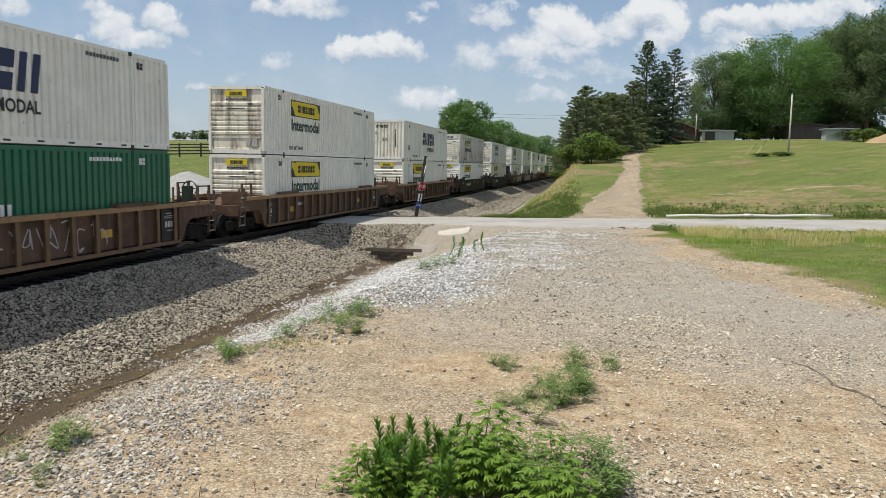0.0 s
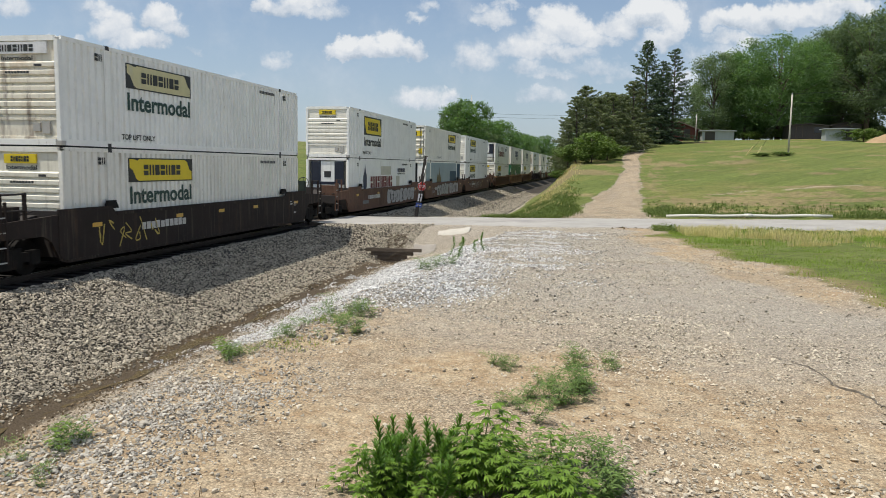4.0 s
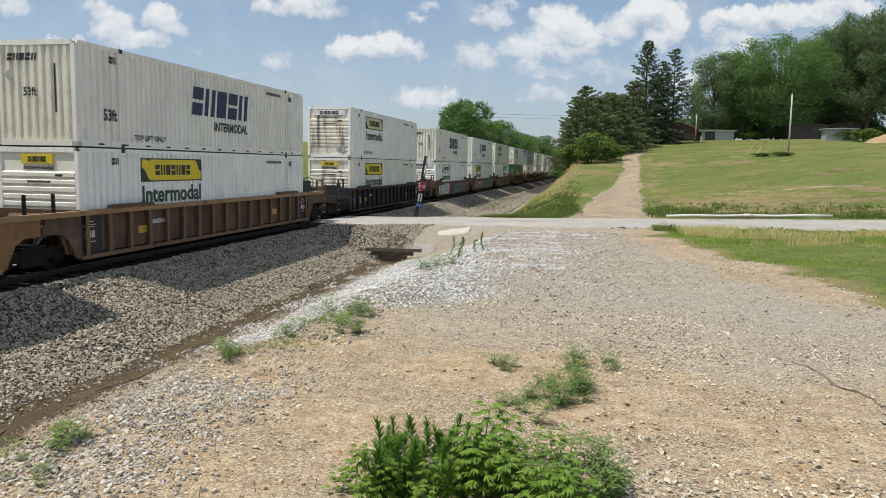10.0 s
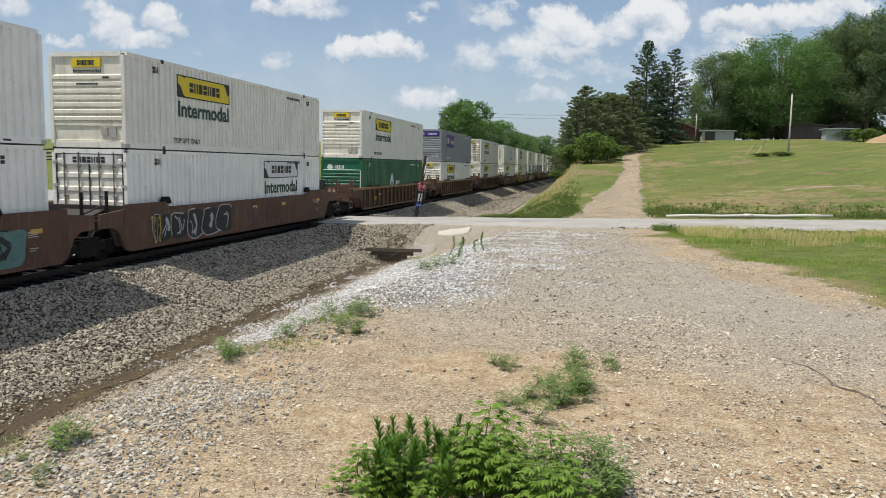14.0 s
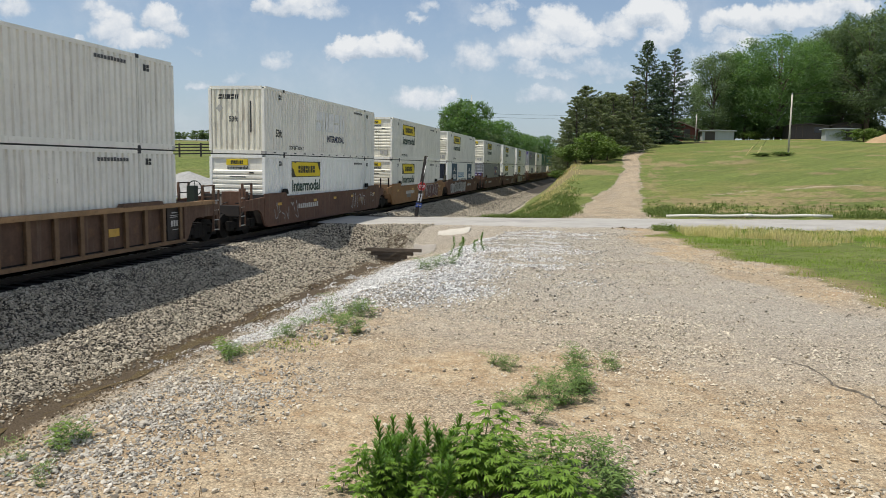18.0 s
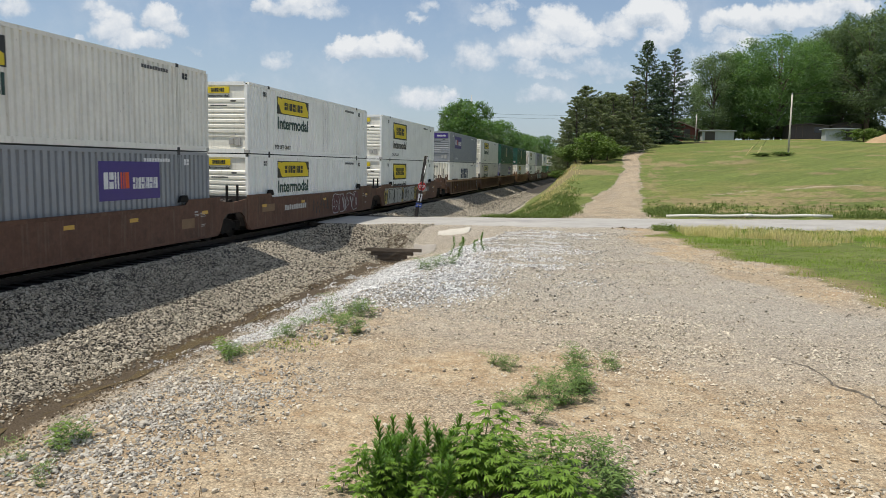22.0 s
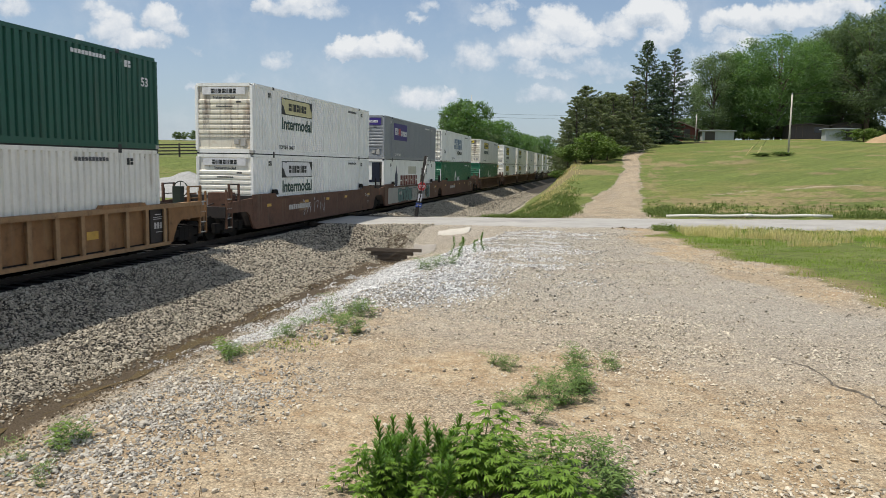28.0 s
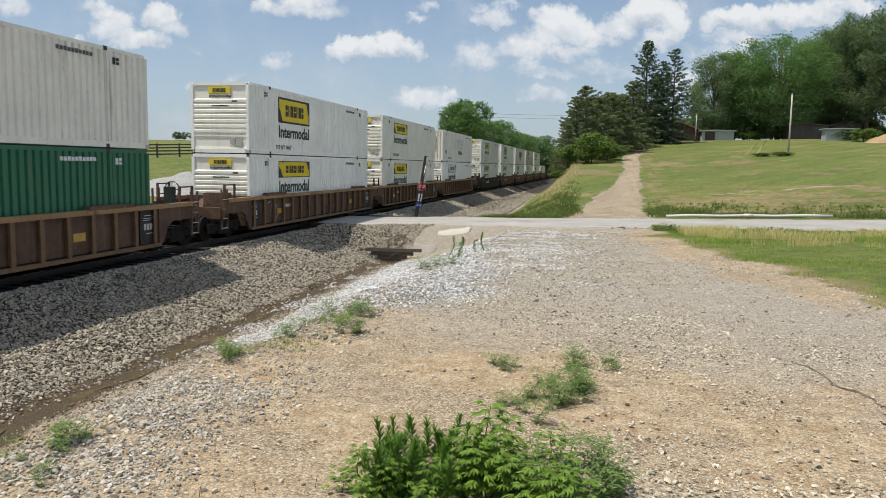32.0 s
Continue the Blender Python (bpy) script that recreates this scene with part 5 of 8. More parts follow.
def zones(X, Y):
    """Masks of the ground's covers: ballast, white gravel, grass, mud, bare earth, dry grass."""
    nz = fbm(X, Y, 0.35, 3)
    nf = fbm(X, Y, 1.4, 9)
    X2 = X + nz * 1.2 + nf * 0.3
    Xb = X + nz * 0.25 + nf * 0.2
    inroad = (Y > 35.0) & (Y < 43.5)
    ballast = (1 - smooth(Xb - 2.6 * smooth(Y, 42, 45), 5.3, 5.7)) * smooth(X2, -6.0, -5.0)
    # pale crushed stone tipped along the bank
    top = 12.3 + 0.8 * smooth(Y, 8, 11) - 0.9 * smooth(Y, 15, 23) - 1.0 * smooth(Y, 22, 30)
    white = smooth(Xb, 6.6, 7.1) * (1 - smooth(X2, top - 0.8, top + 0.6)) * smooth(Y + nz * 2.5 - 1.5 * np.clip(11.6 - X, 0, 6), 7.4, 9.4) * (1 - smooth(Y, 27, 33))
    white = np.maximum(white, 0.5 * smooth(nf, -0.15, 0.3) * smooth(Y, 10, 15) * (1 - smooth(X2, 13.5, 16.5)) * (1 - smooth(Y, 27, 33)))
    mud = smooth(0.72 - np.abs(X - 5.95 - nf * 0.2 - nz * 0.15), 0.0, 0.4)
    # mown verge between the drive and the road, and the field beyond the road
    gedge = 17.3 + 0.05 * np.clip(28 - Y, 0, None) + 0.0046 * np.clip(28 - Y, 0, None) ** 2
    grass = smooth(X2 - gedge, 0.0, 0.7) * smooth(Y + nf, 9.0, 13.0) * (1 - smooth(Y + nf * 0.4, 33.1, 33.8))
    lane = np.interp(Y, (44, 48, 53.5, 59, 66, 75, 86, 96, 108, 120), (16.0, 16.15, 16.65, 17.3, 17.75, 18.4, 18.85, 19.0, 20.1, 20.8))
    half = np.interp(Y, (44, 48, 53.5, 59, 66, 75, 96, 120), (2.1, 1.8, 1.5, 1.1, 0.85, 0.65, 0.8, 1.3)) + 0.45 * nf + 0.3 * nz
    beyond = smooth(Y + nf * 0.6, 41.6, 42.3)
    fieldm = beyond * smooth(np.abs(X - lane) - half, -0.2, 0.5) * smooth(X2, 7.8, 9.0)
    grass = np.maximum(grass, fieldm)
    leftg = smooth(-X + nz, 6.5, 8.5) * (1 - (smooth(Y, 33, 35) * (1 - smooth(Y + nz * 3, 44, 46))))
    grass = np.maximum(grass, leftg)
    earth = (0.5 + 0.5 * smooth(nz + 0.25 * nf, -0.25, 0.2)) * (1 - smooth(Y + 0.5 * (X - 15) + 3.0 * nz, 5.5, 14.0))
    earth = np.maximum(earth, 0.8 * smooth(2.2 + 0.9 * nz + 0.5 * nf - np.hypot((X - 13.9) * 0.8, (Y - 5.0) * 0.62), 0, 1.8))
    earth = np.maximum(earth, smooth(1.15 - np.abs(X2 - gedge + 0.3), 0, 0.9) * smooth(Y, 8, 14) * (Y < 34))
    earth = np.maximum(earth, 0.9 * smooth(0.6 - np.abs(X - 6.75), 0, 0.4) * smooth(nf, -0.2, 0.1) * (Y < 34))
    earth = np.maximum(earth, 0.65 * beyond * smooth(half + 0.5 - np.abs(X - lane), 0, 0.6))
    earth = np.maximum(earth, 0.95 * smooth(1.6 - np.abs(X2 - 7.6), 0, 0.8) * smooth(Y, 7, 9) * (1 - smooth(Y, 14, 18)))
    dry = smooth(nz * 0.8 + nf * 0.3 + fbm(X * 0.12, Y * 0.5, 0.5, 61) * 0.7, 0.0, 0.6)
    dry = np.maximum(dry, smooth(1.0 - np.abs(X2 - gedge - 0.3), 0, 0.8) * (Y < 34) * 0.9)
    path = 55.5 + 0.49 * (X - 23.0) + 1.2 * nz
    earth = np.maximum(earth, 0.75 * smooth(0.42 - np.abs(Y - path), 0, 0.35) * smooth(X, 21, 24))
    grass = grass * (1 - 0.8 * smooth(0.4 - np.abs(Y - path), 0, 0.3) * smooth(X, 21, 24))
    mud = np.maximum(mud * (Y < 35), (0.26 + 0.2 * smooth(nf + nz * 0.5, -0.3, 0.5)) * beyond * smooth(half + 0.6 - np.abs(X - lane), 0, 0.5))
    # bed between the rails: oil, and the train's shade put into the colour
    oil_shade = 1 - smooth(np.abs(X) + 0.2 * nf, 1.3, 1.6)
    dry = np.maximum(dry * 0.75, 0.95 * smooth(nf * 0.6 + nz * 0.5, -0.35, 0.15) * smooth(Y, 43.5, 46) * (1 - smooth(Y + 6 * nz, 52, 58)) * (X > 20))
    dry = np.maximum(dry, smooth(1.6 - np.abs(Y - path + 2.6 + 2 * nf), 0, 1.4) * smooth(nz + nf, -0.5, 0.1) * smooth(X, 22, 26))
    dry = np.maximum(dry, 0.55 * smooth(2.2 - np.abs(X - lane - 2.2 + nf), 0, 1.5) * smooth(nf, -0.2, 0.2) * (Y > 46))
    dry = np.maximum(dry, 0.9 * smooth(2.0 - np.abs(X - 10.8 - 0.03 * (Y - 44) + 2 * nf), 0, 1.8) * smooth(nf + nz, -0.45, 0.2) * smooth(Y, 50, 56) * (Y < 95))
    return dict(oil_shade=oil_shade, ballast=ballast, white=white, grass=grass, mud=mud, earth=earth, dry=dry)


def ground_material():
    m = bpy.data.materials.new("mixed verge ground")
    m.use_nodes = True
    n = Nodes(m.node_tree)
    co = n.add("ShaderNodeTexCoord").outputs["Object"]
    at = {}
    for k in ("ballast", "white", "grass", "mud", "earth", "dry", "oil_shade"):
        a = n.add("ShaderNodeAttribute")
        a.attribute_name = k
        at[k] = a.outputs["Fac"]
    n1, n2, n3 = n.noise(co, 0.7, 6, 0.6), n.noise(co, 6.0, 5, 0.6), n.noise(co, 40.0, 4, 0.65)
    cells = n.add("ShaderNodeTexVoronoi", Vector=co, Scale=24.0)
    small = n.add("ShaderNodeTexVoronoi", Vector=co, Scale=62.0)
    tiny = n.add("ShaderNodeTexVoronoi", Vector=co, Scale=130.0)
    pebble = n.ramp(cells.outputs["Color"], [(0.0, 0.55), (1.0, 1.0)])
    grit = n.mix(0.5, n.ramp(small.outputs["Color"], [(0.15, 0.25), (0.85, 1.5)]), n.ramp(tiny.outputs["Color"], [(0.15, 0.3), (0.85, 1.45)]))
    # grit gets darker towards the edges of its small cells
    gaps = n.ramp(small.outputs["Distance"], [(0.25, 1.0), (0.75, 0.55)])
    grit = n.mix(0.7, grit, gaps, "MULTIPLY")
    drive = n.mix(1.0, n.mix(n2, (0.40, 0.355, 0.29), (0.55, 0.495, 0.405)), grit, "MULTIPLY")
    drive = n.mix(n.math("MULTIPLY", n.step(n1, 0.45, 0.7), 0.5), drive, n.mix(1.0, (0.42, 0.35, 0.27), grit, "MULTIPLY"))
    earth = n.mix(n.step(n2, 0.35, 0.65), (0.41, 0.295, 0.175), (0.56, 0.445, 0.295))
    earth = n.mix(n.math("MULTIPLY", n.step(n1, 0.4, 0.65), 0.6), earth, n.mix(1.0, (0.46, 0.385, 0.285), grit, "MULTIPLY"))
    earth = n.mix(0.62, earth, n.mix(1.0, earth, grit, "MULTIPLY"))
    fuzz = n.math("MULTIPLY_ADD", n2, 0.5, n.math("MULTIPLY", n3, 0.35))
    def cut(k, amount=0.42):
        return n.step(n.math("ADD", at[k], n.math("MULTIPLY_ADD", fuzz, 0.9, -amount)), 0.15, 0.85 if k in ("earth", "white", "mud") else 0.65)
    col = n.mix(cut("earth"), drive, earth)
    # beds of both stone covers darkened, shade of the gaps put into colour
    col = n.mix(cut("white"), col, n.mix(1.0, (0.24, 0.235, 0.225), pebble, "MULTIPLY"))
    col = n.mix(cut("ballast"), col, n.mix(1.0, n.mix(n1, (0.06, 0.052, 0.044), (0.10, 0.088, 0.074)), pebble, "MULTIPLY"))
    lawn = n.mix(n1, (0.108, 0.152, 0.034), (0.178, 0.200, 0.054))
    lawn = n.mix(n.math("MULTIPLY", n3, 0.8), lawn, (0.095, 0.118, 0.032))
    lawn = n.mix(n.math("MULTIPLY", n.step(n.noise(co, 0.13, 4, 0.6), 0.45, 0.68), 0.7), lawn, n.mix(n2, (0.150, 0.155, 0.045), (0.215, 0.200, 0.068)))
    lawn = n.mix(n.math("MULTIPLY", n.step(n.math("ADD", at["dry"], n.math("MULTIPLY", n.noise(co, 1.4, 6, 0.7), 0.6)), 0.5, 1.0), 0.85), lawn, (0.235, 0.185, 0.095))
    mp = n.add("ShaderNodeMapping", Vector=co)
    mp.vector_type = "TEXTURE"
    mp.inputs["Scale"].default_value = (22, 1.3, 5)
    mp.inputs["Rotation"].default_value = (0, 0, 0.98)
    lawn = n.mix(1.0, lawn, n.ramp(n.noise(mp.outputs[0], 1.0, 5, 0.6), [(0.35, 0.86), (0.65, 1.14)]), "MULTIPLY")
    lawn = n.mix(1.0, lawn, n.ramp(n.noise(co, 2.6, 8, 0.85), [(0.38, 0.66), (0.62, 1.34)]), "MULTIPLY")
    col = n.mix(cut("grass"), col, lawn)
    col = n.mix(cut("mud"), col, n.mix(n.step(n3, 0.35, 0.65), (0.05, 0.036, 0.022), n.mix(n2, (0.09, 0.068, 0.044), (0.165, 0.13, 0.09))))
    # near-black colour for the oily bed and the shade beneath the wagons
    col = n.mix(cut("oil_shade", 0.3), col, (0.014, 0.012, 0.011))
    b = n.add("ShaderNodeBsdfPrincipled", Base_Color=col, Roughness=0.92)
    b.inputs["Specular IOR Level"].default_value = 0.2
    h = n.math("MULTIPLY_ADD", cells.outputs["Distance"], -0.6, n.math("MULTIPLY_ADD", n3, 0.6, n2))
    h = n.math("MULTIPLY_ADD", small.outputs["Distance"], -0.25, h)
    bp = n.add("ShaderNodeBump", Strength=0.9, Distance=0.03, Height=h)
    n.tree.links.new(bp.outputs[0], b.inputs["Normal"])
    n.tree.links.new(b.outputs[0], n.add("ShaderNodeOutputMaterial").inputs[0])
    return m


def build_ground():
    xs = grid_axis(-2500, 2500, 1.4, 24.0, 0.13, 1.08)
    ys = grid_axis(-1500, 3500, 2.0, 46.0, 0.15, 1.05)
    X, Y = np.meshgrid(xs, ys, indexing="ij")
    fine = 0.05 * fbm(X, Y, 0.9, 21) + 0.02 * fbm(X, Y, 4.0, 33)
    z = ground_z(X, Y)
    z = z + fine * smooth(np.abs(X), 2.2, 3.0) * (1 - 0.7 * ((Y > 35.5) & (Y < 43)))
    ni, nj = X.shape
    i = np.arange(ni * nj).reshape(ni, nj)
    f = np.stack([i[:-1, :-1], i[1:, :-1], i[1:, 1:], i[:-1, 1:]], -1).reshape(-1, 4)
    me = raw_mesh("ground", np.stack([X, Y, z], -1).reshape(-1, 3), f, ground_material(), True)
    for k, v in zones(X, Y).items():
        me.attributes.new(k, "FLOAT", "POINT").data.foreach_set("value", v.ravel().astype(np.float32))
    tagged(new("ground", me), "gravel drive, ballast shoulder, ditch and mown grass field", "ground", kind="structure")


build_ground()

# ---- the train ----
WHITE_LABEL = "white corrugated 53-foot container with a yellow sign"
KINDS = {  # body, mark, side kind, label
    "jb": ("cream", "yellow", "corrugated", "off-white corrugated container with a yellow sign"),
    "jd": ("cream", "yellow", "stained", "off-white container with rust-stained ends and a yellow sign"),
    "jw": ("white", "yellow", "corrugated", "white corrugated container with a yellow sign"),
    "jo": ("white", "faded", "corrugated", "weathered off-white container with a faded sign"),
    "jr": ("rusty", "faded", "corrugated", "rust-streaked white container with a faded sign"),
    "jg": ("white", "grey_sign", "corrugated", "white container with a pale framed sign"),
    "jf": ("white", "framed", "corrugated", "white corrugated container with a black-framed yellow sign"),
    "jp": ("cream", "yellow", "flat", "smooth off-white container with a yellow sign"),
    "sw": ("cream", "navy", "corrugated", "off-white container with a slanting navy wordmark"),
    "sp": ("white", "faded_navy", "corrugated", "white container with a faded blue wordmark"),
    "sg": ("cream", "ghost", "corrugated", "off-white container with a faded white wordmark"),
    "ss": ("white", "shield", "corrugated", "white container with a shield emblem and wordmark"),
    "hg": ("green", "arrow", "corrugated", "dark green container with a white arrow emblem"),
    "fx": ("grey", "parcels", "corrugated", "grey container with a purple sign"),
    "em": ("deep_green", "emp", "corrugated", "deep green container with a square cream sign"),
    "ce": ("white", "crested", "flat", "white refrigerated container with a maroon wordmark"),
    "kl": ("white", "panelled", "flat", "white refrigerated container with dark teal panels"),
    "mu": ("blue_mural", "mural", "flat", "refrigerated container painted with a pale blue mural"),
}
ENDS = {"sw": "upright", "sp": "upright", "sg": "upright", "ss": "upright", "hg": "ribbed", "ce": "reefer", "kl": "reefer", "mu": "reefer"}
G1, G2 = ("tag_silver", "tag_black"), ("tag_white", "tag_black")
# place along the train, upper box, lower box, wagon, paint, graffiti, forced end of the upper box
UNITS = [
    (9.56, "sw", "hg", "ribbed", "car_rust", (("scrawl", "tag_white", 8.5, 12.5),), ""),
    (33.02, "jd", "jd", "ribbed", "car_rust", (), ""),
    (56.65, "sw", "jb", "ribbed", "car_rust", (("scrawl", "tag_silver", 6.0, 6.6),), ""),
    (79.70, "jr", "jw", "plate", "car_black", (), ""),
    (103.17, "jo", "jb", "plate", "car_black", (("scrawl", "tag_yellow", 1.0, 4.0),), ""),
    (126.80, "jf", "ce", "plate", "car_brown", (G2 + (7.5, 15.0),), ""),
    (146.31, "jb", "mu", "plate", "car_brown", (("scrawl", "tag_white", 2.2, 3.4), G1 + (4.0, 9.2), G2 + (9.6, 14.0)), "doors"),
    (165.73, "jw", "jw", "plate", "car_brown", (("scrawl", "tag_white", 1.5, 10.5),), ""),
    (189.48, "ce", "jb", "ribbed", "car_rust", (), ""),
    (208.93, "sw", "hg", "ribbed", "car_tan", (("scrawl", "tag_teal", 6.0, 8.0),), ""),
    (228.41, "sw", "jw", "ribbed", "car_rust", (), ""),
    (251.70, "jo", "jd", "ribbed", "car_plum", (), ""),
    (275.16, "sw", "jg", "plate", "car_brown", (("tag_bright", "faint", 0.6, 5.2), ("tag_teal", "tag_black", 7.6, 12.4), ("tag_pink", "tag_black", 12.6, 14.2)), ""),
    (294.56, "ss", "jw", "plate", "car_brown", (("tag_pink", "tag_white", 1.2, 7.6), ("tag_teal", "tag_black", 8.0, 15.0)), ""),
    (314.10, "jb", "jg*", "plate", "car_brown", (("tag_black", "tag_white", 1.0, 6.2), ("tag_yellow", "tag_black", 1.0, 1.5), ("scrawl", "faint", 6.6, 9.0)), ""),
    (337.31, "jp", "hg", "ribbed", "car_rust", (), ""),
    (360.95, "fx", "jb", "ribbed", "car_rust", (), ""),
    (384.50, "jd", "jb", "ribbed", "car_rust", (), ""),
    (407.65, "sg", "jw", "plate", "car_brown", (("scrawl", "tag_silver", 0.6, 3.0), ("scrawl", "tag_white", 11.0, 13.5)), ""),
    (428.00, "jb", "jb", "plate", "car_tan", (("scrawl", "tag_white", 8.3, 9.0), ("tag_maroon", "tag_white", 9.6, 14.6)), ""),
    (447.76, "jb", "kl", "plate", "car_brown", (G2 + (0.8, 9.2),), ""),
    (470.96, "jb", "fx", "plate", "car_brown", (), ""),
    (490.27, "jw", "jw", "plate", "car_brown", (("scrawl", "tag_black", 6.6, 9.2), ("tag_maroon", "tag_white", 9.5, 13.9)), ""),
    (509.65, "jf", "jf", "plate", "car_brown", (("wash", "tag_pale", 0.3, 8.6), ("tag_yellow", "tag_black", 0.1, 0.9), G1 + (1.0, 4.6), ("tag_yellow", "tag_black", 4.6, 5.1), G1 + (5.1, 8.3), ("tag_yellow", "tag_black", 8.3, 9.1)), ""),
    (533.05, "fx", "sw", "ribbed", "car_rust", (), ""),
    (552.38, "jp", "jr", "ribbed", "car_rust", (), ""),
    (571.55, "em", "fx", "ribbed", "car_rust", (), ""),
    (594.70, "em", "jb", "ribbed", "car_tan", (), ""),
    (617.70, "jo", "jg", "plate", "car_brown", (("scrawl", "tag_white", 5.0, 8.0),), ""),
    (637.25, "fx", "ce", "plate", "car_brown", (("wash", "tag_pale", 0.4, 13.2), ("tag_teal", "tag_black", 3.0, 7.0), ("tag_pale", "tag_black", 7.2, 11.4), ("tag_yellow", "tag_black", 11.5, 12.0), ("tag_teal", "tag_black", 12.0, 13.0)), ""),
    (656.12, "sp", "hg", "plate", "car_brown", (("scrawl", "tag_white", 14.5, 15.2),), "doors"),
    (679.22, "jd", "hg", "ribbed", "car_rust", (), ""),
    (702.42, "jf", "jw", "ribbed", "car_rust", (("scrawl", "tag_white", 1.6, 2.6),), ""),
    (721.88, "jp", "jb", "ribbed", "car_rust", (), ""),
    (741.62, "sg", "jg", "ribbed", "car_rust", (), ""),
    (764.90, "jb", "jo", "plate", "car_black", (), ""),
    (784.30, "jf", "jg", "plate", "car_brown", (), ""),
    (803.70, "sw", "jg", "plate", "car_brown", (), ""),
    (823.10, "jr", "jg", "plate", "car_brown", (), ""),
    (842.50, "jb", "jw", "plate", "car_brown", (), ""),
    (861.90, "", "jw", "plate", "car_brown", (), ""),
    (885.20, "", "", "plate", "car_black", (), ""),
    (904.60, "", "", "plate", "car_black", (), ""),
    (924.00, "", "", "plate", "car_black", (), ""),
]
CAR_LABEL = {"car_rust": "rusty brown ribbed well car", "car_tan": "faded yellow-brown well car", "car_brown": "oxide brown well car", "car_black": "dark grey-brown well car", "car_plum": "dull plum ribbed well car"}
TRAIN = []


def build_train():
    protos = {}

    def box(kind, lower, force):
        if kind.endswith("*"):  # turned round, with its doors to the rear
            kind, force = kind[:-1], "doors"
        body, mark, skin, label = KINDS[kind]
        end = force or ENDS.get(kind, "ribbed")
        if kind == "fx" and lower:
            end = "doors"
        key = (kind, lower, end)
        if key in protos:
            return copy_thing(protos[key], pose(0, 0, 0))
        protos[key] = container(body, mark, lower, end, skin, label)
        return protos[key]

    for i, (s, up, lo, style, paint, tags, force) in enumerate(UNITS):
        near = "A" if i and s - UNITS[i - 1][0] < 21.5 else "C"
        far = "A" if i + 1 < len(UNITS) and UNITS[i + 1][0] - s < 21.5 else "C"
        state = ", sprayed with graffiti" if tags else ", grimy"
        TRAIN.append((well_car(style, paint, near, far, i, tags, CAR_LABEL[paint] + state + " on the rails"), s, 0.0))
        if lo:
            TRAIN.append((box(lo, True, ""), s, 0.46))
        if up:
            TRAIN.append((box(up, False, force), s, 3.365))


build_train()

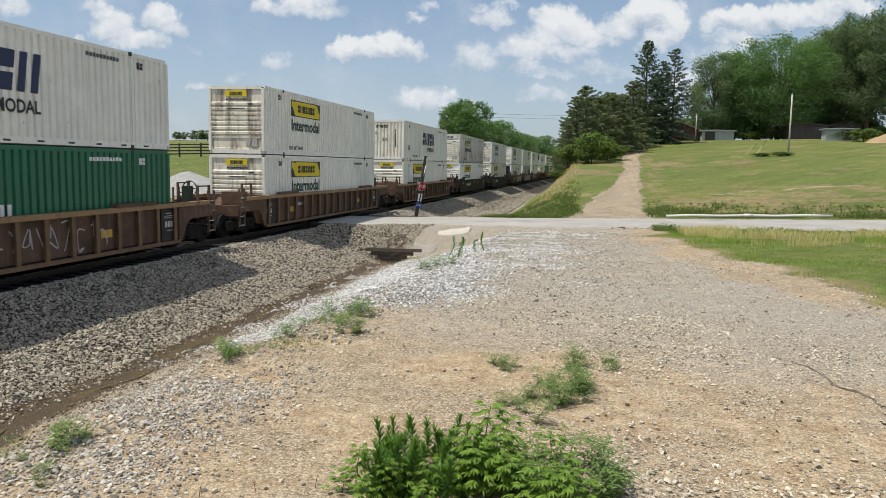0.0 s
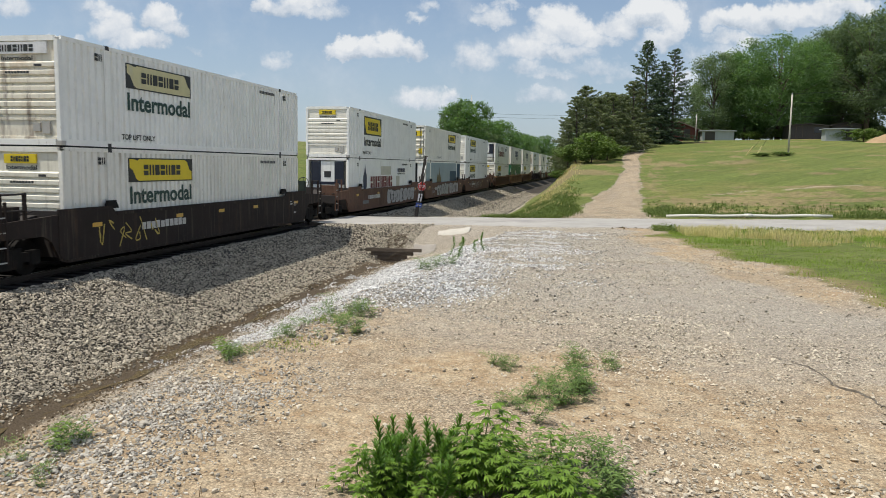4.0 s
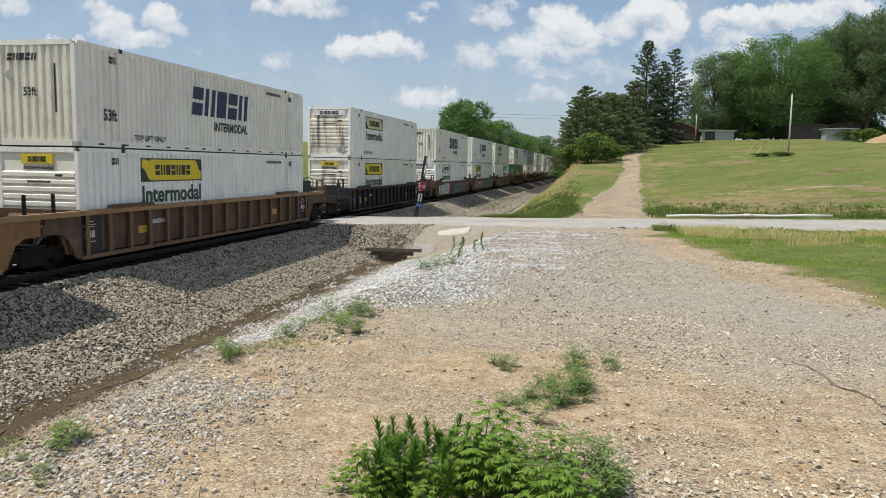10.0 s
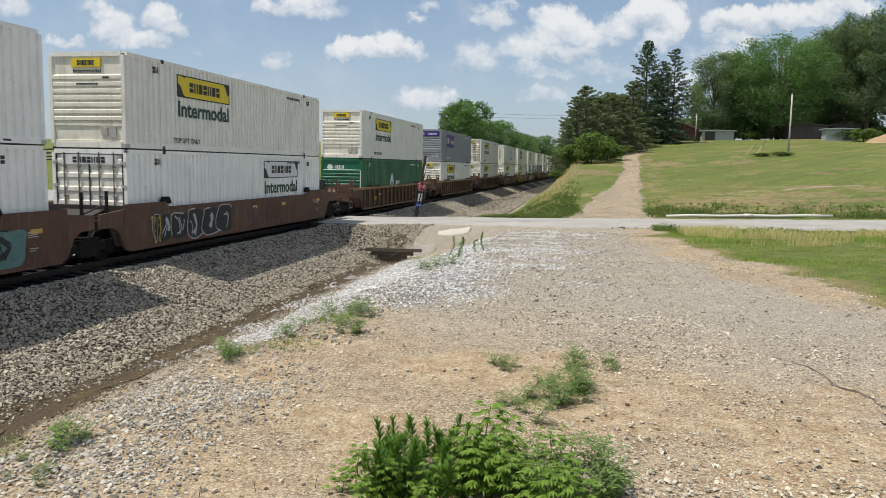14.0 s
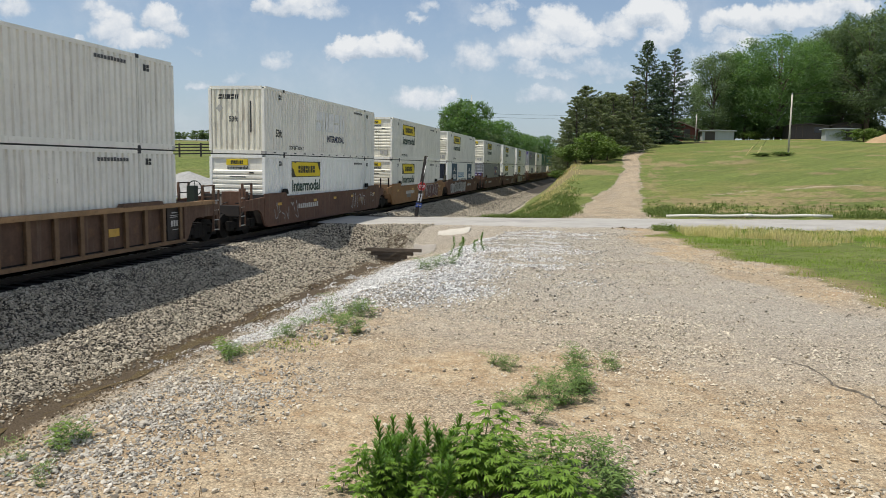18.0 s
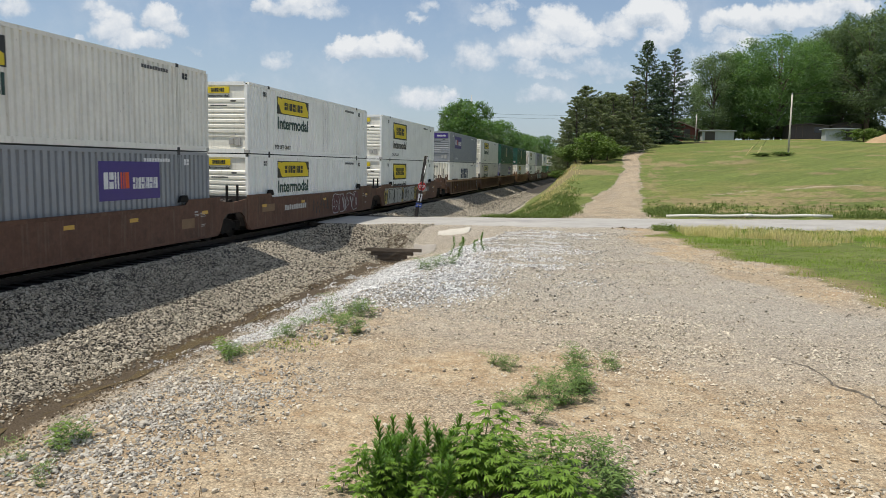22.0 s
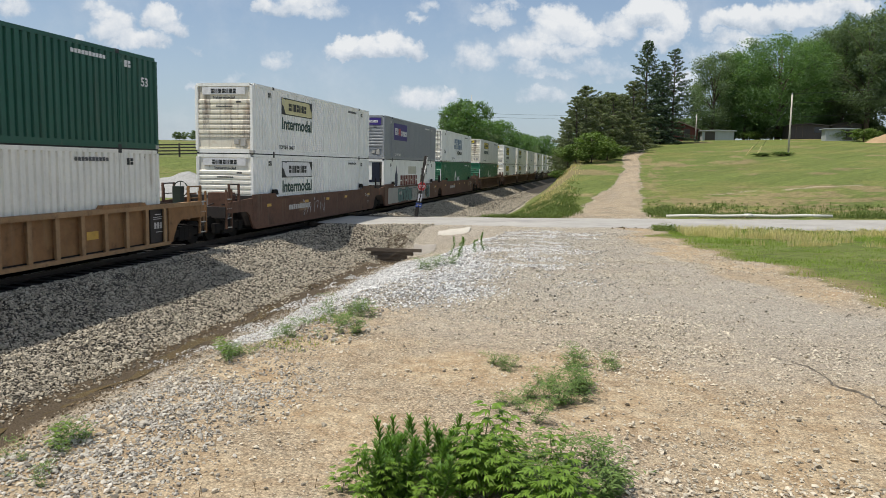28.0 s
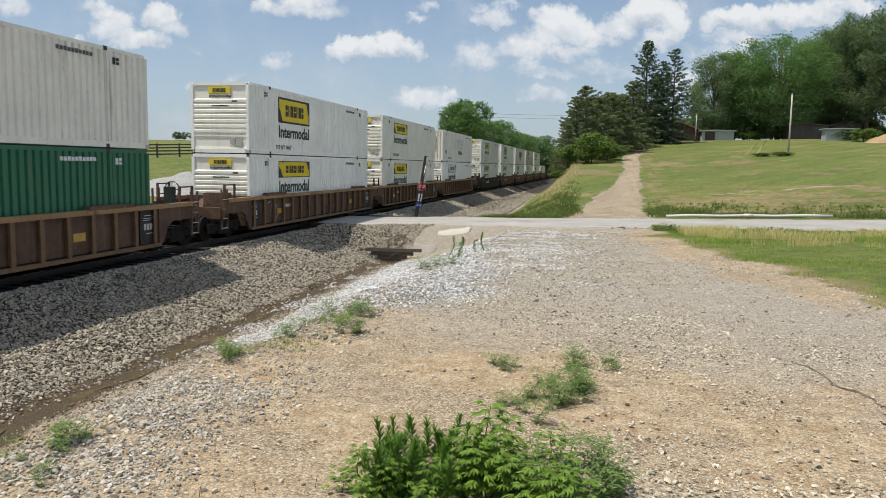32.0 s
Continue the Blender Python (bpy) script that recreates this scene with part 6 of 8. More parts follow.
# ---- road, crossing and drain ----
M.update({
    "asphalt": material("worn pale asphalt", (0.37, 0.355, 0.325), 0.9, vary=0.22, scale=0.5, dirt=(0.40, 0.37, 0.33), dirt_amount=0.45, dirt_scale=0.8, dirt2=(0.22, 0.215, 0.21), bump=0.3, bump_scale=90, spec=0.2),
    "asphalt_grit": material("gravelly old paving", (0.24, 0.215, 0.18), 0.95, vary=0.4, scale=9, dirt=(0.3, 0.26, 0.2), dirt_amount=0.4, dirt_scale=1.2, bump=0.8, bump_scale=70, spec=0.2),
    "concrete": material("weathered concrete", (0.30, 0.275, 0.24), 0.9, vary=0.2, scale=2, dirt=(0.30, 0.24, 0.17), dirt_amount=0.4, bump=0.3),
    "pale_concrete": material("bleached broken concrete", (0.50, 0.47, 0.41), 0.9, vary=0.15, scale=2, bump=0.3),
    "old_wood": material("weathered grey timber", (0.11, 0.088, 0.068), 0.9, vary=0.35, scale=3, streak=True, bump=0.4),
    "fence_wood": material("dark stained fence board", (0.07, 0.06, 0.055), 0.85, vary=0.35, scale=3, bump=0.3),
    "ballast": material("crushed grey ballast", (0.56, 0.50, 0.395), 0.9, vary=0.2, scale=6, dirt=(0.32, 0.25, 0.175), dirt_amount=0.34, dirt_scale=0.5, island=0.9, spec=0.25),
    "limestone": material("pale crushed limestone", (0.82, 0.81, 0.785), 0.85, vary=0.12, scale=6, island=0.70, spec=0.25),
    "pebble": material("loose tan and grey gravel", (0.66, 0.585, 0.46), 0.9, vary=0.25, scale=1.2, dirt=(0.36, 0.25, 0.15), dirt_amount=0.35, dirt_scale=0.8, island=0.70, spec=0.25),
    "rubble": material("grey and tan rubble", (0.51, 0.46, 0.38), 0.9, vary=0.25, scale=1.2, dirt=(0.32, 0.22, 0.13), dirt_amount=0.3, dirt_scale=0.8, island=0.65, spec=0.25),
    "bank_stone": material("grey angular gravel", (0.62, 0.575, 0.495), 0.9, vary=0.25, scale=1.5, island=0.8, spec=0.25),
    "clod": material("damp brown clods", (0.20, 0.15, 0.095), 0.9, vary=0.3, scale=3, island=0.7, spec=0.2),
    "gravel": material("pale heaped gravel", (0.33, 0.33, 0.32), 0.9, vary=0.3, scale=5, bump=1.0, bump_scale=14, dirt=(0.38, 0.37, 0.35), dirt_amount=0.4, dirt_scale=3, spec=0.2),
    "leaf": material("fresh weed leaves", (0.20, 0.33, 0.045), 0.5, vary=0.3, scale=5, island=0.45, translucent=0.3, spec=0.3),
    "leaf_dark": material("dark weed leaves", (0.13, 0.255, 0.035), 0.5, vary=0.3, scale=5, island=0.4, translucent=0.25, spec=0.3),
    "leaf_blue": material("grey-green feathery leaves", (0.17, 0.26, 0.075), 0.6, vary=0.3, scale=5, island=0.4, translucent=0.2, spec=0.2),
    "stem": material("green weed stem", (0.09, 0.12, 0.04), 0.6),
    "weedy": material("rank roadside weed leaves", (0.17, 0.225, 0.065), 0.6, vary=0.35, scale=0.5, island=0.45, translucent=0.3, spec=0.2),
    "grass": material("green grass blades", (0.30, 0.40, 0.085), 0.6, vary=0.3, scale=0.6, island=0.4, translucent=0.4, spec=0.2),
    "straw": material("dry straw-coloured grass", (0.70, 0.60, 0.33), 0.7, vary=0.3, scale=0.6, island=0.4, translucent=0.35, spec=0.2),
    "dead": material("dead brown grass", (0.24, 0.17, 0.09), 0.8, vary=0.3, scale=2, island=0.5, spec=0.2),
    # oak, maple and needle colours lifted and blued to carry distance haze
    "oak": material("dark oak foliage", (0.175, 0.235, 0.15), 0.6, vary=0.3, scale=0.35, island=0.22, translucent=0.55, each=0.15, spec=0.2),
    "maple": material("mid-green maple foliage", (0.16, 0.26, 0.12), 0.6, vary=0.3, scale=0.35, island=0.22, translucent=0.55, each=0.15, spec=0.2),
    "bright": material("light green foliage", (0.16, 0.24, 0.06), 0.6, vary=0.3, scale=0.5, island=0.45, translucent=0.28, each=0.15, spec=0.2),
    "needle": material("olive pine needles", (0.19, 0.22, 0.135), 0.7, vary=0.3, scale=0.5, island=0.25, translucent=0.42, each=0.15, spec=0.2),
    "spruce": material("dark blue-green needles", (0.12, 0.165, 0.115), 0.7, vary=0.3, scale=0.5, island=0.25, translucent=0.38, spec=0.2),
    "bark": material("grey-brown bark", (0.11, 0.085, 0.065), 0.9, vary=0.35, scale=4, bump=0.5),
    "brick": material("red brick wall", (0.13, 0.045, 0.035), 0.9, vary=0.25, scale=3),
    "shingle": material("brown roof shingle", (0.20, 0.16, 0.13), 0.9, vary=0.25, scale=3),
    "sheet": material("pale metal siding", (0.36, 0.385, 0.39), 0.5, vary=0.12, scale=1),
    "siding": material("dull grey siding", (0.06, 0.052, 0.047), 0.7, vary=0.15, scale=1),
    "pole": material("weathered pale utility pole", (0.50, 0.46, 0.40), 0.8, vary=0.2, scale=2, streak=True),
    "wire": material("black cable", (0.02, 0.02, 0.02), 0.6),
    "pvc": material("dirty white plastic pipe", (0.62, 0.60, 0.55), 0.5, vary=0.12, scale=1, dirt=(0.35, 0.30, 0.22), dirt_amount=0.3),
    "stop_red": material("faded red sign face", (0.45, 0.03, 0.03), 0.45, vary=0.15),
    "sign_blue": material("blue sign face", (0.04, 0.10, 0.42), 0.45),
    "post": material("dark creosoted post", (0.03, 0.026, 0.024), 0.8, vary=0.3),
    "glass": material("dark window glass", (0.02, 0.022, 0.025), 0.1, spec=0.6),
    "clay": material("bare tan clay", (0.36, 0.25, 0.14), 0.95, vary=0.2, scale=1.0, bump=0.3),
    "puddle": material("muddy standing water", (0.13, 0.10, 0.055), 0.14, vary=0.15, scale=2, spec=0.5),
})


def strip(name, xs, y0, y1, zf, mat, nj=24, wob=0.25, seed=5):
    """A sheet along x with frayed long edges."""
    xs = np.asarray(xs, float)
    r = fbm(xs, xs * 0 + seed, 0.8, seed) * wob
    q = fbm(xs, xs * 0 + seed * 3, 0.8, seed + 7) * wob
    t = np.linspace(0, 1, nj)
    Y = (y0 + r)[:, None] * (1 - t) + (y1 + q)[:, None] * t
    X = np.repeat(xs[:, None], nj, 1)
    Z = zf(X, Y) + 0.006 * fbm(X, Y, 1.3, 40)
    Z[:, 0] -= 0.06
    Z[:, -1] -= 0.06
    i = np.arange(X.size).reshape(X.shape)
    f = np.stack([i[:-1, :-1], i[1:, :-1], i[1:, 1:], i[:-1, 1:]], -1).reshape(-1, 4)
    return raw_mesh(name, np.stack([X, Y, Z], -1).reshape(-1, 3), f, M[mat], True)


def build_road():
    zf = lambda X, Y: np.maximum(road_z(X) + 0.022, ground_z(X, Y) + 0.045)
    xs = np.arange(1.35, 95, 0.4)
    tagged(new("road", strip("road", xs, 36.15 - 0.29 * np.clip(xs - 9.5, 0, 9.5) + 0.09 * np.clip(xs - 19, 0, 8), 41.5 - 0.02 * np.clip(xs - 10, 0, 20), zf, "asphalt", wob=0.5)), "pale worn asphalt lane crossing the track", "road", kind="structure")
    tagged(new("road", strip("road", np.arange(-95, -1.3, 0.4), 36.6, 42.8, zf, "asphalt", wob=0.7)), "pale worn asphalt lane on the far side", "road", kind="structure")
    slab = tagged(new("crossing_panel", Build().box(-0.66, 0.66, 36.4, 42.6, -0.2, -0.012).mesh("slab", "old_wood")), "worn timber crossing deck between the rails", "crossing", kind="structure")
    for s in (-1, 1):
        part("deck_board", Build().box(s * 0.84, s * 1.36, 36.4, 42.6, -0.2, 0.0).mesh("slab", "old_wood"), slab)
    # broken edge of older paving and a pale concrete headwall by the drain
    old = tagged(new("concrete_apron", strip("apron", np.linspace(6.9, 8.0, 30), 33.7, 34.5, lambda X, Y: ground_z(X, Y) + 0.05, "concrete", 8, 0.5, 9)), "stained pale concrete apron beside the culvert", "concrete slab")
    tagged(new("concrete_slab", strip("slab", np.linspace(7.9, 9.4, 24), 34.75 + 0.35 * np.linspace(0, 1, 24), 35.15 + 0.30 * np.linspace(0, 1, 24), lambda X, Y: ground_z(X, Y) + 0.06, "pale_concrete", 6, 0.5, 11)), "broken white concrete slab at the road edge", "concrete slab")
    # broken lip of a thin older layer on the drive
    ys = np.linspace(4.6, 7.35, 160)
    edge = 17.06 + 0.19 * (7.2 - ys) * (ys < 7.2) + fbm(ys, ys * 0 + 3, 2.6, 91) * 0.10 + fbm(ys, ys * 0 + 5, 9.0, 93) * 0.05
    offs = np.array([0.0, 0.004, 0.010, 0.018, 0.03])
    X = edge[None, :] + offs[:, None] * np.ones_like(ys)[None]
    Y = np.repeat(ys[None], len(offs), 0)
    Z = ground_z(X, Y) + 0.05 * fbm(X, Y, 0.9, 21) + 0.02 * fbm(X, Y, 4.0, 33) + np.array([-0.03, 0.010, 0.008, 0.002, -0.02])[:, None] * (0.5 + smooth(fbm(ys, ys * 0 + 8, 2.0, 17), -0.3, 0.3))[None]
    i = np.arange(X.size).reshape(X.shape)
    f = np.stack([i[:-1, :-1], i[1:, :-1], i[1:, 1:], i[:-1, 1:]], -1).reshape(-1, 4)
    tagged(new("paving_edge", raw_mesh("paving_edge", np.stack([X, Y, Z], -1).reshape(-1, 3), f, M["asphalt_grit"])), "broken edge of grey gravelly paving on the drive", "paving", kind="structure")
    wall = new("culvert_headwall")
    wall.matrix_basis = pose(0, 0, 0)
    for k, (x0, x1, z0, z1, y) in enumerate(((4.85, 7.5, -1.00, -0.84, 33.25), (5.1, 7.1, -1.17, -1.01, 33.29), (5.4, 6.8, -1.34, -1.18, 33.32), (5.6, 6.5, -1.51, -1.35, 33.34), (5.8, 6.3, -1.68, -1.52, 33.36))):
        part("plank", Build().prism([(x0, y, z0), (x1, y, z0 + 0.04), (x1, y, z1 + 0.03), (x0, y, z1)], [(x0, y + 0.12, z0), (x1, y + 0.12, z0 + 0.04), (x1, y + 0.12, z1 + 0.03), (x0, y + 0.12, z1)]).mesh("plank", "old_wood"), wall)
    part("brace", Build().prism([(5.9, 33.18, -1.3), (6.0, 33.18, -1.3), (6.45, 33.18, -0.95), (6.35, 33.18, -0.95)], [(5.9, 33.24, -1.3), (6.0, 33.24, -1.3), (6.45, 33.24, -0.95), (6.35, 33.24, -0.95)]).mesh("brace", "old_wood"), wall)
    tagged(wall, "weathered grey timber headwall of a culvert in the ditch", "culvert")
    ys = np.arange(7.0, 22, 0.2)
    w = np.clip(0.15 + 0.06 * np.sin(ys * 0.9) + 0.05 * np.sin(ys * 2.3), 0.03, 1)
    c = 6.04 - 0.12 * np.sin(ys * 1.3) - 0.08 * np.sin(ys * 3.1 + 1)
    b = Build()
    for i in range(len(ys) - 1):
        z0, z1 = (float(-1.42 + 0.004 * v + 0.008) for v in ys[i:i + 2])
        b.poly([(c[i] - w[i], ys[i], z0), (c[i] + w[i], ys[i], z0), (c[i + 1] + w[i + 1], ys[i + 1], z1), (c[i + 1] - w[i + 1], ys[i + 1], z1)])
    tagged(new("ditch_water", b.mesh("water", "puddle")), "shallow muddy water in the ditch", "water", kind="structure")


build_road()


def build_ties():
    tie = tagged(new("tie", Build().box(-1.44, 1.44, -0.115, 0.115, -0.36, -0.165, c=0.01).mesh("tie", "tie")), "dark creosoted timber tie bedded in ballast", "railway tie", "ties under the rails", "structure")
    tie.matrix_basis = pose(0, 8.0, 0)
    for i in range(1, 120):
        y = 8.0 + i * 0.53
        if 36.3 < y < 42.7:
            continue
        copy_thing(tie, pose(random.uniform(-0.05, 0.05), y, random.uniform(-0.008, 0.008), 0, 0, random.uniform(-1.0, 1.0)))
    b = Build()
    for i in range(260):
        y = 8.0 + 120 * 0.53 + i * 0.53
        b.box(-1.44, 1.44, y - 0.11, y + 0.11, -0.36, -0.165)
    tagged(new("ties_far", b.mesh("ties", "tie")), "dark timber ties receding under the train", "railway tie", kind="stuff")


build_ties()


# ---- loose stone ----
G = (1 + 5 ** 0.5) / 2
ICO = np.array([(-1, G, 0), (1, G, 0), (-1, -G, 0), (1, -G, 0), (0, -1, G), (0, 1, G), (0, -1, -G), (0, 1, -G), (G, 0, -1), (G, 0, 1), (-G, 0, -1), (-G, 0, 1)], float) / 1.9
ICOF = np.array([(0, 11, 5), (0, 5, 1), (0, 1, 7), (0, 7, 10), (0, 10, 11), (1, 5, 9), (5, 11, 4), (11, 10, 2), (10, 7, 6), (7, 1, 8), (3, 9, 4), (3, 4, 2), (3, 2, 6), (3, 6, 8), (3, 8, 9), (4, 9, 5), (2, 4, 11), (6, 2, 10), (8, 6, 7), (9, 8, 1)])
OCTA = np.array([(1, 0, 0), (-1, 0, 0), (0, 1, 0), (0, -1, 0), (0, 0, 1), (0, 0, -1)], float)
CHIP = np.array([(-1, -1, -0.9), (1, -1, -0.9), (1, 1, -0.9), (-1, 1, -0.9), (-0.8, -0.75, 0.9), (0.75, -0.8, 0.9), (0.8, 0.7, 0.9), (-0.7, 0.8, 0.9)], float) * 0.66
CHIPF = np.array([(4, 5, 6), (4, 6, 7), (0, 1, 5), (0, 5, 4), (1, 2, 6), (1, 6, 5), (2, 3, 7), (2, 7, 6), (3, 0, 4), (3, 4, 7)])
OCTF = np.array([(0, 2, 4), (2, 1, 4), (1, 3, 4), (3, 0, 4), (2, 0, 5), (1, 2, 5), (3, 1, 5), (0, 3, 5)])


def stone_arrays(X, Y, size, r, sink, shape, tris):
    n, k = len(X), len(shape)
    v = shape[None] * r.uniform(0.75, 1.1, (n, k, 1)) + r.uniform(-0.28, 0.28, (n, k, 3))
    v *= (size[:, None] * r.uniform(0.65, 1.25, (n, 3)))[:, None, :]
    a, b = r.uniform(0, 2 * np.pi, n), r.uniform(-0.9, 0.9, n)
    ca, sa, cb, sb = np.cos(a)[:, None], np.sin(a)[:, None], np.cos(b)[:, None], np.sin(b)[:, None]
    x, y, z = v[..., 0], v[..., 1], v[..., 2] * 0.6
    y, z = y * cb - z * sb, y * sb + z * cb
    x, y = x * ca - y * sa, x * sa + y * ca
    fine = 0.05 * fbm(X, Y, 0.9, 21) + 0.02 * fbm(X, Y, 4.0, 33)
    base = ground_z(X, Y) + fine + size * sink
    P = np.stack([x + X[:, None], y + Y[:, None], z + base[:, None]], -1).reshape(-1, 3)
    return P, (tris[None] + k * np.arange(n)[:, None, None]).reshape(-1, 3)


def stones(name, X, Y, size, mat, label, sink=0.25, seed=1, chips=False):
    """Angular stones lying on the ground, one mesh; the large or near ones have more faces."""
    r = np.random.RandomState(seed)
    size = np.minimum(size, np.median(size) * 1.9)
    near = (size / np.maximum(Y, 2.0) > 0.0034)
    P1, F1 = stone_arrays(X[near], Y[near], size[near], r, sink, ICO, ICOF)
    P2, F2 = stone_arrays(X[~near], Y[~near], size[~near], r, sink, *((CHIP, CHIPF) if chips else (OCTA[:5], OCTF[:4])))
    return tagged(new(name, raw_mesh(name, np.concatenate([P1, P2]), np.concatenate([F1, F2 + len(P1)]), M[mat])), label, "stones", kind="stuff")


def scatter(x0, x1, y0, y1, per_m2, seed, keep=None):
    r = np.random.RandomState(seed)
    n = int((x1 - x0) * (y1 - y0) * per_m2)
    X, Y = r.uniform(x0, x1, n), r.uniform(y0, y1, n)
    if keep is not None:
        k = r.rand(n) < keep(X, Y)
        X, Y = X[k], Y[k]
    return X, Y, r


def build_stones():
    parts_ = []
    for y0, y1, d, s in ((6.5, 14, 820, 0.0285), (14, 24, 540, 0.032), (24, 36, 330, 0.039)):
        X, Y, r = scatter(1.45, 5.9, y0, y1, d, int(y0) + 100, lambda X, Y: np.clip(1.0 - 0.93 * smooth(X + 0.4 * fbm(X, Y, 1.1, 66), 5.2, 5.6), 0, 1))
        parts_.append((X, Y, s * np.exp(r.normal(0, 0.25, len(X)))))
    X, Y, r = scatter(4.2, 7.6, 30, 36.2, 260, 131, lambda X, Y: smooth(Y - (33.6 + 0.35 * (X - 5)), 0, 0.3) * (X < 7.4 - 0.4 * (36 - Y)))
    parts_.append((X, Y, 0.043 * np.exp(r.normal(0, 0.25, len(X)))))
    for y0, y1, d, s in ((43.2, 70, 130, 0.055), (70, 120, 40, 0.08)):
        X, Y, r = scatter(1.4, 7.9, y0, y1, d, int(y0) + 100)
        parts_.append((X, Y, s * np.exp(r.normal(0, 0.25, len(X)))))
    X, Y, S = (np.concatenate(q) for q in zip(*parts_))
    stones("ballast_stones", X, Y, S, "ballast", "grey angular ballast stones beside the track", 0.5, 11, True)
    wm = lambda X, Y: np.clip(zones(X, Y)["white"] * 1.15 - 0.06, 0, 1)
    X, Y, r = scatter(6.0, 15.5, 5.5, 33, 640, 7, lambda X, Y: wm(X, Y) * smooth(Y, 5.8, 7.0))
    stones("crushed_limestone", X, Y, (0.0168 + 0.009 * smooth(Y, 9, 26)) * np.exp(r.normal(0, 0.28, len(X))), "limestone", "pale crushed limestone tipped on the bank", 0.45, 12, True)
    # gravel washed over the drive, thinning out towards the wheel tracks
    def thin(X, Y):
        n = fbm(X, Y, 0.5, 77) + 0.4 * fbm(X, Y, 2.0, 71)
        w = smooth(n, -0.2, 0.4) * 0.8 + 0.2
        zo = zones(X, Y)
        bare = smooth(1.9 - np.hypot((X - 13.9) * 0.8, (Y - 5.0) * 0.62), 0, 0.9)
        return w * (1 - zo["grass"]) * (1 - 0.3 * zo["earth"]) * (1 - 0.72 * bare) * np.where(X < 12.5, 1.0, 0.85)
    ps = []
    def band(y0, y1):  # thin with soft uneven ends
        return lambda X, Y: thin(X, Y) * smooth(Y + 1.2 * fbm(X, Y, 0.9, 83), y0 - 0.2 * y0 * (y0 > 3), y0 + 0.2 * y0 * (y0 > 3) + 0.01) * (1 - smooth(Y + 1.2 * fbm(X, Y, 0.9, 84), y1 * 0.8, y1 * 1.2))
    for y0, y1, d, s in ((2.4, 6, 1900, 0.0060), (2.4, 6, 330, 0.0098), (2.4, 6, 14, 0.019), (6, 10, 1300, 0.0085), (6, 10, 260, 0.0135), (6, 10, 10, 0.022), (10, 18, 760, 0.0125), (18, 35, 300, 0.0185)):
        X, Y, r = scatter(max(6.2, 15.25 - 1.13 * y1), min(21.5, 15.25 + 0.47 * y1), y0 * (0.8 if y0 > 3 else 1), y1 * 1.2, d, int(y0 * 10 + d), band(y0, y1))
        ps.append((X, Y, s * np.exp(r.normal(0, 0.4, len(X)))))
    X, Y, r = scatter(15.2, 18.4, 2.5, 8.5, 900, 98, lambda X, Y: thin(X, Y) * (0.5 + 0.5 * smooth(fbm(X, Y, 1.2, 52), -0.2, 0.2)))
    ps.append((X, Y, 0.0112 * np.exp(r.normal(0, 0.35, len(X)))))
    X, Y, r = scatter(13.5, 20.5, 41.6, 64, 70, 99, lambda X, Y: 1 - smooth(zones(X, Y)["grass"], 0.2, 0.6))
    ps.append((X, Y, 0.035 * np.exp(r.normal(0, 0.4, len(X)))))
    X, Y, r = scatter(5.6, 11.5, 31.5, 36.3, 110, 199)
    ps.append((X, Y, 0.03 * np.exp(r.normal(0, 0.4, len(X)))))
    X, Y, S = (np.concatenate(q) for q in zip(*ps))
    stones("loose_gravel", X, Y, S, "pebble", "loose tan and grey gravel scattered on the drive", 0.42, 13)
    crest = lambda X, Y: smooth(1.05 - np.abs(X + 0.3 * fbm(X, Y, 0.7, 58) - 12.35), 0, 0.75) * (1 - smooth(Y + fbm(X, Y, 1.0, 60), 4.8, 6.0)) * (0.25 + 0.75 * smooth(fbm(X, Y, 1.1, 59), -0.3, 0.15))
    X, Y, r = scatter(11.0, 13.6, 2.8, 7.5, 3000, 8, crest)
    stones("bank_gravel", X, Y, 0.0092 * np.exp(r.normal(0, 0.36, len(X))), "bank_stone", "grey angular gravel on the crest of the bank", 0.45, 16, True)
    X, Y, r = scatter(11.8, 17.2, 8.5, 30, 300, 9, lambda X, Y: (1 - smooth(X + 0.9 * fbm(X, Y, 0.4, 63) - 0.02 * Y, 13.2, 16.6)) * (0.35 + 0.65 * smooth(fbm(X, Y, 0.9, 64), -0.25, 0.2)))
    stones("pale_gravel", X, Y, (0.0125 + 0.009 * smooth(Y, 9, 26)) * np.exp(r.normal(0, 0.32, len(X))), "bank_stone", "pale gravel spilled over the edge of the drive", 0.4, 21, True)
    X, Y, r = scatter(15.9, 17.6, 32.6, 34.6, 9, 62)
    stones("asphalt_crumbs", X, Y, 0.05 * np.exp(r.normal(0, 0.4, len(X))), "clod", "dark broken crumbs of asphalt at the road edge", 0.3, 22)
    X, Y, r = scatter(4.5, 7.0, 6.5, 33.5, 260, 61, lambda X, Y: (smooth(fbm(X, Y, 0.8, 19), -0.3, 0.2) * 0.6 + 0.25) * smooth(X, 4.4, 5.5) * (np.abs(X - 5.97) > 0.2))
    stones("ditch_clods", X, Y, 0.024 * np.exp(r.normal(0, 0.45, len(X))), "clod", "brown clods and dirty stones along the ditch", 0.1, 15)
    # coarse rubble low on the bank
    X, Y, r = scatter(6.8, 13.0, 2.6, 14.5, 460, 55, lambda X, Y: smooth(fbm(X, Y, 0.7, 5), -0.5, 0.15) * (1 - 0.8 * smooth(X, 12.0, 13.0)))
    X2, Y2, r2 = scatter(6.6, 8.6, 8, 22, 75, 56, lambda X, Y: smooth(fbm(X, Y, 0.9, 15), -0.5, 0.3))
    X, Y = np.concatenate([X, X2]), np.concatenate([Y, Y2])
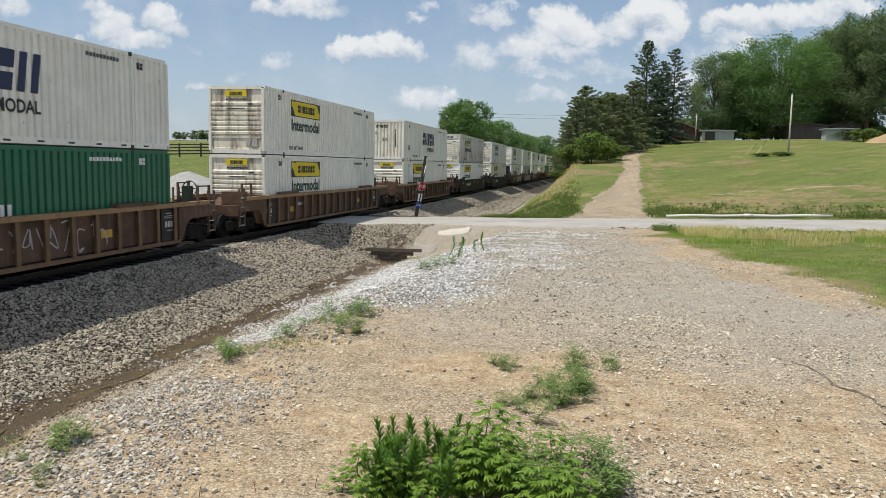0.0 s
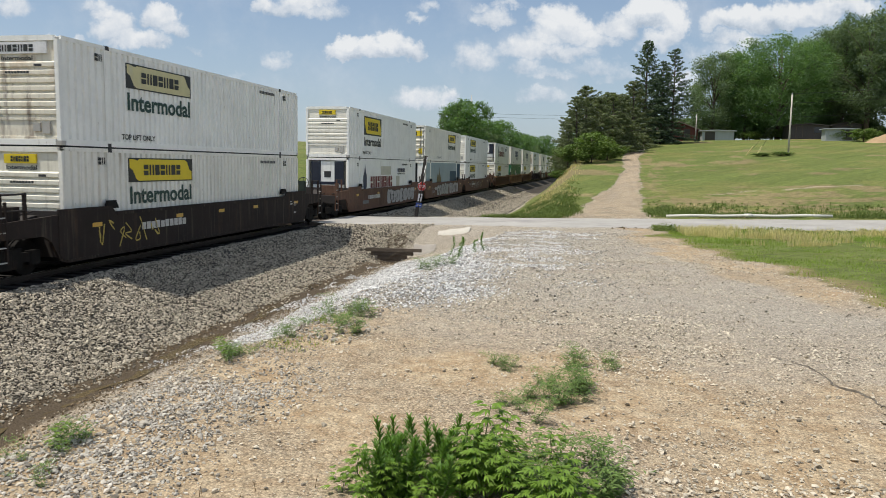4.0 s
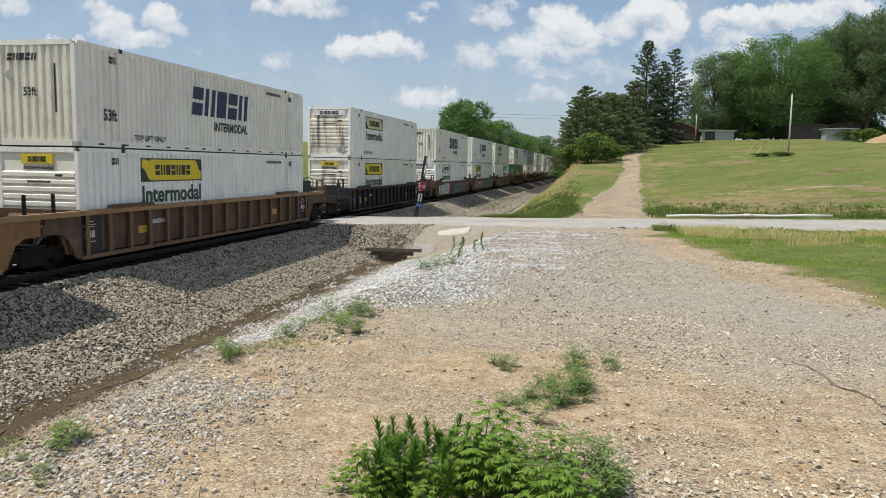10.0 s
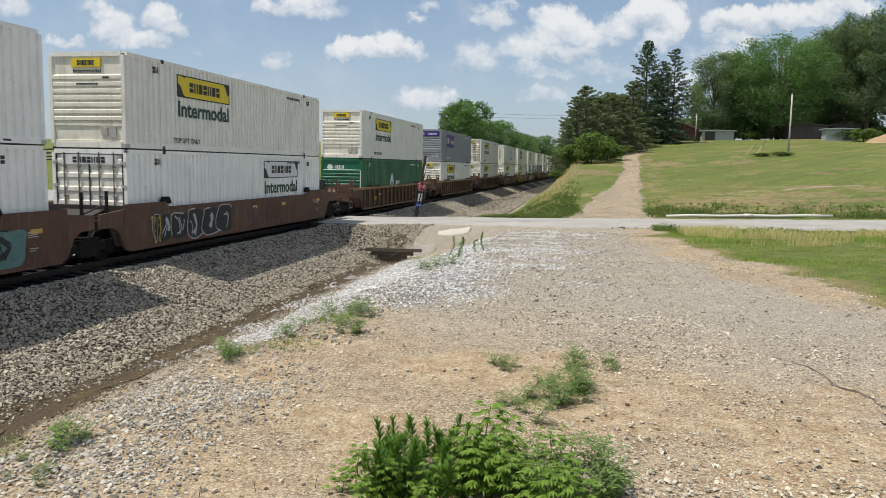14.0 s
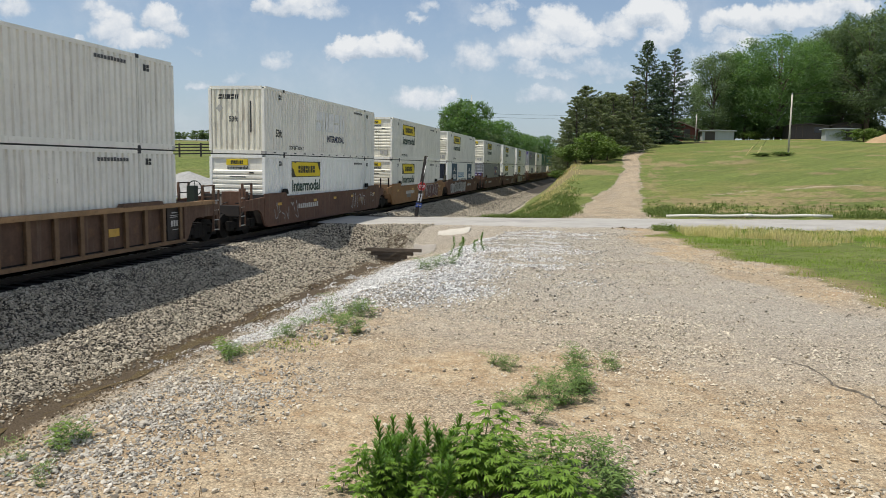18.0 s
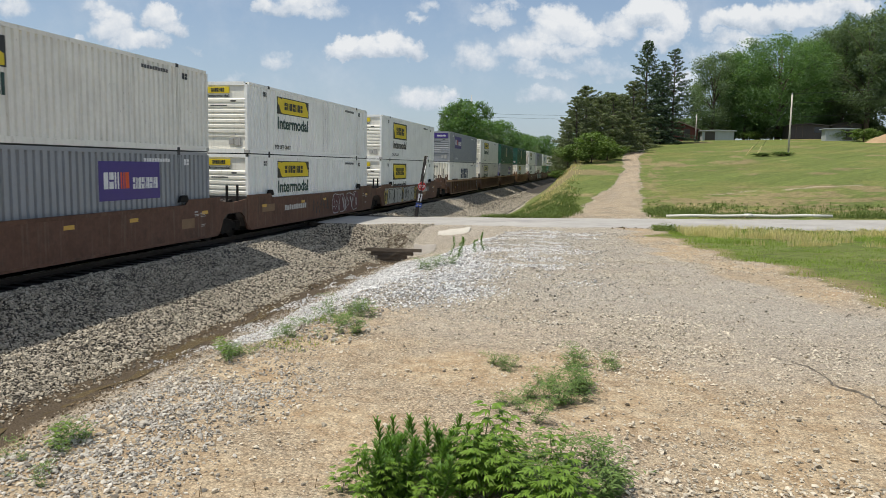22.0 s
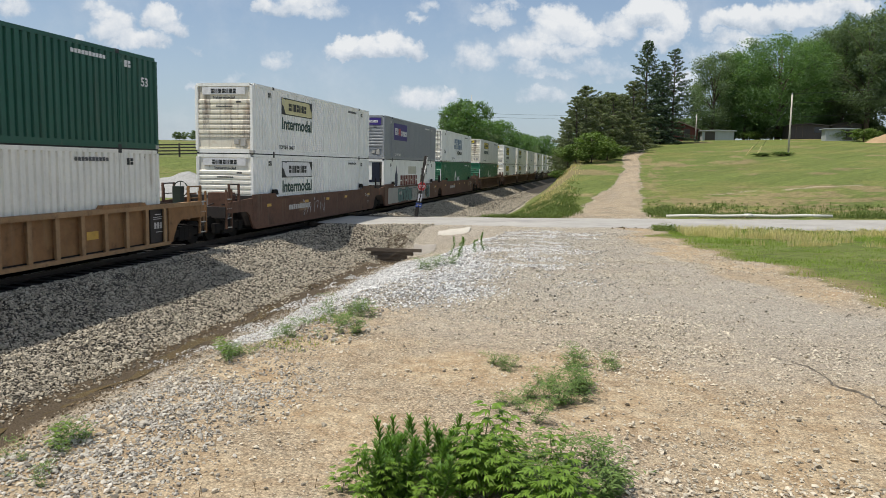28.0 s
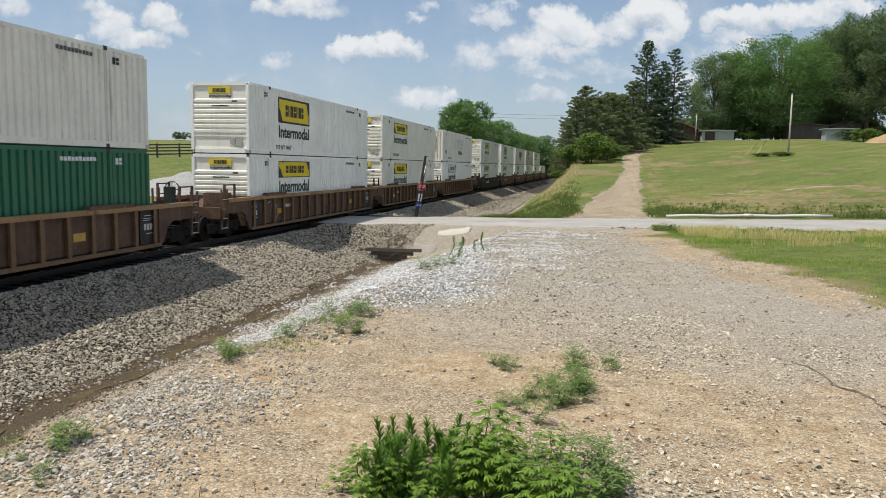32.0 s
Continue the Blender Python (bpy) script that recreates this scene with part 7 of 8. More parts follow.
    stones("bank_rubble", X, Y, np.where(Y < 7, 0.0115, np.where((X < 8.6) & (Y > 8), 0.030, 0.019)) * np.exp(np.random.RandomState(57).normal(0, 0.36, len(X))), "rubble", "coarse tan and grey rubble on the ditch bank", 0.4, 14, True)


build_stones()


# ---- plants ----
def leaf_arrays(base, dirn, length, width, droop, r, segs=3):
    """One curved lance-shaped leaf as a strip of quads."""
    d = dirn.normalized()
    side = d.cross(Vector((0, 0, 1)))
    side = (side if side.length > 1e-3 else Vector((1, 0, 0))).normalized()
    side = (side + Vector((0, 0, r.uniform(-0.5, 0.5)))).normalized()
    vs, fs = [], []
    for i in range(segs + 1):
        t = i / segs
        p = base + d * (length * t) + Vector((0, 0, -droop * length * t * t))
        w = width * (math.sin(math.pi * (0.12 + 0.86 * t)) ** 0.8) * 0.5
        vs += [tuple(p - side * w), tuple(p + side * w)]
    for i in range(segs):
        fs.append((2 * i, 2 * i + 1, 2 * i + 3, 2 * i + 2))
    return vs, fs


def weed_mesh(kind, height, seed):
    """Leaves and stem of one upright weed, two meshes."""
    r = random.Random(seed)
    V, F = [], []
    lean = Vector((r.uniform(-0.2, 0.2), r.uniform(-0.2, 0.2), 1))
    path = [lean * (height * k / 5) + Vector((r.uniform(-1, 1), r.uniform(-1, 1), 0)) * 0.015 * k for k in range(6)]
    st = Build().tube(path, 0.006 if kind != "feather" else 0.0025, 5, 0.0015)

    def put(b, d, l, w, dr, segs=3):
        v, f = leaf_arrays(b, d, l, w, dr, r, segs)
        i = len(V)
        V.extend(v)
        F.extend(tuple(i + q for q in t) for t in f)

    def along(t):
        k = min(4, int(t * 5))
        return path[k].lerp(path[k + 1], t * 5 - k)
    if kind == "lance":  # narrow leaves all the way up
        n = int(height * 330)
        for k in range(n):
            t = (k + 0.5) / n
            a = k * 2.4
            up = 0.55 + 1.3 * t * t
            put(along(0.05 + 0.95 * t), Vector((math.cos(a), math.sin(a), up)), r.uniform(0.055, 0.085) * (1.15 - 0.35 * t), 0.0095, 0.25)
    elif kind == "broad":  # cut leaves of several fingers on stalks
        n = int(height * 95)
        for k in range(n):
            t = (k + 0.5) / n
            a = k * 2.4 + r.uniform(-0.3, 0.3)
            b = along(0.15 + 0.85 * t)
            d = Vector((math.cos(a), math.sin(a), 0.55))
            tip = b + d.normalized() * r.uniform(0.03, 0.10) * (1.25 - t * 0.7)
            for q in (-1.0, -0.5, 0, 0.5, 1.0):
                dd = Vector((math.cos(a + q * 0.75), math.sin(a + q * 0.75), 0.25 - abs(q) * 0.1))
                put(tip, dd, (0.085 - 0.028 * abs(q)) * r.uniform(0.8, 1.15) * (1.15 - 0.4 * t), 0.014, 0.4)
    else:  # feathery low cover
        n = int(height * 1000)
        for k in range(n):
            a, t = r.uniform(0, 6.28), r.uniform(0.05, 1)
            b = along(t) + Vector((r.uniform(-1, 1), r.uniform(-1, 1), 0)) * 0.075 * (0.4 + t)
            put(b, Vector((math.cos(a), math.sin(a), r.uniform(0.1, 1.1))), r.uniform(0.02, 0.055), 0.009, 0.5, 2)
    me = raw_mesh("leaves", V, F, M[{"lance": "leaf_dark", "broad": "leaf", "feather": "leaf_blue"}[kind]], True)
    return me, st.mesh("stem", "stem")


def build_weeds():
    protos = {}
    for kind, hs in (("lance", (0.33, 0.29, 0.24)), ("broad", (0.34, 0.28, 0.23)), ("feather", (0.16, 0.12, 0.22))):
        protos[kind] = [weed_mesh(kind, h, 31 + k * 7 + len(kind)) for k, h in enumerate(hs)]
    names = {"lance": "tall bright green weed with narrow leaves on dry ground", "broad": "bushy bright green weed with cut leaves on dry ground", "feather": "low grey-green feathery weed on gravel"}

    def plant(kind, k, x, y, s):
        ob = new("weed")
        part("leaves", protos[kind][k % 3][0], ob)
        part("stem", protos[kind][k % 3][1], ob)
        z = float(ground_z(x, y)) + 0.05 * float(fbm(np.array([x]), np.array([y]), 0.9, 21)[0]) - 0.01
        ob.matrix_basis = pose(x, y, z, 0, 0, random.uniform(0, 360)) @ Matrix.Scale(s, 4)
        tagged(ob, names[kind], "weed", "weeds on the verge")
    # the thick clump close by
    for i in range(60):
        plant("lance", i, random.uniform(14.2, 14.66), random.uniform(3.45, 3.9), random.uniform(0.7, 1.0))
    for x, y, s in ((14.2, 3.80, 1.0), (14.27, 3.86, 0.95), (14.36, 3.9, 1.0), (14.45, 3.86, 0.95), (14.55, 3.9, 1.0), (14.62, 3.84, 0.9)):
        plant("lance", 0, x, y, s)
    for i in range(24):
        plant("broad", i, random.uniform(14.55, 15.22), random.uniform(3.45, 4.0), random.uniform(0.7, 1.0))
    for x, y, s in ((14.74, 3.95, 1.18), (14.85, 3.95, 1.0), (15.0, 3.95, 0.9), (14.65, 3.7, 0.95)):
        plant("broad", 0, x, y, s)
    for i in range(10):
        plant("broad", i, random.uniform(14.0, 14.6), random.uniform(3.35, 3.6), random.uniform(0.55, 0.75))
    for i in range(16):
        plant("feather", i, random.uniform(14.9, 15.45), random.uniform(3.6, 4.2), random.uniform(0.8, 1.5))
    # loose patches on the drive and bank
    for n, x0, x1, y0, y1, lo, hi in ((20, 14.8, 15.3, 5.4, 6.2, 0.6, 1.1), (6, 14.4, 14.6, 6.2, 6.5, 0.4, 0.8), (12, 15.05, 15.5, 6.5, 7.1, 0.5, 0.9), (10, 14.6, 15.0, 4.9, 5.6, 0.4, 0.9),
                                   (8, 11.95, 12.2, 5.9, 6.35, 0.5, 0.9), (26, 12.0, 12.9, 7.0, 8.8, 0.7, 1.1), (7, 11.9, 12.3, 3.55, 3.9, 0.6, 0.9), (12, 11.7, 12.5, 3.2, 3.6, 0.3, 0.5), (8, 11.9, 12.5, 14, 16, 1.0, 1.6)):
        for i in range(n):
            plant("feather", i, random.uniform(x0, x1), random.uniform(y0, y1), random.uniform(lo, hi))
    for x, y, s in ((11.95, 6.25, 0.6), (12.05, 6.15, 0.55), (12.3, 7.9, 0.35), (12.7, 8.5, 0.4), (12.22, 3.72, 0.55)):
        plant("broad", 1, x, y, s)
    for i, (x, y) in enumerate(((11.9, 17.4), (12.0, 18.2), (12.3, 18.6), (12.45, 19.0), (12.15, 17.0))):
        plant("lance", i, x, y, random.uniform(1.2, 1.7))


build_weeds()


def blades(name, X, Y, h, w, mat, label, seed):
    """Grass blades, one mesh of thin bent triangles."""
    r = np.random.RandomState(seed)
    n = len(X)
    a = r.uniform(0, 2 * np.pi, n)
    lean = r.uniform(0.1, 0.6, n) * h
    z = ground_z(X, Y) - 0.02
    c, s = np.cos(a), np.sin(a)
    b0 = np.stack([X - s * w, Y + c * w, z], -1)
    b1 = np.stack([X + s * w, Y - c * w, z], -1)
    m0 = np.stack([X - s * w * 0.7 + c * lean * 0.35, Y + c * w * 0.7 + s * lean * 0.35, z + h * 0.6], -1)
    m1 = np.stack([X + s * w * 0.7 + c * lean * 0.35, Y - c * w * 0.7 + s * lean * 0.35, z + h * 0.6], -1)
    t = np.stack([X + c * lean, Y + s * lean, z + h], -1)
    P = np.stack([b0, b1, m0, m1, t], 1).reshape(-1, 3)
    F = (np.array([(0, 1, 3), (0, 3, 2), (2, 3, 4)])[None] + 5 * np.arange(n)[:, None, None]).reshape(-1, 3)
    return tagged(new(name, raw_mesh(name, P, F, M[mat])), label, "grass", kind="stuff")


def leaf_cloud(C, R, count, size, r, flat=0.0):
    """Random leaf cards round the centres C with radii R."""
    k = np.repeat(np.arange(len(C)), count)
    n = len(k)
    d = r.normal(size=(n, 3))
    d /= np.linalg.norm(d, axis=1)[:, None]
    rad = R[k] * r.uniform(0.45, 1.05, n)
    p = C[k] + d * rad[:, None] * np.array([1, 1, 1 - 0.55 * flat])
    nrm = d * 0.8 + r.normal(size=(n, 3)) * 0.42 + np.array([0, 0, 0.35])
    nrm /= np.linalg.norm(nrm, axis=1)[:, None]
    t = np.cross(nrm, r.normal(size=(n, 3)))
    t /= np.linalg.norm(t, axis=1)[:, None] + 1e-9
    b = np.cross(nrm, t)
    s = (size * r.uniform(0.6, 1.3, n))[:, None]
    P = np.stack([p - t * s, p - b * s * 0.6, p + t * s, p + b * s * 0.6], 1).reshape(-1, 3)
    return P, (np.array([0, 1, 2, 3])[None] + 4 * np.arange(n)[:, None])


def leafy(name, X, Y, r, r0, r1, count, size, mat, label):
    """Low rank weeds: many small leafy clumps sitting on the ground."""
    R = r.uniform(r0, r1, len(X)) * (0.7 + 0.6 * r.rand(len(X)))
    C = np.stack([X, Y, ground_z(X, Y) + R * 0.45], -1)
    P, F = leaf_cloud(C, R, count, size, r, 0.3)
    return tagged(new(name, raw_mesh(name, P, F, M[mat])), label, "weeds", kind="stuff")


def build_grass():
    gm = lambda X, Y: smooth(zones(X, Y)["grass"], 0.45, 0.85)
    X, Y, r = scatter(16.8, 29.5, 11, 35.6, 260, 3, lambda X, Y: gm(X, Y) * np.where(Y > 24, 0.8, 1))
    blades("verge_grass", X, Y, r.uniform(0.03, 0.07, len(X)) + 0.07 * smooth(Y, 25, 33) * smooth(fbm(X, Y, 0.5, 48), -0.2, 0.3), np.full(len(X), 0.006), "grass", "mown green grass between drive and road", 4)
    tuft = lambda X, Y: smooth(fbm(X * 0.6, Y, 0.6, 8) + 0.55 * fbm(X, Y, 1.6, 78) + 0.2 * smooth(3.0 - np.abs(Y - 28.0), 0, 2.5), 0.06, 0.3)
    X, Y, r = scatter(18.4, 29.5, 24.0, 32.6, 560, 5, lambda X, Y: gm(X, Y) * tuft(X, Y))
    blades("dry_grass", X, Y, r.uniform(0.10, 0.36, len(X)) * (0.6 + 0.5 * tuft(X, Y)), np.full(len(X), 0.006), "straw", "tufts of dry straw grass along the road edge", 6)
    X, Y, r = scatter(18.0, 29.5, 24.0, 33.0, 330, 16, lambda X, Y: gm(X, Y) * smooth(fbm(X, Y, 0.5, 88), -0.25, 0.2) * smooth(Y + 5 * fbm(X, Y, 0.35, 89), 24, 31))
    blades("tall_grass", X, Y, r.uniform(0.04, 0.17, len(X)), np.full(len(X), 0.007), "grass", "tall dark green grass along the road edge", 23)
    X, Y, r = scatter(18.2, 44, 42.9, 52, 12, 9, lambda X, Y: (0.25 + 0.75 * smooth(fbm(X, Y, 0.3, 18), -0.3, 0.2)) * (1 - smooth(Y + 3 * fbm(X, Y, 0.4, 27) + 0.1 * (X - 20), 45.5, 52)))
    leafy("roadside_weeds", X, Y, r, 0.07, 0.16, 30, 0.038, "weedy", "rank green weeds along the far road edge")
    X, Y, r = scatter(20, 46, 43.6, 49, 60, 10, lambda X, Y: smooth(fbm(X, Y, 0.25, 28), 0.0, 0.3))
    blades("roadside_straw", X, Y, r.uniform(0.1, 0.32, len(X)), np.full(len(X), 0.010), "straw", "dry grass along the far road edge", 8)
    X, Y, r = scatter(18.0, 44, 43.0, 52, 240, 13, lambda X, Y: (0.2 + 0.8 * smooth(fbm(X, Y, 0.3, 18), -0.3, 0.1)) * (1 - smooth(Y + 4 * fbm(X, Y, 0.4, 27), 44.5, 50)))
    blades("rank_grass", X, Y, r.uniform(0.06, 0.30, len(X)), np.full(len(X), 0.011), "weedy", "rank dark green grass along the far road edge", 19)
    X, Y, r = scatter(9.2, 14.6, 41.9, 60, 260, 14, lambda X, Y: smooth(X - 8.9 - 0.04 * (Y - 44) + fbm(X, Y, 0.5, 4), 0, 0.6) * (1 - 0.9 * smooth(Y + 4 * fbm(X, Y, 0.4, 6), 47, 58)) * (1 - smooth(X + fbm(X, Y, 0.7, 16), 13.2, 14.4)))
    blades("bank_grass", X, Y, r.uniform(0.06, 0.28, len(X)), np.full(len(X), 0.011), "weedy", "tall green grass on the cutting bank", 20)
    X, Y, r = scatter(8.8, 14.4, 41.9, 66, 26, 12, lambda X, Y: smooth(X - 8.9 - 0.04 * (Y - 44) + fbm(X, Y, 0.5, 4), 0, 0.6) * (1 - 0.9 * smooth(Y + 3 * fbm(X, Y, 0.4, 6), 48, 58)) * (1 - smooth(X + fbm(X, Y, 0.7, 16), 12.8, 14.2)))
    leafy("bank_weeds", X, Y, r, 0.07, 0.15, 30, 0.036, "weedy", "green weeds on the cutting bank")
    X, Y, r = scatter(9.5, 14.5, 48, 92, 70, 46, lambda X, Y: smooth(1.7 - np.abs(X - 11.6 - 0.025 * (Y - 48) + 1.5 * fbm(X, Y, 0.5, 91)), 0, 1.2) * smooth(fbm(X, Y, 0.4, 92), -0.3, 0.2))
    blades("crest_straw", X, Y, r.uniform(0.08, 0.34, len(X)), np.full(len(X), 0.012), "straw", "dry straw-coloured stalks on the crest of the cutting", 24)
    X, Y, r = scatter(11.9, 13.1, 6.4, 9.4, 1500, 47, lambda X, Y: smooth(0.42 - np.abs(X - 12.35 - 0.12 * (Y - 7.5) + 0.5 * fbm(X, Y, 1.2, 93)), 0, 0.3) * smooth(fbm(X, Y, 1.6, 94), -0.25, 0.25))
    blades("crest_grass", X, Y, r.uniform(0.02, 0.075, len(X)), np.full(len(X), 0.003), "grass", "low green grass on the crest of the gravel bank", 25)
    X, Y, r = scatter(4.9, 6.9, 7, 33.4, 420, 44, lambda X, Y: smooth(fbm(X, Y, 0.6, 14), -0.3, 0.2) * smooth(X, 4.9, 5.35) * (np.abs(X - 5.97) > 0.24) * np.where(X > 6.1, 0.4, 1))
    blades("ditch_straw", X, Y, r.uniform(0.03, 0.11, len(X)), np.full(len(X), 0.004), "dead", "dead brown grass along the ditch", 17)
    X, Y, r = scatter(13.0, 14.3, 3.1, 3.9, 20, 45)
    blades("dead_stems", X, Y, r.uniform(0.05, 0.16, len(X)), np.full(len(X), 0.0025), "dead", "thin dead stems on the dry ground", 18)
    X, Y, r = scatter(18.0, 30, 30.0, 33.3, 7, 25, lambda X, Y: smooth(fbm(X, Y, 0.5, 38), -0.3, 0.2))
    leafy("verge_weeds", X, Y, r, 0.08, 0.16, 34, 0.035, "weedy", "green weeds along the near road edge")
    X, Y, r = scatter(17.6, 18.6, 31.4, 33.2, 26, 15)
    leafy("road_corner_weeds", X, Y, r, 0.1, 0.25, 36, 0.035, "weedy", "dark tall weeds at the road corner")


build_grass()


# ---- trees ----
def broadleaf(height, radius, trunk, mat, seed, leaf=0.30, lobes=34, per=520, low=0.08, ragged=0.25):
    """Tree with a tapered trunk, limbs and a crown of overlapping leafy domes that fills its height and spread."""
    r = np.random.RandomState(seed)
    rr = random.Random(seed)
    ob = new("tree")
    b = Build().tube([(0, 0, -0.3), (rr.uniform(-.2, .2), rr.uniform(-.2, .2), height * 0.35), (rr.uniform(-.4, .4), rr.uniform(-.4, .4), height * 0.8)], trunk, 8, trunk * 0.25)
    mid, half = height * (1 + low) / 2, height * (1 - low) / 2
    C, R, K = [], [], []
    for k in range(lobes):
        q = 1 - 2 * (k + 0.5) / lobes
        a = k * 2.39996 + rr.uniform(-.35, .35)
        w = (1 - abs(q) ** 3.2) ** 0.5
        size = radius * rr.uniform(0.28, 0.44) * (0.75 + 0.25 * w)
        out = (1.0 - ragged * rr.random()) * max(0.05, 1 - size / radius)
        tip = Vector((math.cos(a) * w * radius * out, math.sin(a) * w * radius * out, mid + q * (half - size * 0.8) * (1 - 0.3 * ragged * rr.random())))
        if k % 3 == 0:
            b.tube([(0, 0, tip.z * 0.6), tip * 0.5 + Vector((0, 0, tip.z * 0.36)), tip], trunk * 0.35, 5, trunk * 0.08)
        for j in range(7):  # smaller sprays round each dome
            d = r.normal(size=3)
            d /= np.linalg.norm(d)
            C.append(np.array(tip) + d * size * np.array([0.6, 0.6, 0.45]))
            R.append(size * rr.uniform(0.38, 0.62))
    P, F = leaf_cloud(np.array(C), np.array(R), max(8, per // 7), leaf, r, 0.25)
    part("trunk", b.mesh("trunk", "bark", True), ob)
    part("crown", raw_mesh("crown", P, F, M[mat]), ob)
    return ob


def conifer(height, radius, mat, seed, whorls=26, gap=0.18, droop=0.25, bare=0.06, leaf=0.22, tuft=26):
    """Needle tree with whorls of sloping boughs."""
    r = np.random.RandomState(seed)
    rr = random.Random(seed)
    ob = new("tree")
    b = Build().tube([(0, 0, -0.3), (0, 0, height * 0.5), (rr.uniform(-.2, .2), 0, height)], height * 0.016, 7, 0.03)
    C, R = [], []
    for k in range(whorls):
        t = bare + (1 - bare) * k / whorls
        z = height * t
        for j in range(rr.choice((4, 5, 5, 6))):
            if rr.random() < gap:
                continue
            a = j * 1.3 + k * 0.9 + rr.uniform(-.3, .3)
            l = radius * (1 - t) ** 0.75 * rr.uniform(0.6, 1.1) + 0.25
            d = Vector((math.cos(a), math.sin(a), -droop + 0.5 * t))
            tip = Vector((0, 0, z)) + d * l
            b.tube([(0, 0, z), Vector((0, 0, z)) + d * l * 0.5 + Vector((0, 0, l * 0.06)), tip], 0.035, 4, 0.012)
            m = max(3, int(l / 0.42))
            for q in range(m):
                f = 0.25 + 0.75 * (q + 1) / m
                C.append(tuple(Vector((0, 0, z)) + d * l * f + Vector((rr.uniform(-.2, .2), rr.uniform(-.2, .2), rr.uniform(-.1, .15)))))
                R.append(0.20 + 0.26 * (1 - f) * l / 2 + rr.uniform(0, .12))
    P, F = leaf_cloud(np.array(C), np.array(R), tuft, leaf, r, 0.75)
    part("trunk", b.mesh("trunk", "bark", True), ob)
    part("crown", raw_mesh("crown", P, F, M[mat]), ob)
    return ob


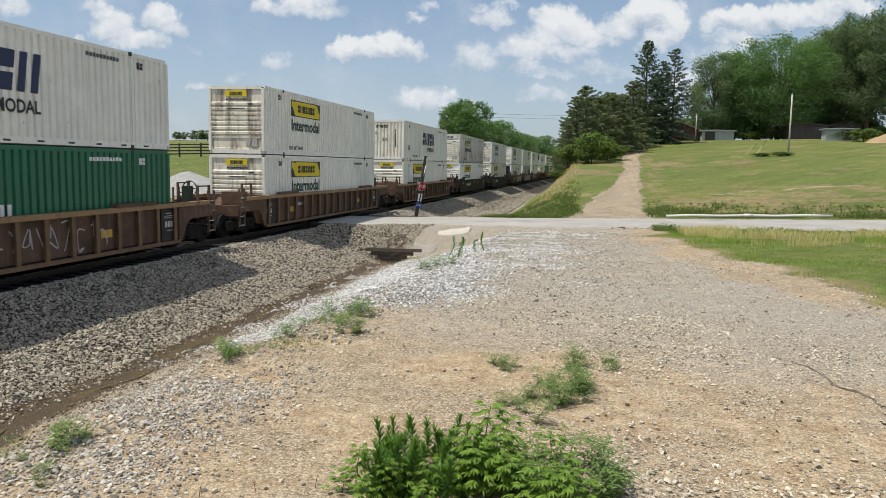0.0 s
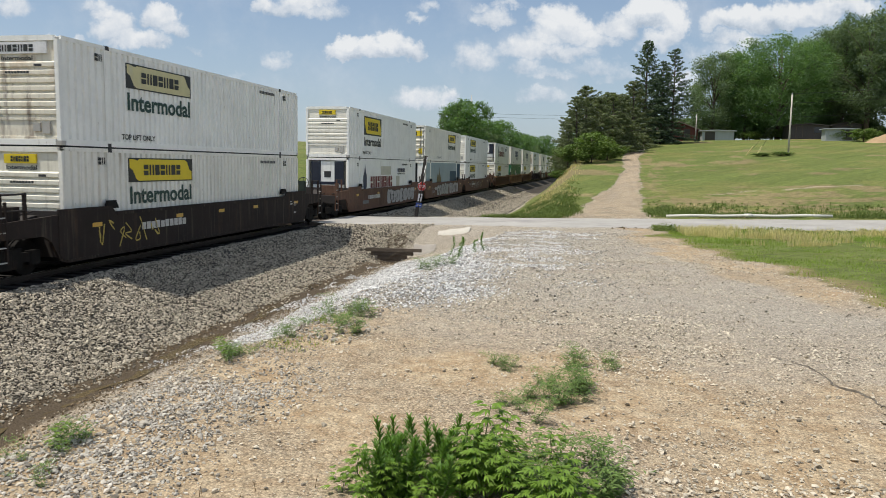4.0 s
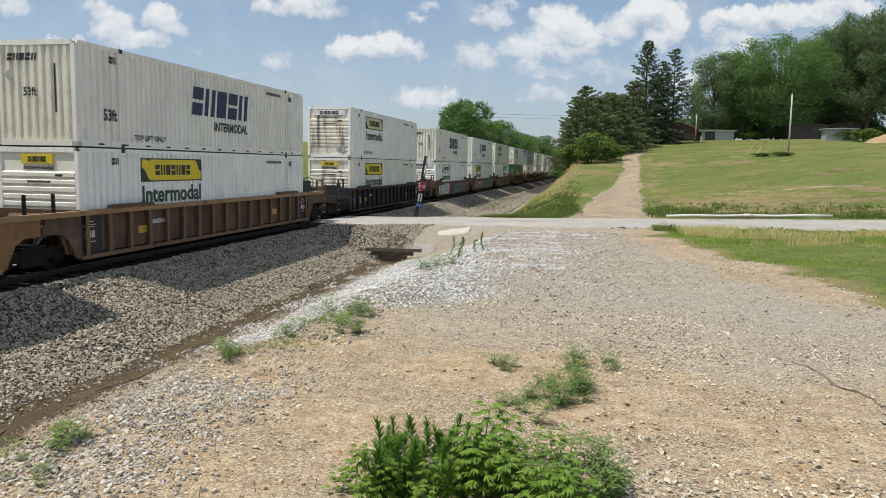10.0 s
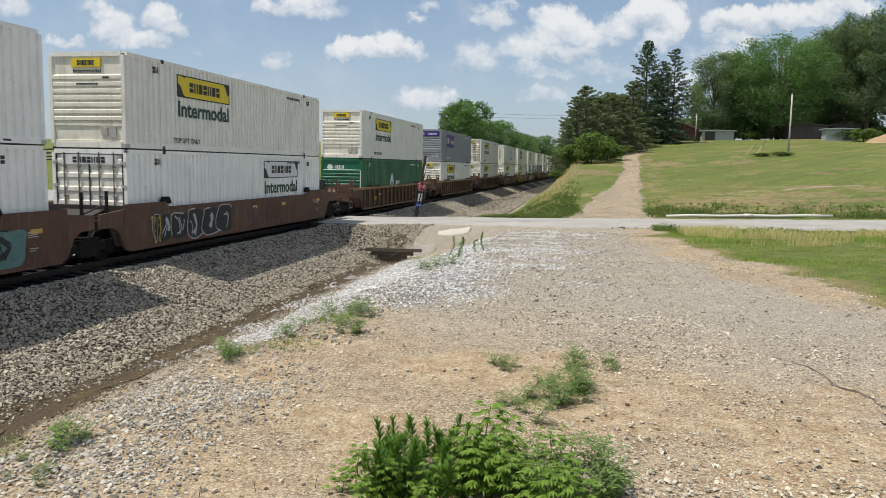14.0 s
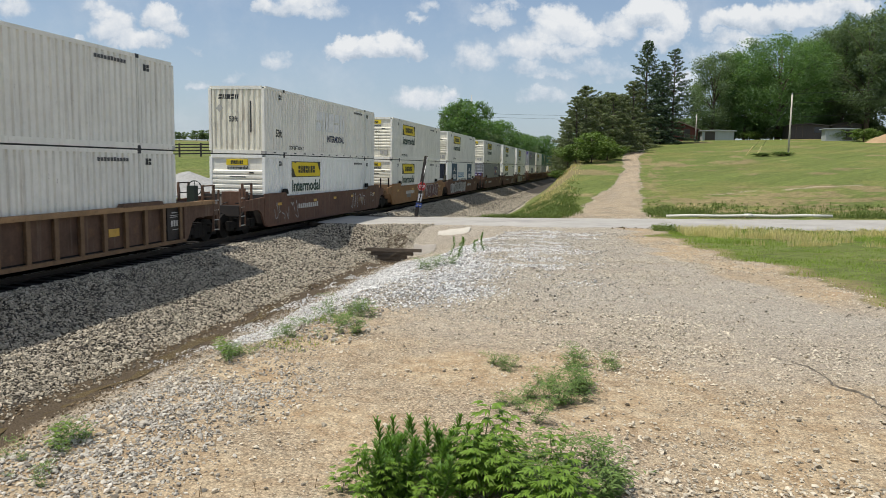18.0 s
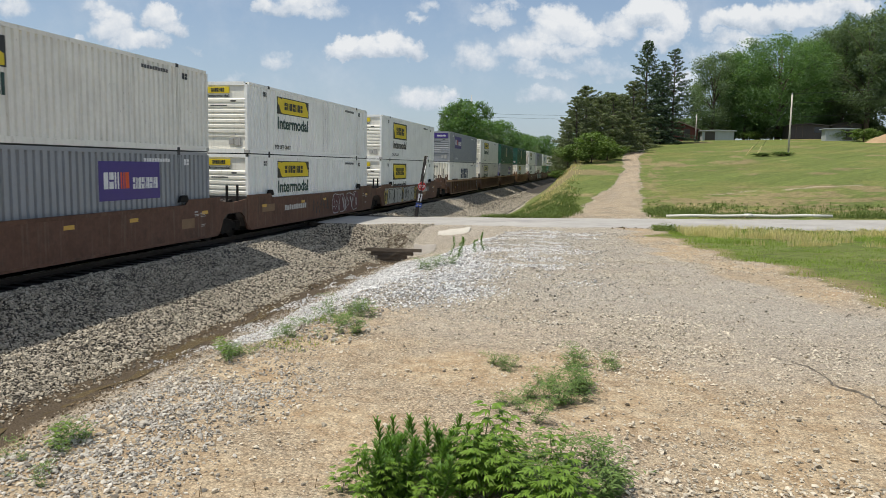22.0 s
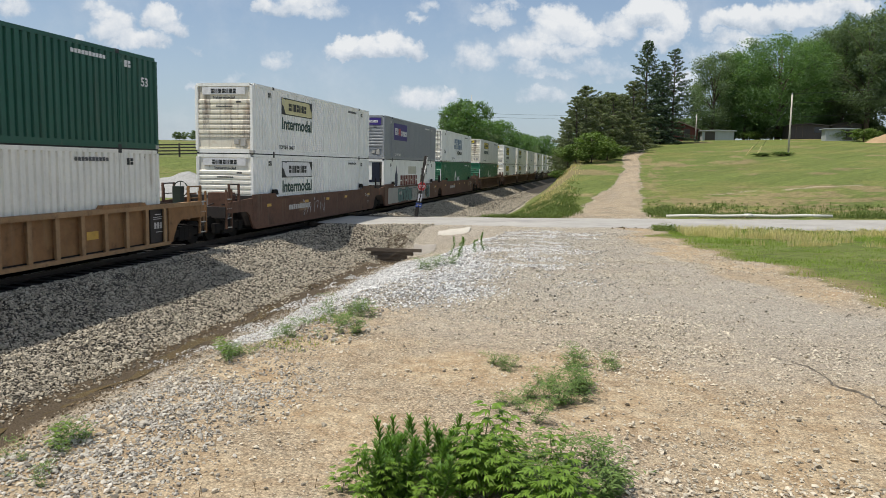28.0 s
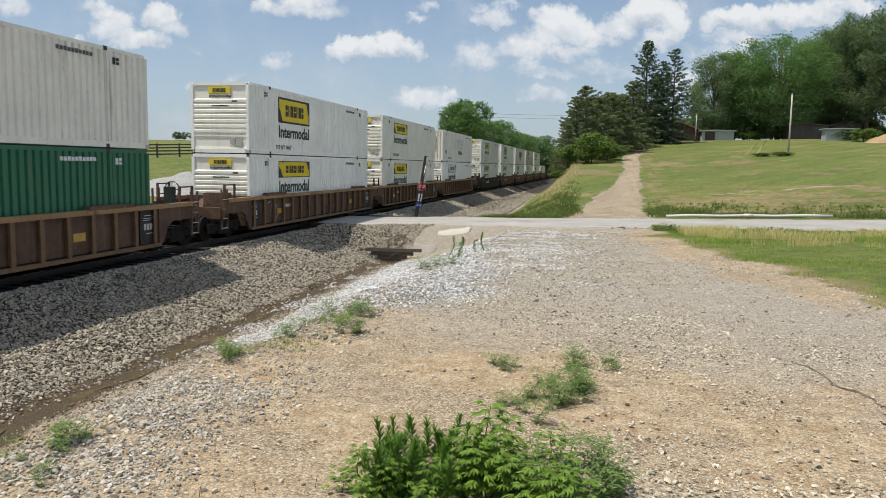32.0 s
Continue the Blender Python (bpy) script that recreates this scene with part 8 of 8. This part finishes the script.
def build_trees():
    kinds = {
        "oak1": (broadleaf(22, 7.5, 0.42, "oak", 1, 0.17, 46, 400, 0.02, 0.5), 22), "oak2": (broadleaf(22, 7.0, 0.40, "oak", 2, 0.17, 44, 380, 0.02, 0.55), 22),
        "maple": (broadleaf(20, 9.5, 0.38, "maple", 3, 0.17, 60, 440, 0.02, 0.25), 20), "row": (broadleaf(16, 6.5, 0.28, "maple", 4, 0.22, 34, 330, 0.03, 0.3), 16),
        "row2": (broadleaf(16, 6.0, 0.28, "oak", 5, 0.22, 34, 330, 0.03, 0.3), 16), "under": (broadleaf(7, 4.2, 0.14, "oak", 12, 0.20, 16, 280, 0.02, 0.3), 7), "bush": (broadleaf(4, 2.3, 0.07, "bright", 6, 0.11, 18, 220, 0.03, 0.35), 4),
        "pine1": (conifer(10, 4.0, "needle", 7, 20, 0.10, -0.05, 0.03, 0.11, 34), 10), "pine2": (conifer(10, 3.7, "needle", 8, 19, 0.12, -0.02, 0.03, 0.11, 34), 10),
        "spruce": (conifer(17, 4.4, "spruce", 9, 34, 0.10, -0.02, 0.03, 0.11, 26), 17), "spruce2": (conifer(17, 5.4, "spruce", 10, 32, 0.28, 0.10, 0.03, 0.11, 28), 17),
    }
    label = {"oak": "tall dark green oak with a dense lobed crown", "map": "broad mid-green maple at the edge of the field", "row": "leafy green tree beside the railway", "und": "dense dark undergrowth at the edge of the wood", "bus": "light green leafy bush on the slope", "pin": "bushy olive-green pine beside the lane", "spr": "tall dark spruce with sparse boughs"}
    cat = {"und": "shrub", "oak": "tree", "map": "tree", "row": "tree", "bus": "bush", "pin": "pine tree", "spr": "spruce tree"}
    used = set()
    spots = [
        # row on the far side of the railway
        ("row", -10.9, 150, 13.1, 1.30), ("row2", -14.4, 153, 9.8, 1.01), ("row2", -9.5, 164, 13.3, 1.37), ("row", -7.9, 178, 14.8, 1.04), ("row2", -6.7, 192, 16.0, 0.92), ("row", -5.8, 206, 17.2, 0.78), ("row2", -3.8, 222, 17.9, 0.88),
        ("row", -2.0, 240, 17.2, 0.83), ("row2", -0.5, 262, 17.0, 0.81), ("row", 0.7, 285, 15.6, 0.69), ("row2", 0.9, 330, 15.6, 0.87), ("row", -12.5, 170, 11.0, 1.67), ("row2", -10.9, 188, 11.9, 1.76), ("row", -7.3, 236, 15.1, 1.27),
        ("row2", 1.9, 400, 16.9, 1.95), ("row", 12.3, 410, 13.2, 2.52), ("row2", 30.2, 420, 14.5, 2.38),
        # pines along the lane
        ("pine1", 12.5, 94, 8.0, 1.12), ("pine2", 13.6, 97, 8.8, 1.27), ("pine1", 15.3, 102, 9.4, 1.27), ("pine2", 17.0, 107, 9.1, 1.35), ("pine1", 18.5, 112, 9.7, 1.17), ("pine2", 20.2, 122, 11.5, 0.96), ("pine1", 11.7, 91, 7.1, 0.80),
        ("pine2", 14.3, 108, 8.6, 1.53), ("pine1", 11.5, 103, 7.9, 0.95), ("pine2", 16.4, 116, 9.5, 1.48), ("pine1", 18.0, 126, 9.8, 1.44), ("pine2", 20.5, 134, 10.0, 1.38), ("pine1", 10.5, 112, 6.3, 1.20), ("pine2", 10.1, 130, 6.9, 1.26),
        ("bush", 14.4, 88, 3.8, 1.44), ("bush", 12.8, 87, 2.5, 1.59), ("bush", 16.2, 92, 2.3, 1.56), ("bush", 11.1, 84, 1.1, 1.99), ("row2", 10.9, 150, 9.0, 1.27), ("row", 10.3, 175, 9.2, 1.23), ("row2", 9.7, 210, 9.6, 1.16),
        ("row", 10.3, 260, 9.5, 1.34), ("row2", 10.1, 320, 10.9, 1.37),
        # tall spruces at its head
        ("spruce", 22.5, 131, 16.9, 1.09), ("spruce2", 27.2, 134, 15.7, 1.03), ("spruce2", 25.3, 133, 14.8, 0.88), ("spruce", 24.9, 141, 12.0, 1.47),
        # the wood behind the field
        ("oak1", 36.2, 152, 17.9, 1.09), ("oak2", 40.6, 158, 18.1, 0.81), ("oak2", 34.4, 160, 15.6, 0.78), ("maple", 47.8, 152, 20.7, 1.21), ("maple", 42.4, 155, 17.5, 0.69), ("maple", 54.7, 157, 18.8, 0.63), ("oak1", 57.5, 160, 28.6, 0.85),
        ("oak2", 59.6, 155, 29.8, 0.92), ("oak1", 62.6, 151, 30.1, 0.99), ("oak2", 68.2, 151, 31.3, 1.36), ("oak1", 73.4, 156, 32.9, 1.26), ("oak2", 56.8, 172, 26.2, 1.40), ("oak1", 48.1, 172, 21.0, 1.32), ("oak2", 41.2, 174, 18.7, 1.16),
        ("oak1", 64.1, 172, 30.1, 1.51), ("oak2", 80.1, 165, 33.6, 1.56), ("oak1", 90.0, 170, 33.8, 1.67), ("row2", 31.1, 172, 8.6, 1.29), ("row", 28.7, 176, 7.5, 1.27), ("bush", 47.2, 152, 2.3, 1.61), ("bush", 43.0, 150, 1.9, 1.68),
        ("bush", 54.2, 136, 2.1, 1.79), ("bush", 56.0, 131, 2.4, 1.60), ("bush", 36.6, 97, 0.6, 3.69), ("bush", 34.4, 96.5, 0.5, 3.76), ("bush", 30.2, 150, 2.6, 1.50),
        # scattered on the far hill
        ("under", -129.6, 172, 4.1, 1.3), ("under", -123.4, 182, 3.1, 1.6), ("under", -86.6, 172, 4.1, 1.3), ("under", -80.9, 170, 4.8, 1.3), ("under", -78.6, 171, 5.1, 1.2), ("under", -135, 176, 3.7, 1.5),
    ]
    rr = random.Random(17)
    spots += [("under", 29 + k * 3.4, 176 + 5 * math.sin(k * 2.1), 8.5 + 2.0 * math.sin(k * 1.3), 1.2) for k in range(24)]
    spots += [("under", 30 + k * 3.1, 164 + 3 * math.sin(k * 1.7), 6.5 + 1.5 * math.sin(k * 2.3), 1.4) for k in range(22)]
    for kind, x, y, h, wide in spots:
        src, h0 = kinds[kind]
        s = h / h0
        m = pose(x, y, float(ground_z(x, y)), 0, 0, rr.uniform(0, 360)) @ Matrix.Diagonal((s * wide, s * wide, s, 1))
        if kind in used:
            ob = copy_thing(src, m)
        else:
            ob = src
            ob.matrix_basis = m
            used.add(kind)
        tagged(ob, label[kind[:3]], cat[kind[:3]], "trees" if kind[:3] != "bus" else "bushes")


build_trees()


# ---- things by the road and on the hill ----
def gz(x, y):
    return float(ground_z(x, y))


def crossing_sign(x, y, lean, face, stop):
    """Post with a crossbuck, and on one side a stop sign and small plates."""
    ob = new("crossing_sign")
    ob.matrix_basis = pose(x, y, gz(x, y) - 0.1, 0, lean, 0)
    part("post", Build().box(-0.09, 0.09, -0.09, 0.09, 0.0, 4.0 if stop else 3.45, c=0.015).mesh("post", "post"), ob, "dark timber post")
    for s in (-1, 1):
        m = pose(0, -0.09 - 0.012 * s, 3.4 if stop else 3.05, 0, 48 * s, 0)
        part("crossbuck_blade", shared("blade", lambda: Build().box(-0.62, 0.62, -0.012, 0.012, -0.11, 0.11).mesh("blade", "sign_white")), ob, "weathered white crossbuck blade", at=pose(0, 0, 0, 0, 0, face) @ m)
    if stop:
        o = [(0.27 * math.cos(math.pi / 8 + k * math.pi / 4), 0.27 * math.sin(math.pi / 8 + k * math.pi / 4)) for k in range(8)]
        turn = pose(0, 0, 0, 0, 0, 42)
        part("stop_rim", Build().prism([(a * 1.06, -0.085, 2.2 + c * 1.06) for a, c in o], [(a * 1.06, -0.08, 2.2 + c * 1.06) for a, c in o]).mesh("rim", "sign_white"), ob, at=turn)
        st = part("stop_sign", Build().prism([(a, -0.10, 2.2 + c) for a, c in o], [(a, -0.086, 2.2 + c) for a, c in o]).mesh("stop", "stop_red"), ob, "faded red octagonal sign", at=turn)
        part("lettering", word_mesh("STOP", 0.18, 0.40, "sign_white"), st, at=on_end(-0.20, 2.11, -0.104))
        part("warning_plate", Build().box(-0.13, 0.13, -0.10, -0.085, 1.3, 1.76).mesh("plate", "sign_white"), ob, "small white plate with a dark mark", at=turn)
        part("plate_mark", Build().prism([(-0.08, -0.106, 1.4), (-0.03, -0.106, 1.4), (0.08, -0.106, 1.65), (0.03, -0.106, 1.65)], [(-0.08, -0.103, 1.4), (-0.03, -0.103, 1.4), (0.08, -0.103, 1.65), (0.03, -0.103, 1.65)]).mesh("mark", "ink"), ob, at=turn)
        part("emergency_plate", Build().box(-0.2, 0.2, -0.10, -0.085, 0.94, 1.2).mesh("plate", "sign_blue"), ob, "blue plate with pale text bars", at=turn)
        part("plate_bars", bars_mesh(4, 0.3, 0.08, "sign_white", 0, 3, False), ob, at=turn @ on_end(-0.15, 1.03, -0.104))
    tagged(ob, "leaning dark post with a crossbuck and stop sign by the track" if stop else "dark post with a white crossbuck beyond the track", "railway sign")


crossing_sign(4.65, 43.75, 9.0, 99.0, True)
crossing_sign(-8.0, 34.6, 2.0, -20.0, False)


def build_fence():
    """Four-board fence along the far field."""
    a, c = Vector((-50.0, 52.0)), Vector((-24.0, 84.0))
    n = 17
    fence = new("board_fence")
    pts = [a.lerp(c, i / n) for i in range(n + 1)]
    for i, p in enumerate(pts):
        part("post", shared("fpost", lambda: Build().box(-0.08, 0.08, -0.08, 0.08, -0.3, 1.5, c=0.01).mesh("post", "fence_wood")), fence, at=pose(p.x, p.y, gz(p.x, p.y)))
    for p, q in zip(pts, pts[1:]):
        zp, zq = gz(p.x, p.y), gz(q.x, q.y)
        for h in (0.28, 0.62, 0.96, 1.30):
            j = random.uniform(-0.03, 0.03)
            part("board", Build().prism([(p.x, p.y, zp + h + j), (p.x + 0.04, p.y, zp + h + j), (p.x + 0.04, p.y, zp + h + 0.14), (p.x, p.y, zp + h + 0.14)],
                                      [(q.x, q.y, zq + h), (q.x + 0.04, q.y, zq + h), (q.x + 0.04, q.y, zq + h + 0.14 + j), (q.x, q.y, zq + h + 0.14 + j)]).mesh("board", "fence_wood"), fence)
    tagged(fence, "dark four-board timber fence across the far field", "fence")


build_fence()


def mound(name, x, y, rx, ry, h, mat, label, cat, seed):
    xs = np.linspace(-1, 1, 40)
    X, Y = np.meshgrid(xs, xs, indexing="ij")
    d = np.hypot(X, Y)
    n = fbm(X * 3, Y * 3, 1.0, seed)
    Z = np.clip(1 - d ** 1.3, -0.12, None) * (1 + 0.45 * n)
    wx, wy = x + X * rx, y + Y * ry
    P = np.stack([wx, wy, ground_z(wx, wy) + Z * h - 0.03], -1).reshape(-1, 3)
    i = np.arange(1600).reshape(40, 40)
    f = np.stack([i[:-1, :-1], i[1:, :-1], i[1:, 1:], i[:-1, 1:]], -1).reshape(-1, 4)
    return tagged(new(name, raw_mesh(name, P, f, M[mat], True)), label, cat)


mound("crushed_rock", -15.2, 52.5, 5.0, 3.0, 1.5, "gravel", "pile of pale crushed stone beyond the track", "stone heap", 2)
mound("stone_spread", -28.0, 49.0, 10.0, 2.5, 0.35, "gravel", "low spread of pale crushed stone beyond the track", "gravel pile", 4)
mound("dirt_mound", 58.0, 127, 3.0, 2.2, 1.3, "clay", "mound of bare tan clay on the hill", "dirt mound", 5)
mound("dirt_mound", 63.5, 127, 3.6, 2.4, 1.9, "clay", "mound of bare tan clay on the hill", "dirt mound", 6)


def pipe(x0, y0, x1, y1):
    p = [(x0 + (x1 - x0) * k / 6, y0 + (y1 - y0) * k / 6, gz(x0 + (x1 - x0) * k / 6, y0 + (y1 - y0) * k / 6) + 0.12 + (0.03 if k % 2 else 0)) for k in range(7)]
    ob = tagged(new("drain_pipe", Build().tube(p, 0.08, 12).mesh("pipe", "pvc", True)), "long dirty white pipe lying along the road", "pipe")
    part("pipe_collar", Build().tube([Vector(p[3]) - Vector((0.2, 0, 0)), Vector(p[3]) + Vector((0.2, 0, 0))], 0.105, 12).mesh("collar", "pvc", True), ob)


pipe(18.95, 42.3, 27.4, 42.9)


def utility_pole(x, y, h, r=0.14):
    ob = new("utility_pole")
    ob.matrix_basis = pose(x, y, gz(x, y) - 0.2)
    part("pole", Build().tube([(0, 0, 0), (0.03, 0, h * 0.5), (0.02, 0, h)], r, 10, r * 0.7).mesh("pole", "pole", True), ob)
    part("insulator", Build().tube([(0, 0, h - 0.05), (0, 0, h + 0.2)], 0.05, 8).mesh("insulator", "sheet", True), ob)
    tagged(ob, "weathered pale wooden utility pole in the field", "utility pole", "utility poles")
    return Vector((x, y, gz(x, y) + h - 0.3))


P1 = utility_pole(37.8, 99.0, 7.4, 0.12)
P2 = utility_pole(31.5, 138, 4.8, 0.10)
P3 = utility_pole(49.2, 148, 3.0, 0.12)


def cable(a, b, sag, r, label):
    p = [a.lerp(b, k / 14) + Vector((0, 0, -sag * 4 * (k / 14) * (1 - k / 14))) for k in range(15)]
    tagged(new("cable", Build().tube(p, r, 4).mesh("cable", "wire")), label, "cable", "overhead cables")


for k, (dz, sag) in enumerate(((0.2, 0.8), (-0.9, 0.8), (-2.6, 0.6))):
    cable(P1 + Vector((0, 0, dz)), Vector((84, 92, 16.5 + dz * 1.1)), sag, 0.022, "thin black overhead cable from the pole")
for dx in (-0.6, 0.6):
    g = Vector((33.4 + dx, 98.0, gz(33.4, 98.0)))
    cable(P1 + Vector((0, 0, -1.2 if dx < 0 else -0.6)), g, 0.0, 0.02, "taut black guy wire down to the ground")
    tagged(new("guy_guard", Build().tube([g, g.lerp(P1, 0.16)], 0.07, 6).mesh("guard", "straw")), "yellowish guard on a guy wire", "guy guard", "guy guards")
utility_pole(-40, 330, 25.5, 0.2)
utility_pole(60, 300, 18.5, 0.2)
cable(Vector((-40, 330, 26)), Vector((60, 300, 24)), 1.0, 0.05, "distant overhead cable across the track")
cable(Vector((-40, 330, 24.5)), Vector((60, 300, 22.5)), 1.0, 0.05, "distant overhead cable across the track")


def house(x, y, w, d, h, roof, wall, rmat, name, label, cat, turn=0.0, openings=()):
    """Low building: walls, gable or flat roof, door and windows."""
    ob = new(name)
    ob.matrix_basis = pose(x, y, gz(x, y) - 0.15, 0, 0, turn)
    part("wall", Build().prism([(-w / 2, -d / 2, 0), (w / 2, -d / 2, 0), (w / 2, -d / 2, h), (0, -d / 2, h + roof), (-w / 2, -d / 2, h)], [(-w / 2, d / 2, 0), (w / 2, d / 2, 0), (w / 2, d / 2, h), (0, d / 2, h + roof), (-w / 2, d / 2, h)]).mesh("wall", wall), ob)
    for s in (-1, 1):
        e = 0.35
        a = [(s * (w / 2 + e), h - roof * 2 * e / w), (0, h + roof), (0, h + roof + 0.15), (s * (w / 2 + e), h + 0.15 - roof * 2 * e / w)]
        part("roof", Build().prism([(q[0], -d / 2 - e, q[1] + 0.01) for q in a], [(q[0], d / 2 + e, q[1] + 0.01) for q in a]).mesh("roof", rmat), ob)
    for ox, oz, ow, oh, kind in openings:
        wdw = part(kind, Build().box(ox - ow / 2, ox + ow / 2, -d / 2 - 0.05, -d / 2 + 0.02, oz, oz + oh).mesh(kind, "glass" if kind == "window" else "siding"), ob)
        part("frame", Build().box(ox - ow / 2 - 0.08, ox + ow / 2 + 0.08, -d / 2 - 0.035, -d / 2 + 0.01, oz - 0.08, oz + oh + 0.08).mesh("frame", "old_wood"), wdw)
    tagged(ob, label, cat)


house(28.9, 151, 7.0, 9.0, 2.2, 1.3, "brick", "shingle", "house", "small red brick house with a brown gable roof", "house", 8, ((-1.6, 1.0, 1.1, 1.0, "window"), (1.5, 0.2, 1.0, 2.0, "door")))
house(36.2, 147, 5.6, 3.0, 1.75, 0.12, "sheet", "sheet", "shed", "pale grey metal shed on the hill", "shed", 4, ((-1.4, 0.1, 1.6, 1.5, "door"),))
house(51.6, 148, 6.6, 5.0, 2.4, 0.3, "siding", "siding", "mobile_home", "long dull grey mobile home under the trees", "house", 0, ((-1.6, 0.3, 1.0, 2.0, "door"), (1.5, 1.2, 1.3, 1.0, "window")))
house(53.8, 136, 4.6, 2.4, 1.9, 0.08, "sheet", "sheet", "trailer", "pale box trailer parked on the hill", "trailer", 0, ((1.2, 0.3, 0.8, 1.4, "door"),))
house(59.5, 154, 5.0, 5.0, 2.6, 0.4, "siding", "siding", "barn", "dark grey barn among the trees", "barn", 0, ((0.0, 0.1, 1.8, 2.4, "door"),))
house(24.2, 137, 2.6, 2.2, 2.0, 0.1, "sheet", "sheet", "shed", "small pale metal shed by the lane", "shed", 10, ((0.3, 0.1, 0.9, 1.7, "door"),))


# ---- movement ----
def run(t):
    """How far the train has come at t seconds."""
    return 20.9637 * t + 0.02182 * (t - 16) ** 2 / 2


def motions():
    for thing, s, z in TRAIN:
        walk(thing, [(t, pose(0, s - run(t), z)) for t in (0, 4, 8, 12, 16, 20, 24, 28, 32)])


motions()
